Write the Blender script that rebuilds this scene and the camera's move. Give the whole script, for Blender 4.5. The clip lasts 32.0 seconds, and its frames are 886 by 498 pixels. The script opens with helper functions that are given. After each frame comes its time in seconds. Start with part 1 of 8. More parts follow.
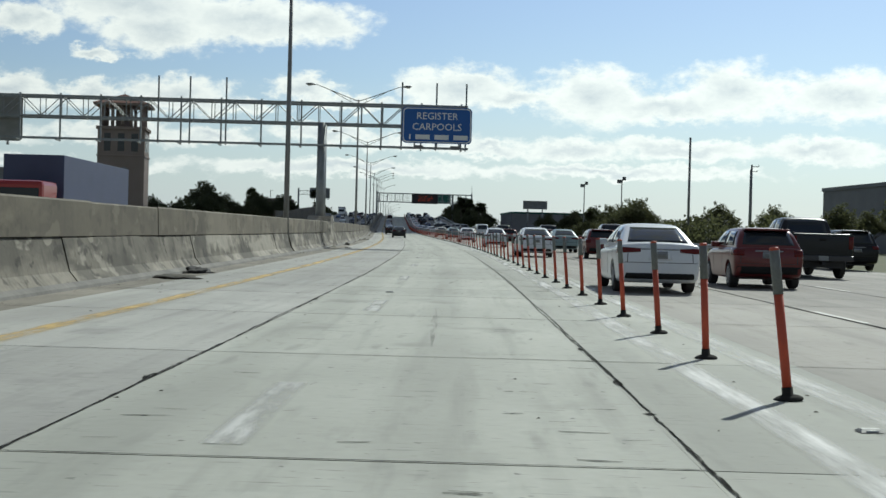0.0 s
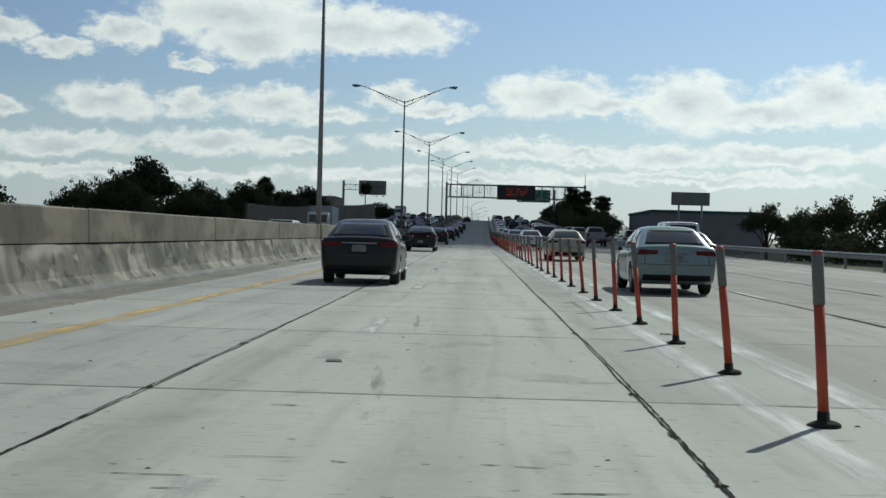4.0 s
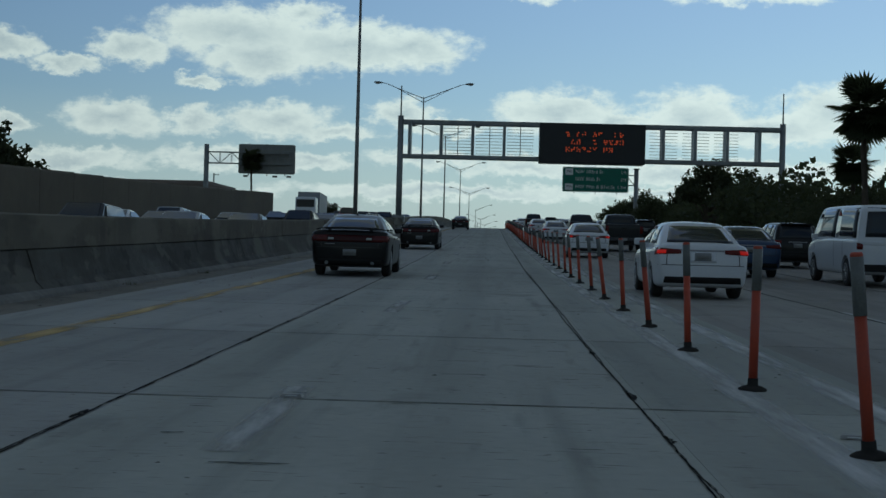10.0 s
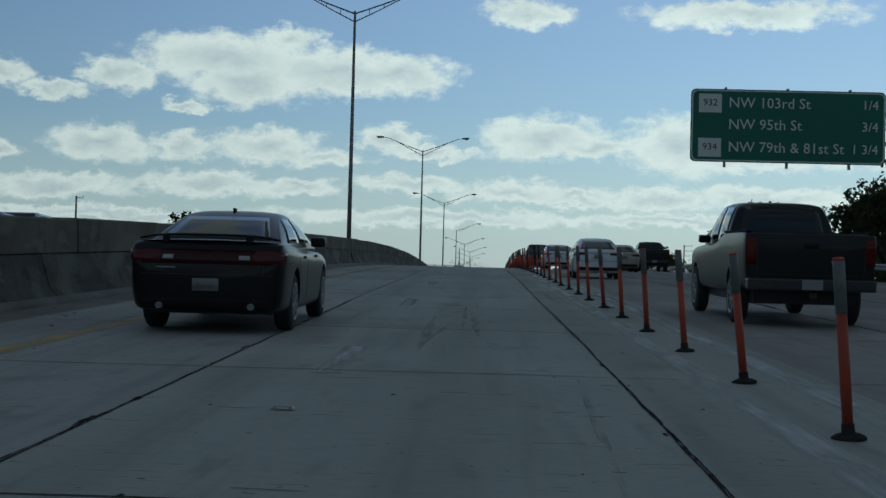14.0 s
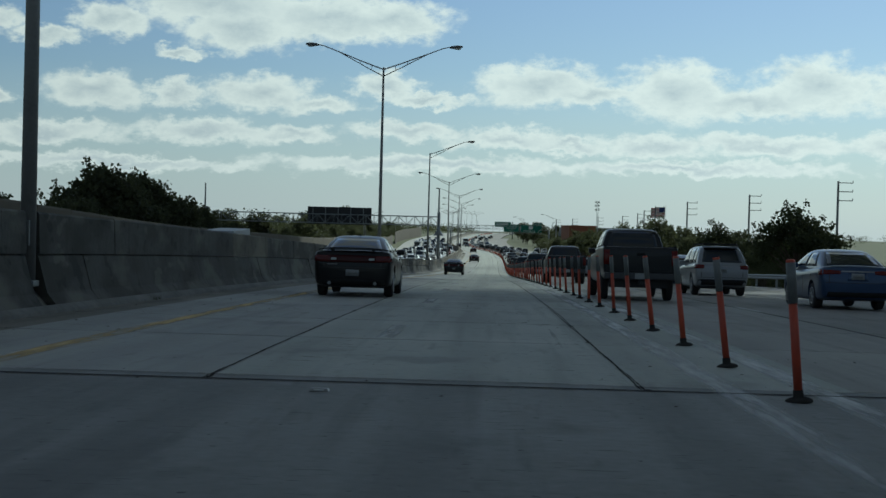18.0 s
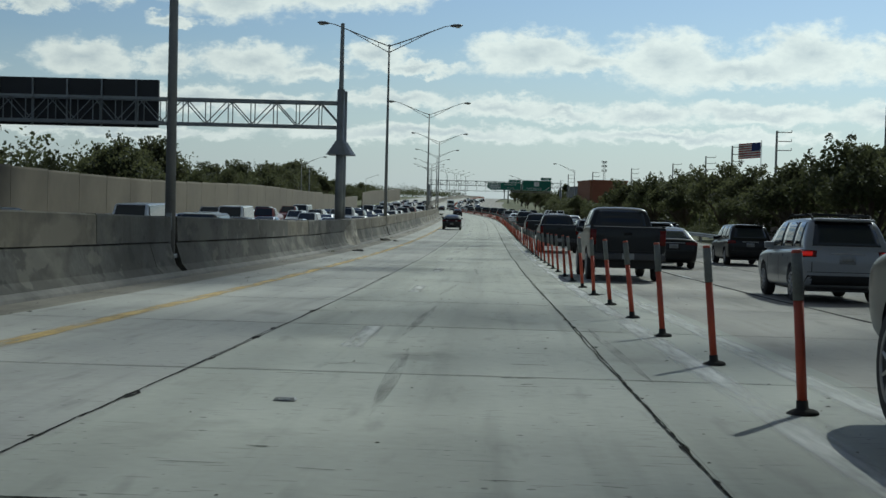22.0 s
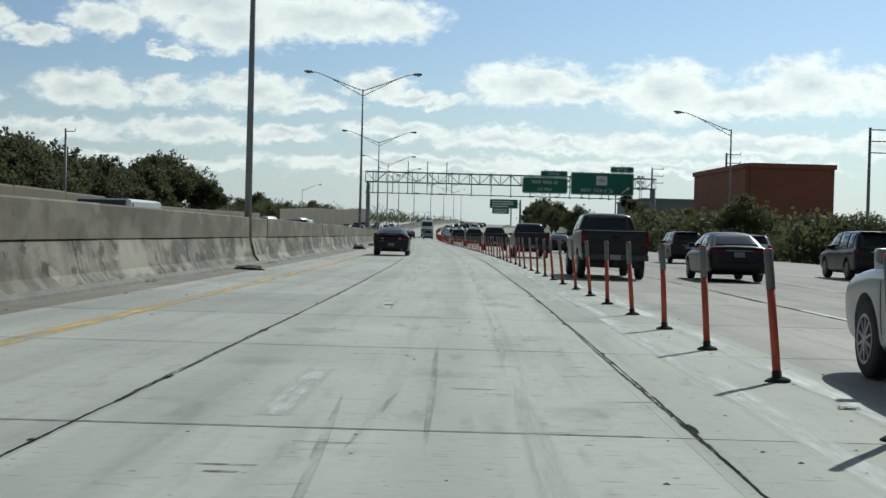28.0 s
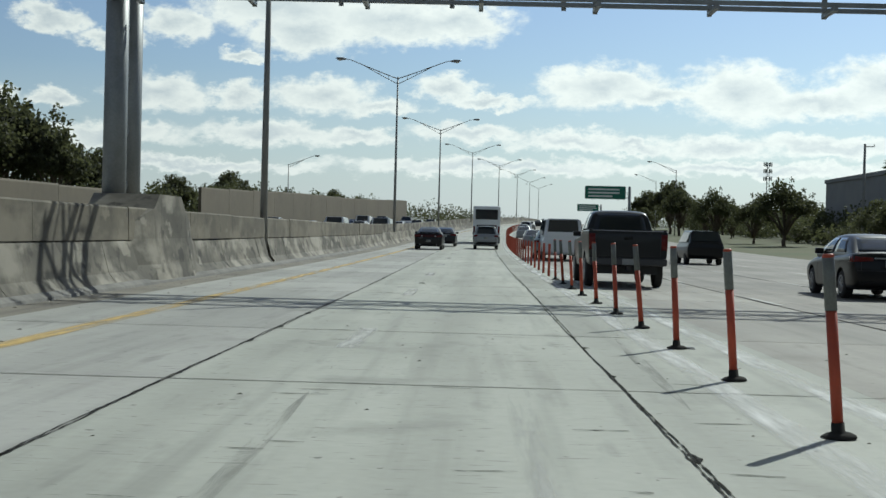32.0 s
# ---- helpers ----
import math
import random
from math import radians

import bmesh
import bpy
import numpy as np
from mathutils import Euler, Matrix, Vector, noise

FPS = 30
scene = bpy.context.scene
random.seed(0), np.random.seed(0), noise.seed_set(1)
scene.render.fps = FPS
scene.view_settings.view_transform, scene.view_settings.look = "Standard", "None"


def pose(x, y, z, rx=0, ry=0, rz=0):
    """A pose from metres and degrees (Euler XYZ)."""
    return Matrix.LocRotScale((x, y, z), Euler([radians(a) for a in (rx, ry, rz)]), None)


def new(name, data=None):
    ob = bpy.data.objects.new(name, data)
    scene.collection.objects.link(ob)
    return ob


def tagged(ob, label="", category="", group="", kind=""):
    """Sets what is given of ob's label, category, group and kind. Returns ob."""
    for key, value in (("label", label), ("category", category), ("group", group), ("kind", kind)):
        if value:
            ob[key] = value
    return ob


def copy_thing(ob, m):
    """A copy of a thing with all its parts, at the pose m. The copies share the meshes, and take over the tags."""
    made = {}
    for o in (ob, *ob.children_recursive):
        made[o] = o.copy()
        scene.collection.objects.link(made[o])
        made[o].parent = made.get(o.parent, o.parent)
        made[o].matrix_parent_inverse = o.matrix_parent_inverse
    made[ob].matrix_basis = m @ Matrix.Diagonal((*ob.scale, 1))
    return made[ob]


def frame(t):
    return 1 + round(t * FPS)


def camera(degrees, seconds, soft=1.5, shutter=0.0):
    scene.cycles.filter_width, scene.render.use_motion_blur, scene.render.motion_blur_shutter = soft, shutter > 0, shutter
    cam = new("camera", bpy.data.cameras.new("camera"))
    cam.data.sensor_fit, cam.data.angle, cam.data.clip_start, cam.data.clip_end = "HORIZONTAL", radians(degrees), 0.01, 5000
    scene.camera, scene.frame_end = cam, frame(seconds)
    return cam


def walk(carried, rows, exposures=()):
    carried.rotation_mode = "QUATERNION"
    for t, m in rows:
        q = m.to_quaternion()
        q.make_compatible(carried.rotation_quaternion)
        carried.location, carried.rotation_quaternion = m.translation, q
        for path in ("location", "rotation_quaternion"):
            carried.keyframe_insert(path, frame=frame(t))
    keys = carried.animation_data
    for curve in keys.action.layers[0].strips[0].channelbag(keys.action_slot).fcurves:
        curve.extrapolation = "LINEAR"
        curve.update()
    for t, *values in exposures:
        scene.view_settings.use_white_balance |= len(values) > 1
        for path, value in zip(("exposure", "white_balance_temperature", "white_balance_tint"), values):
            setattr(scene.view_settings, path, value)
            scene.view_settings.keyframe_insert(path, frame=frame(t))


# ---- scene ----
from mathutils.bvhtree import BVHTree

FOV = 36.2
EYE = 1.2
LEAN = 1.5

# ---- the road's line: heading (degrees) and grade (per cent) by station ----
HEAD = [(0, -2.75), (15, -2.48), (52, -1.58), (88, -0.69), (123, 0.06), (174, 0.72), (224, 0.9), (289, 0.61), (354, 0.42),
        (420, 0.37), (487, 0.23), (554, 0.07), (620, -0.25), (684, -0.35), (748, -0.58), (814, -0.67), (882, -0.45),
        (954, 0.42), (991, 1.13), (1027, 1.86), (1063, 2.45), (1099, 2.8), (1140, 2.75), (1180, 2.3), (1230, 1.4),
        (1265, 0.6), (1300, -0.5), (1340, -1.8), (1380, -2.5), (1480, -2.5), (1600, -2.3), (4000, -2.3)]
GRADE = [(0, 0.15), (88, 0.3), (157, 0.43), (224, 0.71), (289, 0.85), (321, 1.27), (354, 1.9), (387, 2.55), (420, 3.07),
         (454, 3.21), (487, 3.07), (521, 2.56), (554, 1.53), (587, -0.05), (620, -1.6), (652, -2.55), (684, -2.98),
         (716, -2.91), (748, -2.53), (781, -1.91), (814, -1.11), (848, -0.54), (882, -0.31), (954, -0.45), (1027, -0.55),
         (1099, -0.5), (1160, 0.0), (1230, 1.1), (1300, 1.5), (1400, 1.4), (1520, 0.8), (1620, 0.0), (4000, 0.0)]
SG = np.arange(-300, 4000.1, 2.0)


def smooth(a):
    k = np.hanning(9)[1:-1]
    return np.convolve(np.pad(a, 3, mode="edge"), k / k.sum(), "valid")


HD = np.radians(smooth(np.interp(SG, *zip(*HEAD))))
GR = smooth(np.interp(SG, *zip(*GRADE))) / 100
RX = np.concatenate([[0], np.cumsum(-np.sin((HD[1:] + HD[:-1]) / 2) * 2)])
RY = np.concatenate([[0], np.cumsum(np.cos((HD[1:] + HD[:-1]) / 2) * 2)])
RZ = np.concatenate([[0], np.cumsum(GR[1:] + GR[:-1])])
for line in (RX, RY, RZ):
    line -= np.interp(0, SG, line)


def at(s, u, h=0.0):
    """The place at station s, u metres right of the right-hand slab joint and h above the road."""
    a = np.interp(s, SG, HD)
    return Vector((np.interp(s, SG, RX) + u * np.cos(a), np.interp(s, SG, RY) + u * np.sin(a), np.interp(s, SG, RZ) + h))


def facing(s, u, h=0.0, turn=0.0, tilt=True):
    """The pose of a thing at a station, its y axis along the road."""
    rx = math.degrees(math.atan(np.interp(s, SG, GR))) if tilt else 0
    return Matrix.Translation(at(s, u, h)) @ pose(0, 0, 0, 0, 0, math.degrees(np.interp(s, SG, HD)) + turn) @ pose(0, 0, 0, rx)


# ---- camera: seconds, station, offset, yaw, pitch ----
cam = camera(FOV, 32.0)
PATH = [
    (0.0, 0.0, -1.30, -1.84, -0.65), (0.5, 18.5, -1.30, -1.36, -0.45), (1.0, 36.7, -1.29, -0.59, -0.39),
    (1.5, 54.8, -1.29, -0.18, -0.36), (2.0, 72.6, -1.28, 0.32, -0.32), (2.5, 90.2, -1.27, 0.77, -0.31),
    (3.0, 107.7, -1.25, 1.13, -0.39), (3.5, 124.9, -1.22, 1.73, -0.41), (5.5, 192.1, -1.08, 2.37, -0.28),
    (6.0, 208.5, -1.05, 2.52, -0.19), (6.5, 224.9, -1.04, 2.52, -0.19), (7.0, 241.2, -1.03, 2.52, -0.19),
    (7.5, 257.5, -1.02, 2.42, -0.16), (8.0, 273.7, -1.03, 2.31, -0.11), (8.5, 289.9, -1.04, 2.24, -0.06),
    (9.0, 306.1, -1.05, 2.38, -0.18), (9.5, 322.4, -1.08, 2.29, 0.08), (10.0, 338.8, -1.11, 2.32, 0.27),
    (10.5, 355.2, -1.13, 2.20, 0.37), (11.0, 371.7, -1.16, 2.16, 0.66), (11.5, 388.3, -1.19, 2.02, 0.90),
    (12.0, 405.0, -1.20, 2.05, 1.09), (12.5, 421.8, -1.22, 2.08, 1.23), (13.0, 438.5, -1.22, 1.87, 1.33),
    (13.5, 455.3, -1.23, 1.77, 1.38), (15.5, 522.2, -1.26, 1.79, 1.00), (16.0, 538.8, -1.29, 1.78, 0.71),
    (16.5, 555.4, -1.31, 1.77, 0.33), (17.0, 571.8, -1.34, 1.71, -0.02), (17.5, 588.2, -1.37, 1.75, -0.48),
    (18.0, 604.5, -1.39, 1.57, -0.86), (18.5, 620.8, -1.40, 1.27, -1.42), (19.0, 637.0, -1.39, 1.20, -1.49),
    (19.5, 653.1, -1.37, 1.23, -1.97), (20.0, 669.2, -1.34, 1.13, -2.18), (20.5, 685.2, -1.30, 1.08, -2.20),
    (21.0, 701.3, -1.26, 0.99, -2.23), (21.5, 717.4, -1.23, 1.06, -2.20), (22.0, 733.4, -1.20, 1.20, -2.18),
    (22.5, 749.6, -1.19, 1.16, -2.16), (23.0, 765.9, -1.20, 1.19, -1.92), (23.5, 782.3, -1.22, 1.21, -1.73),
    (24.0, 798.9, -1.25, 1.15, -1.49), (24.5, 815.6, -1.28, 1.06, -1.32), (25.0, 832.7, -1.31, 1.01, -1.15),
    (25.5, 849.9, -1.35, 1.02, -0.99), (27.5, 921.0, -1.45, 0.76, -0.86), (28.0, 939.2, -1.46, 1.19, -0.89),
    (28.5, 957.4, -1.44, 1.67, -0.83), (29.0, 975.7, -1.42, 1.69, -0.86), (29.5, 993.9, -1.39, 2.05, -0.73),
    (30.0, 1012.1, -1.35, 2.93, -0.89), (30.5, 1030.3, -1.31, 3.67, -0.91), (31.0, 1048.4, -1.28, 3.93, -0.77),
    (32.0, 1084.3, -1.21, 4.17, -0.85),
]
rows = []
for t, s, u, yaw, pitch in PATH:
    p = at(s, -1.24 + 0.5 * (u + 1.24), EYE)
    rows.append((t, pose(p.x, p.y, p.z, 90 + pitch, -LEAN, yaw)))
# exposure, colour temperature and tint as the clip's camera adapts
walk(cam, rows, [(0.0, 0.0, 6290, -1), (2.2, 0.0, 6270, -1), (3.0, -0.2, 6200, -1), (4.2, -0.2, 6200, -1), (6.0, -0.04, 6250, -1), (7.5, -0.1, 6140, -3), (9.0, -0.3, 5960, -9),
                 (11.0, -0.42, 5880, -10), (18.0, -0.36, 5880, -10), (20.0, -0.22, 6030, -6), (22.0, -0.28, 6070, -5), (23.0, -0.16, 6100, -4), (24.0, -0.32, 6050, -5),
                 (25.0, -0.3, 6100, -4), (28.0, -0.05, 6170, -2), (32.0, -0.05, 6190, -2)])


# ---- sky, clouds and sun ----
SUN_AZ, SUN_EL = 27.5, 40.5      # clockwise from north (+y), degrees
SKY_STRENGTH, CLOUD_LIGHT, HAZE = 0.085, 11.1, 8.5
sun = new("sun", bpy.data.lights.new("sun", "SUN"))
sun.data.energy, sun.data.angle, sun.data.color = 3.95, radians(0.55), (1.0, 0.97, 0.92)
sun.matrix_world = pose(0, 0, 60, 90 - SUN_EL, 0, 180 - SUN_AZ)

world = bpy.data.worlds.new("world")
scene.world = world
world.use_nodes = True
WN, WL = world.node_tree.nodes, world.node_tree.links
WN.clear()


def wn(kind, **kw):
    n = WN.new(kind)
    for k, v in kw.items():
        setattr(n, k, v)
    return n


def wmath(op, a, b=None, c=None, clamp=False):
    n = wn("ShaderNodeMath", operation=op, use_clamp=clamp)
    for i, v in enumerate((a, b, c)):
        if v is None:
            continue
        if isinstance(v, (int, float)):
            n.inputs[i].default_value = v
        else:
            WL.new(v, n.inputs[i])
    return n.outputs[0]


sky = wn("ShaderNodeTexSky", sky_type="NISHITA", sun_disc=False)
sky.sun_elevation, sky.sun_rotation = radians(SUN_EL), radians(SUN_AZ)
sky.air_density, sky.dust_density, sky.ozone_density = 1.0, 0.4, 4.0
coord = wn("ShaderNodeTexCoord")
sep = wn("ShaderNodeSeparateXYZ")
WL.new(coord.outputs["Generated"], sep.inputs[0])
az = wmath("MULTIPLY", wmath("ARCTAN2", sep.outputs[0], sep.outputs[1]), 57.2958)
el = wmath("MULTIPLY", wmath("ARCSINE", sep.outputs[2]), 57.2958)
flat = wn("ShaderNodeCombineXYZ")
WL.new(az, flat.inputs[0])
WL.new(wmath("MULTIPLY", el, 1.7), flat.inputs[1])


def wnoise(scale, detail, rough, w=0.0):
    n = wn("ShaderNodeTexNoise", noise_dimensions="4D")
    n.inputs["Scale"].default_value, n.inputs["Detail"].default_value, n.inputs["Roughness"].default_value = scale, detail, rough
    n.inputs["W"].default_value = w
    WL.new(flat.outputs[0], n.inputs["Vector"])
    return n.outputs[0]


billow, fine, broad = wnoise(0.75, 6, 0.6), wnoise(2.2, 5, 0.6, 3.0), wnoise(0.16, 3, 0.5, 7.0)
warp = wn("ShaderNodeTexNoise", noise_dimensions="4D")
warp.inputs["Scale"].default_value, warp.inputs["Detail"].default_value, warp.inputs["Roughness"].default_value = 0.8, 6, 0.62
WL.new(flat.outputs[0], warp.inputs["Vector"])


def wvec(op, a, b=None, c=None):
    n = wn("ShaderNodeVectorMath", operation=op)
    for i, v in enumerate((a, b, c)):
        if v is None:
            continue
        if isinstance(v, tuple):
            n.inputs[i].default_value = v
        else:
            WL.new(v, n.inputs[i])
    return n


place = wn("ShaderNodeCombineXYZ")
WL.new(az, place.inputs[0]); WL.new(el, place.inputs[1])
shift = wvec("SUBTRACT", warp.outputs["Color"], (0.5, 0.5, 0.5)).outputs[0]
place = wvec("MULTIPLY_ADD", shift, (3.2, 1.7, 0.0), place.outputs[0]).outputs[0]
# each cloud: azimuth, elevation, half width, half height (degrees)
HIGH = [(-11.1, 8.98, 3.8, 1.07), (-10.2, 7.98, 2.6, 0.91), (-6.2, 8.61, 4.5, 1.00), (-3.9, 8.61, 2.4, 0.91), (-15.5, 8.17, 1.6, 0.72), (-18.2, 7.39, 1.4, 0.41), (-12.5, 6.95, 1.0, 0.29), (-20.4, 8.07, 1.4, 0.57), (-8.5, 9.91, 1.4, 0.60), (1.5, 11.27, 1.9, 0.57), (10.7, 11.23, 4.3, 0.57)]
MIDDLE = [(-16.1, 5.27, 2.2, 0.79), (-12.9, 5.37, 1.2, 0.57), (-9.4, 5.45, 2.4, 0.79), (-7.0, 5.03, 1.7, 0.41), (-20.3, 4.94, 1.2, 0.41), (-4.2, 5.93, 1.5, 0.62), (-2.5, 5.38, 2.1, 0.31), (2.3, 6.07, 2.8, 0.96), (4.6, 5.73, 2.4, 0.48), (8.0, 5.9, 2.3, 1.22), (11.1, 5.47, 3.6, 0.67), (13.7, 6.1, 2.5, 1.14), (18.1, 5.94, 3.0, 1.05), (-23.5, 4.87, 1.7, 0.72)]
LOW = [(-17.9, 3.54, 2.9, 0.48), (-11.7, 3.79, 3.3, 0.53), (-8.0, 3.82, 1.9, 0.38), (-3.2, 4.06, 2.6, 0.43), (1.1, 3.83, 2.6, 0.48), (3.7, 3.60, 1.9, 0.31), (7.2, 3.66, 2.6, 0.53), (11.8, 3.72, 4.1, 0.48), (17.2, 3.72, 2.9, 0.53), (-15.1, 2.35, 6.7, 0.33), (-2.2, 2.66, 7.2, 0.38), (8.4, 2.74, 6.7, 0.33)]
near = None
for ca, ce, ra, re in HIGH + MIDDLE + LOW:
    v = wvec("MULTIPLY_ADD", place, (1 / ra, 1 / re, 0.0), (-ca / ra, -ce / re, 0.0)).outputs[0]
    d = wvec("LENGTH", v).outputs["Value"]
    near = d if near is None else wmath("SMOOTH_MIN", near, d, 0.25)
dens = wmath("SUBTRACT", 1.12, near)
# beyond the part of the sky in view the same fair-weather clouds go on
away = wmath("MULTIPLY", wmath("SUBTRACT", broad, 0.46), 3.0)
side = wn("ShaderNodeMapRange")
side.inputs[1].default_value, side.inputs[2].default_value = 24.0, 34.0
WL.new(wmath("MAXIMUM", wmath("ABSOLUTE", az), wmath("MULTIPLY", el, 2.2)), side.inputs[0])
mixd = wn("ShaderNodeMix")
WL.new(side.outputs[0], mixd.inputs[0]); WL.new(dens, mixd.inputs[2]); WL.new(away, mixd.inputs[3])
shape = wmath("ADD", mixd.outputs[0], wmath("MULTIPLY_ADD", billow, 0.9, -0.45))
shape = wmath("ADD", shape, wmath("MULTIPLY_ADD", fine, 0.5, -0.25))
cover = wn("ShaderNodeMapRange", interpolation_type="SMOOTHSTEP")
cover.inputs[1].default_value, cover.inputs[2].default_value = -0.14, 0.46
WL.new(shape, cover.inputs[0])
tone = wn("ShaderNodeValToRGB")
tone.color_ramp.elements[0].position, tone.color_ramp.elements[0].color = 0.34, (0.62, 0.67, 0.73, 1)
tone.color_ramp.elements[1].position, tone.color_ramp.elements[1].color = 0.72, (1.0, 1.0, 0.985, 1)
thick = wn("ShaderNodeMapRange")
thick.inputs[1].default_value, thick.inputs[2].default_value, thick.inputs[3].default_value, thick.inputs[4].default_value = 0.45, 1.0, 0.25, 0.0
WL.new(shape, thick.inputs[0])
WL.new(wmath("ADD", wmath("MULTIPLY_ADD", billow, 0.6, wmath("MULTIPLY", fine, 0.3)), thick.outputs[0]), tone.inputs[0])
bright = wn("ShaderNodeMix", data_type="RGBA", blend_type="MULTIPLY")
bright.inputs[0].default_value = 1.0
under = wn("ShaderNodeMapRange")               # overhead and behind, the clouds show their grey undersides
under.inputs[3].default_value, under.inputs[4].default_value = CLOUD_LIGHT, CLOUD_LIGHT * 0.33
WL.new(side.outputs[0], under.inputs[0])
WL.new(tone.outputs[0], bright.inputs[6]); WL.new(under.outputs[0], bright.inputs[7])
hazy = wn("ShaderNodeMix", data_type="RGBA")                        # pale air low down
hz = wn("ShaderNodeMapRange")
hz.inputs[1].default_value, hz.inputs[2].default_value, hz.inputs[3].default_value, hz.inputs[4].default_value = 0.0, 6.5, 0.80, 0.0
WL.new(el, hz.inputs[0]); WL.new(hz.outputs[0], hazy.inputs[0])
deep = wn("ShaderNodeHueSaturation")
deep.inputs["Saturation"].default_value = 0.94
deep.inputs["Hue"].default_value = 0.514
WL.new(sky.outputs[0], deep.inputs["Color"]); WL.new(deep.outputs[0], hazy.inputs[6])
hazy.inputs[7].default_value = (HAZE * 0.87, HAZE * 0.93, HAZE * 1.045, 1)
fin = wn("ShaderNodeMix", data_type="RGBA")
WL.new(cover.outputs[0], fin.inputs[0]); WL.new(hazy.outputs[2], fin.inputs[6]); WL.new(bright.outputs[2], fin.inputs[7])
bg = wn("ShaderNodeBackground")
glow_dir = wvec("DOT_PRODUCT", coord.outputs["Generated"], (math.sin(radians(SUN_AZ)) * math.cos(radians(SUN_EL)), math.cos(radians(SUN_AZ)) * math.cos(radians(SUN_EL)), math.sin(radians(SUN_EL)))).outputs["Value"]
glow_map = wn("ShaderNodeMapRange", interpolation_type="SMOOTHSTEP")     # the air is brighter towards the sun
glow_map.inputs[1].default_value, glow_map.inputs[2].default_value, glow_map.inputs[3].default_value, glow_map.inputs[4].default_value = 0.5, 0.95, SKY_STRENGTH * 0.85, SKY_STRENGTH * 1.2
WL.new(glow_dir, glow_map.inputs[0]); WL.new(glow_map.outputs[0], bg.inputs[1])
WL.new(fin.outputs[2], bg.inputs[0])
wout = wn("ShaderNodeOutputWorld")
WL.new(bg.outputs[0], wout.inputs[0])

# ---- materials ----
def mat(name, a, b=None, scale=1.0, rough=0.7, metal=0.0, bump=0.0, fine=None, stretch=(1, 1, 1), uv=False, vary=0.0, spec=0.5, coat=0.0):
    """A surface of two mixed tones at two scales, with relief. vary: how far each object's tone differs."""
    m = bpy.data.materials.new(name)
    m.use_nodes = True
    N, K = m.node_tree.nodes, m.node_tree.links
    p = N["Principled BSDF"]
    p.inputs["Roughness"].default_value, p.inputs["Metallic"].default_value = rough, metal
    p.inputs["Specular IOR Level"].default_value = spec
    p.inputs["Coat Weight"].default_value = coat
    p.inputs["Coat Roughness"].default_value = 0.06
    b = b or tuple(v * 0.8 for v in a)
    tc = N.new("ShaderNodeTexCoord")
    mp = N.new("ShaderNodeMapping")
    mp.inputs["Scale"].default_value = stretch
    K.new(tc.outputs["UV" if uv else "Object"], mp.inputs[0])
    n1, n2 = N.new("ShaderNodeTexNoise"), N.new("ShaderNodeTexNoise")
    n1.inputs["Scale"].default_value, n1.inputs["Detail"].default_value = scale, 5
    n2.inputs["Scale"].default_value, n2.inputs["Detail"].default_value = fine or scale * 14, 4
    K.new(mp.outputs[0], n1.inputs[0]); K.new(mp.outputs[0], n2.inputs[0])
    r = N.new("ShaderNodeMapRange")
    r.inputs[1].default_value, r.inputs[2].default_value = 0.32, 0.68
    ad = N.new("ShaderNodeMath"); ad.operation = "MULTIPLY_ADD"; ad.inputs[1].default_value = 0.35
    K.new(n2.outputs[0], ad.inputs[0])
    sc = N.new("ShaderNodeMath"); sc.operation = "MULTIPLY"; sc.inputs[1].default_value = 0.65
    K.new(n1.outputs[0], sc.inputs[0]); K.new(sc.outputs[0], ad.inputs[2])
    K.new(ad.outputs[0], r.inputs[0])
    mx = N.new("ShaderNodeMix"); mx.data_type = "RGBA"
    mx.inputs[6].default_value, mx.inputs[7].default_value = (*a, 1), (*b, 1)
    K.new(r.outputs[0], mx.inputs[0])
    out = mx.outputs[2]
    if vary:
        oi = N.new("ShaderNodeObjectInfo")
        hv = N.new("ShaderNodeHueSaturation")
        vr = N.new("ShaderNodeMapRange")
        vr.inputs[3].default_value, vr.inputs[4].default_value = 1 - vary, 1 + vary
        K.new(oi.outputs["Random"], vr.inputs[0]); K.new(vr.outputs[0], hv.inputs["Value"]); K.new(out, hv.inputs["Color"])
        out = hv.outputs[0]
    K.new(out, p.inputs["Base Color"])
    if bump:
        bp = N.new("ShaderNodeBump")
        bp.inputs["Strength"].default_value, bp.inputs["Distance"].default_value = bump, 0.02
        K.new(ad.outputs[0], bp.inputs["Height"]); K.new(bp.outputs[0], p.inputs["Normal"])
    return m


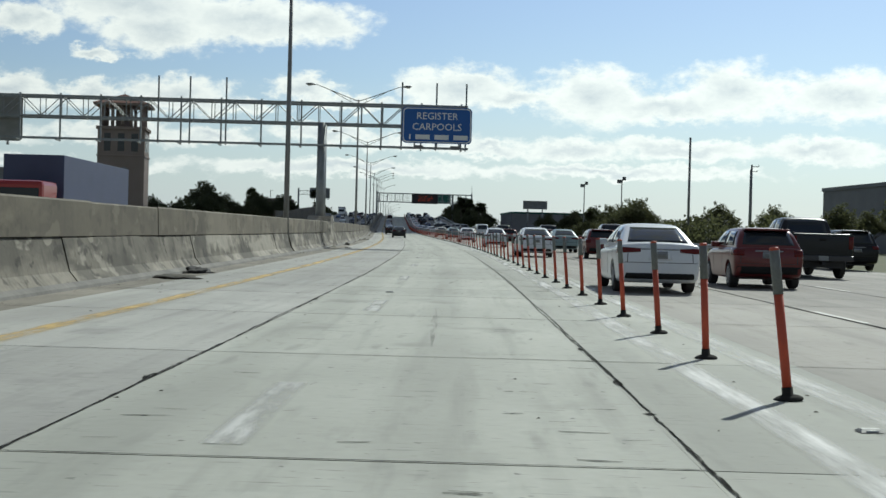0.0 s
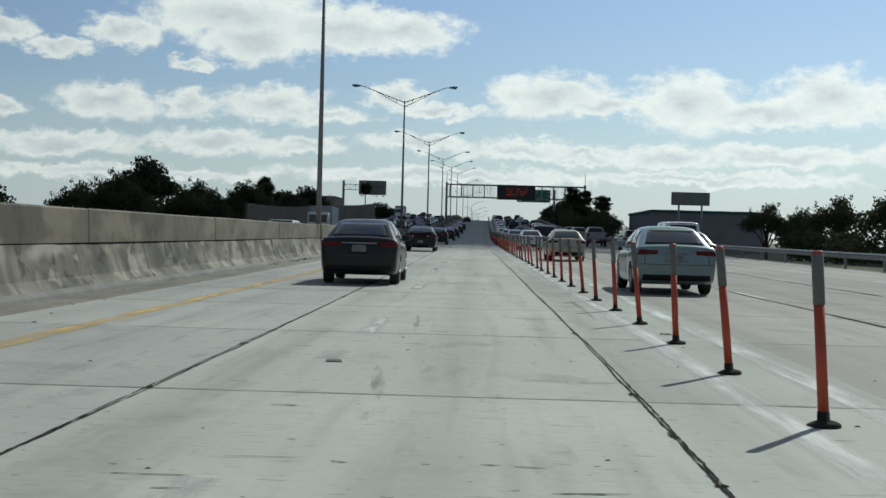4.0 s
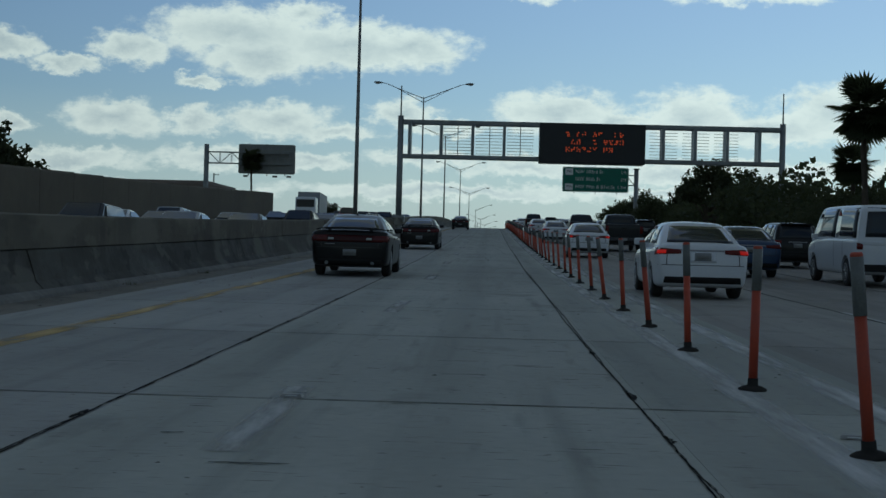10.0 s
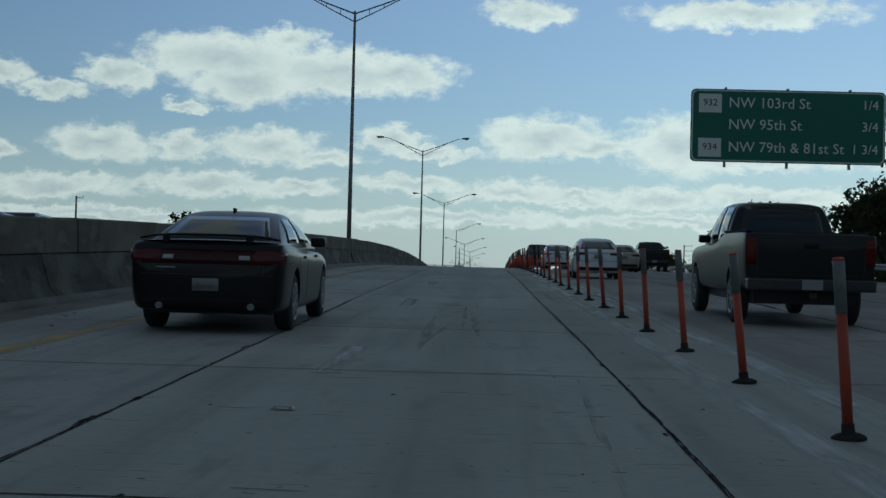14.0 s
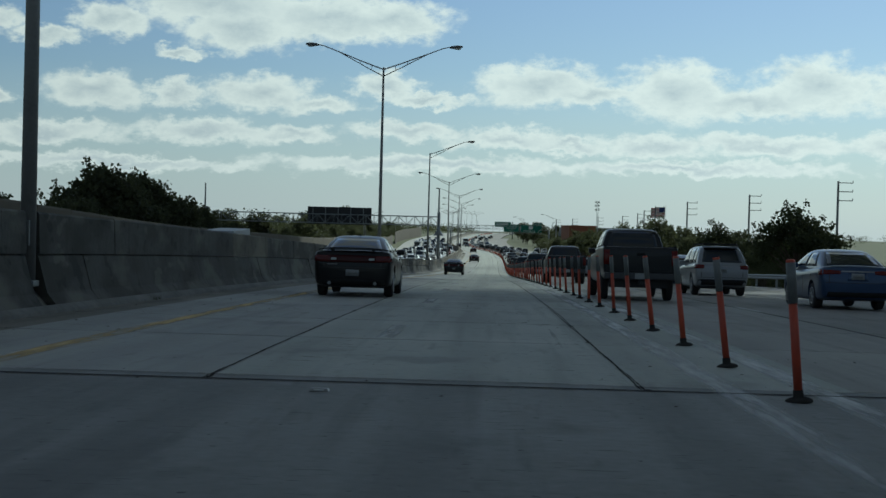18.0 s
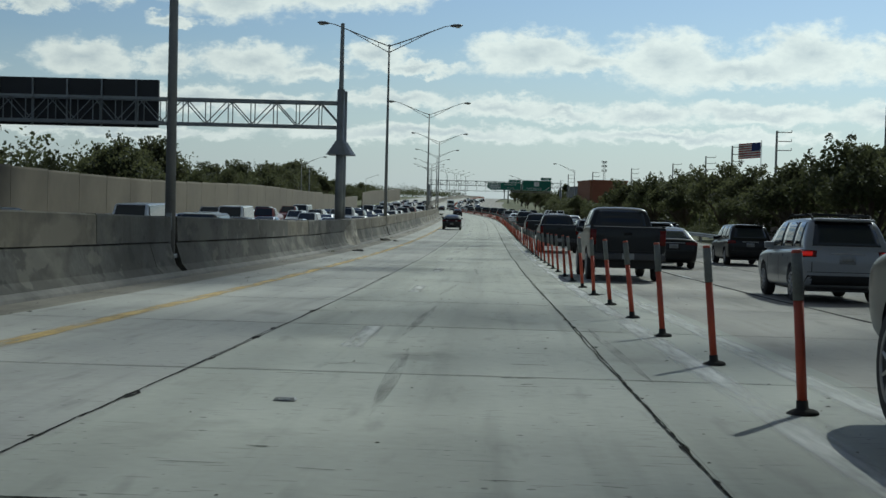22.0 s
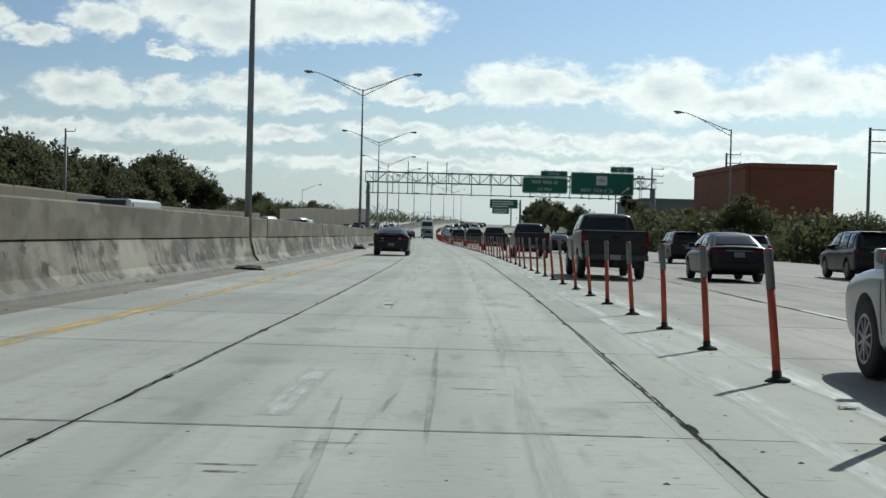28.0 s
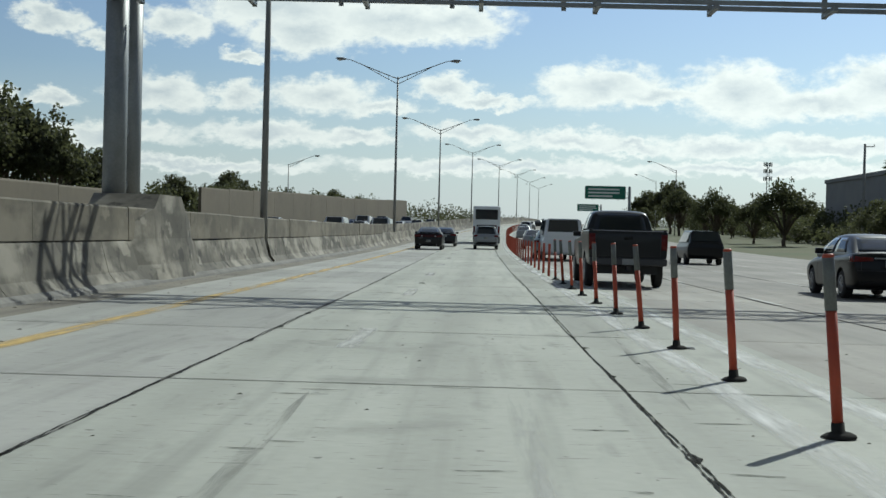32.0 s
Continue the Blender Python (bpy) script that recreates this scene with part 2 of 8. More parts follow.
def road_mat(name, light, dark, tracks=0.0, lane0=-0.8, width=3.4):
    """Brushed concrete: mottling, dark transverse scuffs and the greyer bands that tyres leave. UV is metres across and along."""
    m = mat(name, light, dark, scale=0.35, rough=0.8, bump=0.25, fine=9.0, uv=True, vary=0.06, spec=0.35)
    N, K = m.node_tree.nodes, m.node_tree.links
    p = N["Principled BSDF"]
    src = p.inputs["Base Color"].links[0].from_socket
    tc = N.new("ShaderNodeTexCoord")

    def layer(scale_xy, thr0, thr1, detail, w):
        mp = N.new("ShaderNodeMapping"); mp.inputs["Scale"].default_value = (*scale_xy, 1); mp.inputs["Location"].default_value = (w, w * 2, 0)
        K.new(tc.outputs["UV"], mp.inputs[0])
        n = N.new("ShaderNodeTexNoise"); n.inputs["Scale"].default_value, n.inputs["Detail"].default_value = 1.0, detail
        K.new(mp.outputs[0], n.inputs[0])
        r = N.new("ShaderNodeMapRange"); r.inputs[1].default_value, r.inputs[2].default_value = thr0, thr1
        K.new(n.outputs[0], r.inputs[0])
        return r.outputs[0]

    def shade(fac, col, amount):
        nonlocal src
        k = N.new("ShaderNodeMath"); k.operation = "MULTIPLY"; k.inputs[1].default_value = amount
        K.new(fac, k.inputs[0])
        x = N.new("ShaderNodeMix"); x.data_type = "RGBA"; x.inputs[7].default_value = (*col, 1)
        K.new(k.outputs[0], x.inputs[0]); K.new(src, x.inputs[6])
        src = x.outputs[2]
    grey = tuple(v * 0.45 for v in dark)
    shade(layer((3.0, 30.0), 0.655, 0.70, 3, 3.0), grey, 0.9)         # short cross scuffs
    shade(layer((2.2, 12.0), 0.66, 0.72, 4, 17.0), grey, 0.6)         # broader cross scuffs
    shade(layer((3.4, 0.14), 0.52, 0.74, 5, 29.0), tuple(v * 0.62 for v in dark), 0.5)   # tyre streaks
    shade(layer((0.8, 0.5), 0.60, 0.70, 6, 51.0), tuple(v * 0.55 for v in dark), 0.5)   # blotches
    shade(layer((4.0, 0.7), 0.60, 0.74, 3, 11.0), grey, 0.4)         # drips and skids along the lane
    shade(layer((9.0, 11.0), 0.70, 0.74, 2, 41.0), tuple(v * 0.3 for v in dark), 0.9)   # specks and chips
    shade(layer((0.35, 0.06), 0.5, 0.75, 4, 23.0), tuple(v * 0.7 for v in dark), 0.55)   # long stains
    if tracks:
        sx = N.new("ShaderNodeSeparateXYZ"); K.new(tc.outputs["UV"], sx.inputs[0])
        a = N.new("ShaderNodeMath"); a.operation = "MULTIPLY_ADD"; a.inputs[1].default_value = 4 * math.pi / width
        a.inputs[2].default_value = -lane0 * 4 * math.pi / width
        K.new(sx.outputs[0], a.inputs[0])
        c = N.new("ShaderNodeMath"); c.operation = "COSINE"; K.new(a.outputs[0], c.inputs[0])
        r = N.new("ShaderNodeMapRange"); r.inputs[1].default_value, r.inputs[2].default_value = -0.2, -1.0
        K.new(c.outputs[0], r.inputs[0])
        shade(r.outputs[0], tuple(v * 0.6 for v in dark), tracks)
    isl = N.new("ShaderNodeNewGeometry")       # slabs differ a little
    hv = N.new("ShaderNodeHueSaturation"); vr = N.new("ShaderNodeMapRange")
    vr.inputs[3].default_value, vr.inputs[4].default_value = 0.88, 1.10
    K.new(isl.outputs["Random Per Island"], vr.inputs[0]); K.new(vr.outputs[0], hv.inputs["Value"]); K.new(src, hv.inputs["Color"])
    K.new(hv.outputs[0], p.inputs["Base Color"])
    return m


def stained(name, light, dark, dirt=1.0, pale=(0.36, 0.335, 0.28)):
    """Old cast concrete with dark runs down the face."""
    m = mat(name, light, dark, scale=0.5, rough=0.85, bump=0.3, fine=11.0, vary=0.10, spec=0.3)
    N, K = m.node_tree.nodes, m.node_tree.links
    p = N["Principled BSDF"]
    src = p.inputs["Base Color"].links[0].from_socket
    tc = N.new("ShaderNodeTexCoord")
    for scale, lo, hi, amount, col in (((0.45, 0.45, 1.2), 0.47, 0.57, 0.62 * dirt, (0.040, 0.037, 0.030)), ((0.21, 0.21, 0.8), 0.44, 0.62, 0.6 * dirt, (0.065, 0.06, 0.05)), ((0.9, 0.9, 0.35), 0.52, 0.66, 0.6 * dirt, (0.045, 0.042, 0.034)),
                                       ((3.1, 3.1, 0.35), 0.56, 0.68, 0.5 * dirt, (0.05, 0.046, 0.038)), ((1.6, 1.6, 2.2), 0.58, 0.63, 0.7 * dirt, (0.030, 0.028, 0.024)), ((0.35, 0.35, 0.9), 0.54, 0.62, 0.7, pale),
                                       ((0.8, 0.8, 1.6), 0.60, 0.64, 0.6, pale), ((0.05, 0.05, 0.2), 0.5, 0.62, 0.3, (0.11, 0.10, 0.08))):
        mp = N.new("ShaderNodeMapping"); mp.inputs["Scale"].default_value = scale
        K.new(tc.outputs["Object"], mp.inputs[0])
        n = N.new("ShaderNodeTexNoise"); n.inputs["Scale"].default_value, n.inputs["Detail"].default_value = 1.0, 9
        K.new(mp.outputs[0], n.inputs[0])
        r = N.new("ShaderNodeMapRange"); r.inputs[1].default_value, r.inputs[2].default_value, r.inputs[4].default_value = lo, hi, amount
        K.new(n.outputs[0], r.inputs[0])
        x = N.new("ShaderNodeMix"); x.data_type = "RGBA"; x.inputs[7].default_value = (*col, 1)
        K.new(r.outputs[0], x.inputs[0]); K.new(src, x.inputs[6])
        src = x.outputs[2]
    K.new(src, p.inputs["Base Color"])
    return m


def worn_paint(name, paint, under, cut):
    """Road paint that has worn through to the concrete in patches."""
    m = mat(name, paint, tuple(v * 0.85 for v in paint), scale=2.0, rough=0.6, uv=True)
    N, K = m.node_tree.nodes, m.node_tree.links
    p = N["Principled BSDF"]
    src = p.inputs["Base Color"].links[0].from_socket
    tc = N.new("ShaderNodeTexCoord"); mp = N.new("ShaderNodeMapping"); mp.inputs["Scale"].default_value = (6.0, 0.9, 1)
    K.new(tc.outputs["UV"], mp.inputs[0])
    n = N.new("ShaderNodeTexNoise"); n.inputs["Scale"].default_value, n.inputs["Detail"].default_value = 1.2, 6
    K.new(mp.outputs[0], n.inputs[0])
    r = N.new("ShaderNodeMapRange"); r.inputs[1].default_value, r.inputs[2].default_value = cut - 0.08, cut + 0.08
    K.new(n.outputs[0], r.inputs[0])
    x = N.new("ShaderNodeMix"); x.data_type = "RGBA"; x.inputs[7].default_value = (*under, 1)
    K.new(r.outputs[0], x.inputs[0]); K.new(src, x.inputs[6]); K.new(x.outputs[2], p.inputs["Base Color"])
    return m


def ragged(m, scale, lo, hi, centre=None, half=0.1):
    """Lets a thin layer wear through to what lies under it, and fade out at its edges."""
    N, K = m.node_tree.nodes, m.node_tree.links
    tc = N.new("ShaderNodeTexCoord"); mp = N.new("ShaderNodeMapping"); mp.inputs["Scale"].default_value = (*scale, 1)
    K.new(tc.outputs["UV"], mp.inputs[0])
    n = N.new("ShaderNodeTexNoise"); n.inputs["Scale"].default_value, n.inputs["Detail"].default_value, n.inputs["Roughness"].default_value = 1.0, 7, 0.62
    K.new(mp.outputs[0], n.inputs[0])
    r = N.new("ShaderNodeMapRange"); r.inputs[1].default_value, r.inputs[2].default_value = lo, hi
    K.new(n.outputs[0], r.inputs[0])
    out = r.outputs[0]
    if centre is not None:
        sx = N.new("ShaderNodeSeparateXYZ"); K.new(tc.outputs["UV"], sx.inputs[0])
        a = N.new("ShaderNodeMath"); a.operation = "SUBTRACT"; a.inputs[1].default_value = centre
        K.new(sx.outputs[0], a.inputs[0])
        b = N.new("ShaderNodeMath"); b.operation = "ABSOLUTE"; K.new(a.outputs[0], b.inputs[0])
        e = N.new("ShaderNodeMapRange"); e.interpolation_type = "SMOOTHSTEP"
        e.inputs[1].default_value, e.inputs[2].default_value = half, half * 0.35
        K.new(b.outputs[0], e.inputs[0])
        k = N.new("ShaderNodeMath"); k.operation = "MULTIPLY"
        K.new(out, k.inputs[0]); K.new(e.outputs[0], k.inputs[1])
        out = k.outputs[0]
    K.new(out, N["Principled BSDF"].inputs["Alpha"])
    return m


def glass(name, tint=(0.02, 0.025, 0.03)):
    m = mat(name, tint, tint, rough=0.04, spec=0.45)
    m.node_tree.nodes["Principled BSDF"].inputs["IOR"].default_value = 1.5
    return m


CONC, CONC_D = (0.418, 0.424, 0.375), (0.328, 0.333, 0.292)
M_LANE = road_mat("lane_concrete", CONC, CONC_D, tracks=0.28, lane0=-0.6, width=3.5)
M_LEFT = road_mat("left_lane_concrete", (0.41, 0.41, 0.375), (0.32, 0.315, 0.29), tracks=0.2, lane0=-4.2, width=3.4)
M_SHOULD = road_mat("shoulder_concrete", (0.27, 0.248, 0.205), (0.13, 0.118, 0.095))
M_LANEA = road_mat("traffic_lane_concrete", (0.34, 0.322, 0.285), (0.265, 0.25, 0.222), tracks=0.25, lane0=3.0, width=3.4)
M_RIGHT = road_mat("right_lane_concrete", (0.285, 0.265, 0.235), (0.215, 0.20, 0.178), tracks=0.3, lane0=3.2, width=3.4)
M_DECK = road_mat("bridge_deck", (0.27, 0.265, 0.25), (0.17, 0.168, 0.158), tracks=0.4)
M_OPP = road_mat("far_lane_concrete", (0.42, 0.41, 0.37), (0.33, 0.32, 0.29))
M_TAR = mat("joint_tar", (0.014, 0.014, 0.013), (0.035, 0.034, 0.031), scale=3, rough=1.0, bump=0.3, spec=0.08)
M_SEAL = ragged(mat("joint_seal_tar", (0.012, 0.012, 0.011), (0.03, 0.029, 0.027), scale=3, rough=1.0, bump=0.3, spec=0.08), (30.0, 5.0), 0.33, 0.50)
M_YEL = ragged(mat("yellow_paint", (0.62, 0.42, 0.11), (0.48, 0.34, 0.13), scale=1.5, rough=0.7, uv=True), (4.0, 0.5), 0.33, 0.65, -5.9, 0.19)
M_WHITE = worn_paint("white_paint", (0.42, 0.42, 0.40), (0.30, 0.285, 0.25), 0.44)
M_EDGE = [ragged(mat("edge_paint_%d" % i, (0.60, 0.60, 0.58), (0.50, 0.50, 0.48), scale=1.5, rough=0.7, uv=True), (4.0, 0.4), 0.32, 0.66, c, 0.19) for i, c in enumerate((0.82, 1.62))]
M_GHOST = ragged(mat("worn_white_paint", (0.50, 0.50, 0.48), (0.46, 0.46, 0.43), scale=1.5, rough=0.75, uv=True), (5.0, 0.8), 0.30, 0.60, -2.56, 0.15)
M_TRACE = ragged(mat("old_line_trace", (0.48, 0.48, 0.455), (0.45, 0.45, 0.42), scale=1.5, rough=0.8, uv=True), (5.0, 0.25), 0.44, 0.8, -0.88, 0.12)
M_SCUFF = ragged(mat("dark_scuff", (0.075, 0.078, 0.068), (0.14, 0.14, 0.125), scale=6, rough=0.95, uv=True, spec=0.1), (14.0, 60.0), 0.36, 0.56)
M_SMEAR = ragged(mat("rubber_smear", (0.10, 0.10, 0.095), (0.16, 0.16, 0.15), scale=2, rough=0.9, uv=True, spec=0.2), (9.0, 0.7), 0.40, 1.15)
M_BLACKP = worn_paint("black_paint", (0.06, 0.06, 0.06), CONC, 0.6)
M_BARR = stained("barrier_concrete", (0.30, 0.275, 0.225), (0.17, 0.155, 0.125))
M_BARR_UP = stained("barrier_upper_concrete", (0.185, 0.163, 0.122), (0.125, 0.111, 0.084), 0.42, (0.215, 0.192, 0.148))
# grimy concrete; part of the cloud shade on its stretch is put into the colour
M_GRIME_SHADE = stained("grimy_shaded_barrier_concrete", (0.14, 0.135, 0.12), (0.05, 0.049, 0.044), pale=(0.17, 0.16, 0.132))
M_FOOT = mat("dusty_concrete", (0.22, 0.21, 0.19), (0.10, 0.097, 0.088), scale=0.7, rough=0.9, bump=0.3, fine=6.0)
M_NOISE = mat("noise_wall", (0.145, 0.122, 0.088), (0.105, 0.089, 0.065), scale=0.12, rough=0.9, bump=0.2, fine=1.2, vary=0.04)
M_STEEL = mat("galvanised_steel", (0.30, 0.31, 0.31), (0.20, 0.21, 0.21), scale=1.5, rough=0.5, metal=0.6, bump=0.1)
M_POLE = mat("pole_aluminium", (0.26, 0.26, 0.25), (0.18, 0.18, 0.175), scale=1.2, rough=0.55, metal=0.4)
M_LAMP = mat("lamp_housing", (0.16, 0.16, 0.16), (0.12, 0.12, 0.12), rough=0.5, metal=0.3)
M_LENS = mat("lamp_lens", (0.5, 0.5, 0.48), (0.45, 0.45, 0.42), rough=0.2)
M_ORANGE = mat("orange_post", (0.50, 0.075, 0.032), (0.33, 0.062, 0.035), scale=4, rough=0.55, vary=0.12)
M_SLEEVE = mat("grey_sleeve", (0.19, 0.20, 0.19), (0.10, 0.105, 0.10), scale=5, rough=0.5, vary=0.15)
M_RUBBER = mat("black_rubber", (0.02, 0.02, 0.018), (0.045, 0.042, 0.038), scale=8, rough=0.95, spec=0.2)
M_BLUE = mat("blue_sign", (0.012, 0.10, 0.36), (0.012, 0.085, 0.31), scale=1, rough=0.45)
M_GREEN = mat("green_sign", (0.01, 0.155, 0.10), (0.01, 0.13, 0.085), scale=1, rough=0.45)
M_SIGNW = mat("sign_white", (0.75, 0.76, 0.74), (0.68, 0.69, 0.67), rough=0.4)
M_SIGNBACK = mat("sign_back", (0.27, 0.27, 0.26), (0.20, 0.20, 0.19), scale=1.2, rough=0.5, metal=0.4)
M_BLACK = mat("black_panel", (0.02, 0.02, 0.022), (0.014, 0.014, 0.015), rough=0.5)
M_LEAF = [mat("foliage_%d" % i, a, b, scale=0.6, rough=0.7, vary=0.25, spec=0.25) for i, (a, b) in enumerate((
    ((0.046, 0.057, 0.027), (0.028, 0.037, 0.017)), ((0.060, 0.068, 0.032), (0.040, 0.046, 0.022)), ((0.046, 0.052, 0.028), (0.030, 0.035, 0.019))))]
for m in M_LEAF:      # thin leaves let some light through
    N, K = m.node_tree.nodes, m.node_tree.links
    tl, mixs = N.new("ShaderNodeBsdfTranslucent"), N.new("ShaderNodeMixShader")
    tl.inputs["Color"].default_value = (0.15, 0.16, 0.075, 1)
    mixs.inputs[0].default_value = 0.33
    K.new(N["Principled BSDF"].outputs[0], mixs.inputs[1]); K.new(tl.outputs[0], mixs.inputs[2])
    K.new(mixs.outputs[0], N["Material Output"].inputs["Surface"])
M_BARK = mat("bark", (0.12, 0.095, 0.07), (0.07, 0.055, 0.04), scale=3, rough=0.9, bump=0.5)
M_GRASS = mat("grass", (0.07, 0.09, 0.03), (0.11, 0.10, 0.05), scale=0.08, rough=0.95, bump=0.3, fine=1.5)
M_TYRE = mat("tyre", (0.022, 0.022, 0.022), (0.035, 0.034, 0.033), scale=5, rough=0.85)
M_RIM = mat("rim", (0.38, 0.38, 0.38), (0.28, 0.28, 0.28), rough=0.35, metal=0.8)
M_GLASS = glass("car_glass")
M_TAILR = mat("bright_tail_light", (0.10, 0.008, 0.007), (0.07, 0.006, 0.006), rough=0.15, spec=0.4)
M_DARKCH = mat("dark_chrome", (0.07, 0.07, 0.075), (0.05, 0.05, 0.055), rough=0.35, metal=0.5)
M_BARL = mat("dark_light_bar", (0.05, 0.004, 0.004), (0.03, 0.003, 0.003), rough=0.15, spec=0.3)
M_TAIL = mat("tail_light", (0.13, 0.010, 0.008), (0.09, 0.007, 0.006), rough=0.15, spec=0.3)
M_LIT = mat("lit_tail_light", (0.14, 0.008, 0.008), (0.10, 0.006, 0.006), rough=0.2)
M_LIT.node_tree.nodes["Principled BSDF"].inputs["Emission Color"].default_value = (1.0, 0.02, 0.012, 1)
M_LIT.node_tree.nodes["Principled BSDF"].inputs["Emission Strength"].default_value = 0.3
M_PLATE = mat("plate", (0.30, 0.31, 0.31), (0.22, 0.23, 0.23), rough=0.4)
M_BUMP = mat("black_plastic", (0.014, 0.014, 0.015), (0.024, 0.024, 0.023), scale=3, rough=0.75, spec=0.2)
PAINT = {}
for nm, c in (("white", (0.72, 0.74, 0.77)), ("black", (0.006, 0.006, 0.007)), ("dark_red", (0.13, 0.016, 0.016)), ("dark_grey", (0.02, 0.021, 0.023)),
              ("silver", (0.26, 0.27, 0.285)), ("blue", (0.03, 0.06, 0.13)), ("beige", (0.40, 0.36, 0.29)), ("teal", (0.22, 0.30, 0.31)), ("red", (0.28, 0.02, 0.018))):
    PAINT[nm] = mat(nm + "_car_paint", c, tuple(v * 0.92 for v in c), scale=1.0, rough=0.3, metal=0.2 if nm not in ("white", "black") else 0.0, coat=0.5 if nm not in ("black", "dark_grey") else 0.22, spec=0.4 if nm not in ("black", "dark_grey") else 0.25)

# ---- mesh helpers ----
def mesh_ob(name, verts, faces, m, uvs=None, flat=True):
    me = bpy.data.meshes.new(name)
    me.from_pydata([tuple(v) for v in verts], [], faces)
    if uvs is not None:
        lay = me.uv_layers.new(name="UVMap")
        idx = np.empty(len(me.loops), dtype=np.int32)
        me.loops.foreach_get("vertex_index", idx)
        lay.data.foreach_set("uv", np.asarray(uvs, dtype=np.float32)[idx].ravel())
    if m:
        me.materials.append(m)
    if not flat:
        me.polygons.foreach_set("use_smooth", [True] * len(me.polygons))
    return new(name, me)


def part(name, bm, m, parent, label="", smooth_it=False):
    """Links a bmesh as one mesh object under a thing or a part."""
    me = bpy.data.meshes.new(name)
    bmesh.ops.recalc_face_normals(bm, faces=bm.faces)
    bm.to_mesh(me)
    bm.free()
    me.materials.append(m)
    if smooth_it:
        me.polygons.foreach_set("use_smooth", [True] * len(me.polygons))
    ob = new(name, me)
    ob.parent = parent
    if label:
        ob["label"] = label
    return ob


def box(bm, x0, x1, y0, y1, z0, z1, bevel=0.0):
    r = bmesh.ops.create_cube(bm, size=1.0, matrix=Matrix.Translation(((x0 + x1) / 2, (y0 + y1) / 2, (z0 + z1) / 2)) @ Matrix.Diagonal((x1 - x0, y1 - y0, z1 - z0, 1)))
    if bevel:
        es = {e for v in r["verts"] for e in v.link_edges}
        bmesh.ops.bevel(bm, geom=list(es), offset=bevel, segments=2, affect="EDGES", profile=0.6)
    return bm


def bar(bm, a, b, r0, r1=None, n=8):
    """A round bar between two points."""
    a, b = Vector(a), Vector(b)
    d = b - a
    m = Matrix.Translation((a + b) / 2) @ d.to_track_quat("Z", "Y").to_matrix().to_4x4()
    bmesh.ops.create_cone(bm, cap_ends=True, segments=n, radius1=r0, radius2=r0 if r1 is None else r1, depth=d.length, matrix=m)
    return bm


def tube(bm, points, radii, n=8):
    """A round tube along points."""
    rings = []
    for i, p in enumerate(points):
        p = Vector(p)
        d = (Vector(points[min(i + 1, len(points) - 1)]) - Vector(points[max(i - 1, 0)])).normalized()
        q = d.to_track_quat("Z", "Y").to_matrix()
        rings.append([bm.verts.new(p + q @ Vector((math.cos(k * 2 * math.pi / n), math.sin(k * 2 * math.pi / n), 0)) * radii[i]) for k in range(n)])
    for a, b in zip(rings, rings[1:]):
        for k in range(n):
            bm.faces.new((a[k], a[(k + 1) % n], b[(k + 1) % n], b[k]))
    bm.faces.new(rings[0][::-1]); bm.faces.new(rings[-1])
    return bm


B = bmesh.new


def sweep(name, prof, s0, s1, step, m, closed=False, kind="structure", label="", category="", wob=None):
    """A cross-section [(u, h), ...] carried along the road from s0 to s1."""
    n = max(2, int(round((s1 - s0) / step)) + 1)
    ss = np.linspace(s0, s1, n)
    a = np.interp(ss, SG, HD); cx, cy, cz = np.interp(ss, SG, RX), np.interp(ss, SG, RY), np.interp(ss, SG, RZ)
    vs, uv = [], []
    k = len(prof)
    for i in range(n):
        for u, h in prof:
            vs.append((cx[i] + u * math.cos(a[i]), cy[i] + u * math.sin(a[i]), cz[i] + h)); uv.append((u, ss[i]))
    fs = []
    for i in range(n - 1):
        for j in range(k if closed else k - 1):
            p, q = i * k + j, i * k + (j + 1) % k
            fs.append((p, q, q + k, p + k))
    if closed:
        fs.append(tuple(range(k))[::-1]); fs.append(tuple(range((n - 1) * k, n * k)))
    ob = mesh_ob(name, vs, fs, m, uv)
    return tagged(ob, label, category, kind=kind)


END = 2000.0
BRIDGE = (554.0, 616.0)

# ---- ground: one sheet to the horizon; the road runs on a low bank ----
def base_level(s):
    return float(np.interp(s, [-300, 200, 560, 900, 1150, 1600, 4000], np.interp([-300, 200, 560, 900, 1150, 1600, 4000], SG, RZ) * np.array([1, 1, 0.12, 1, 1, 1, 1])))


gs = np.concatenate([np.arange(-300, 1700, 20), np.arange(1700, 4000, 100)])
gu = [-2500, -900, -300, -120, -60, -44, -34, -30, -9, 10, 19, 24, 34, 60, 120, 300, 900, 2500]
vs, fs = [], []
for s in gs:
    low = base_level(s) - 0.5
    for u in gu:
        p = at(s, u)
        w = min(1.0, max(0.0, (u - 20) / 14 if u > 0 else (-u - 33) / 12))
        vs.append((p.x, p.y, (p.z - 0.45) * (1 - w) + low * w))
k = len(gu)
for i in range(len(gs) - 1):
    for j in range(k - 1):
        fs.append((i * k + j, i * k + j + 1, (i + 1) * k + j + 1, (i + 1) * k + j))
tagged(mesh_ob("ground", vs, fs, M_GRASS), "dry green grass verge and flat land beside the motorway", "ground", kind="structure")

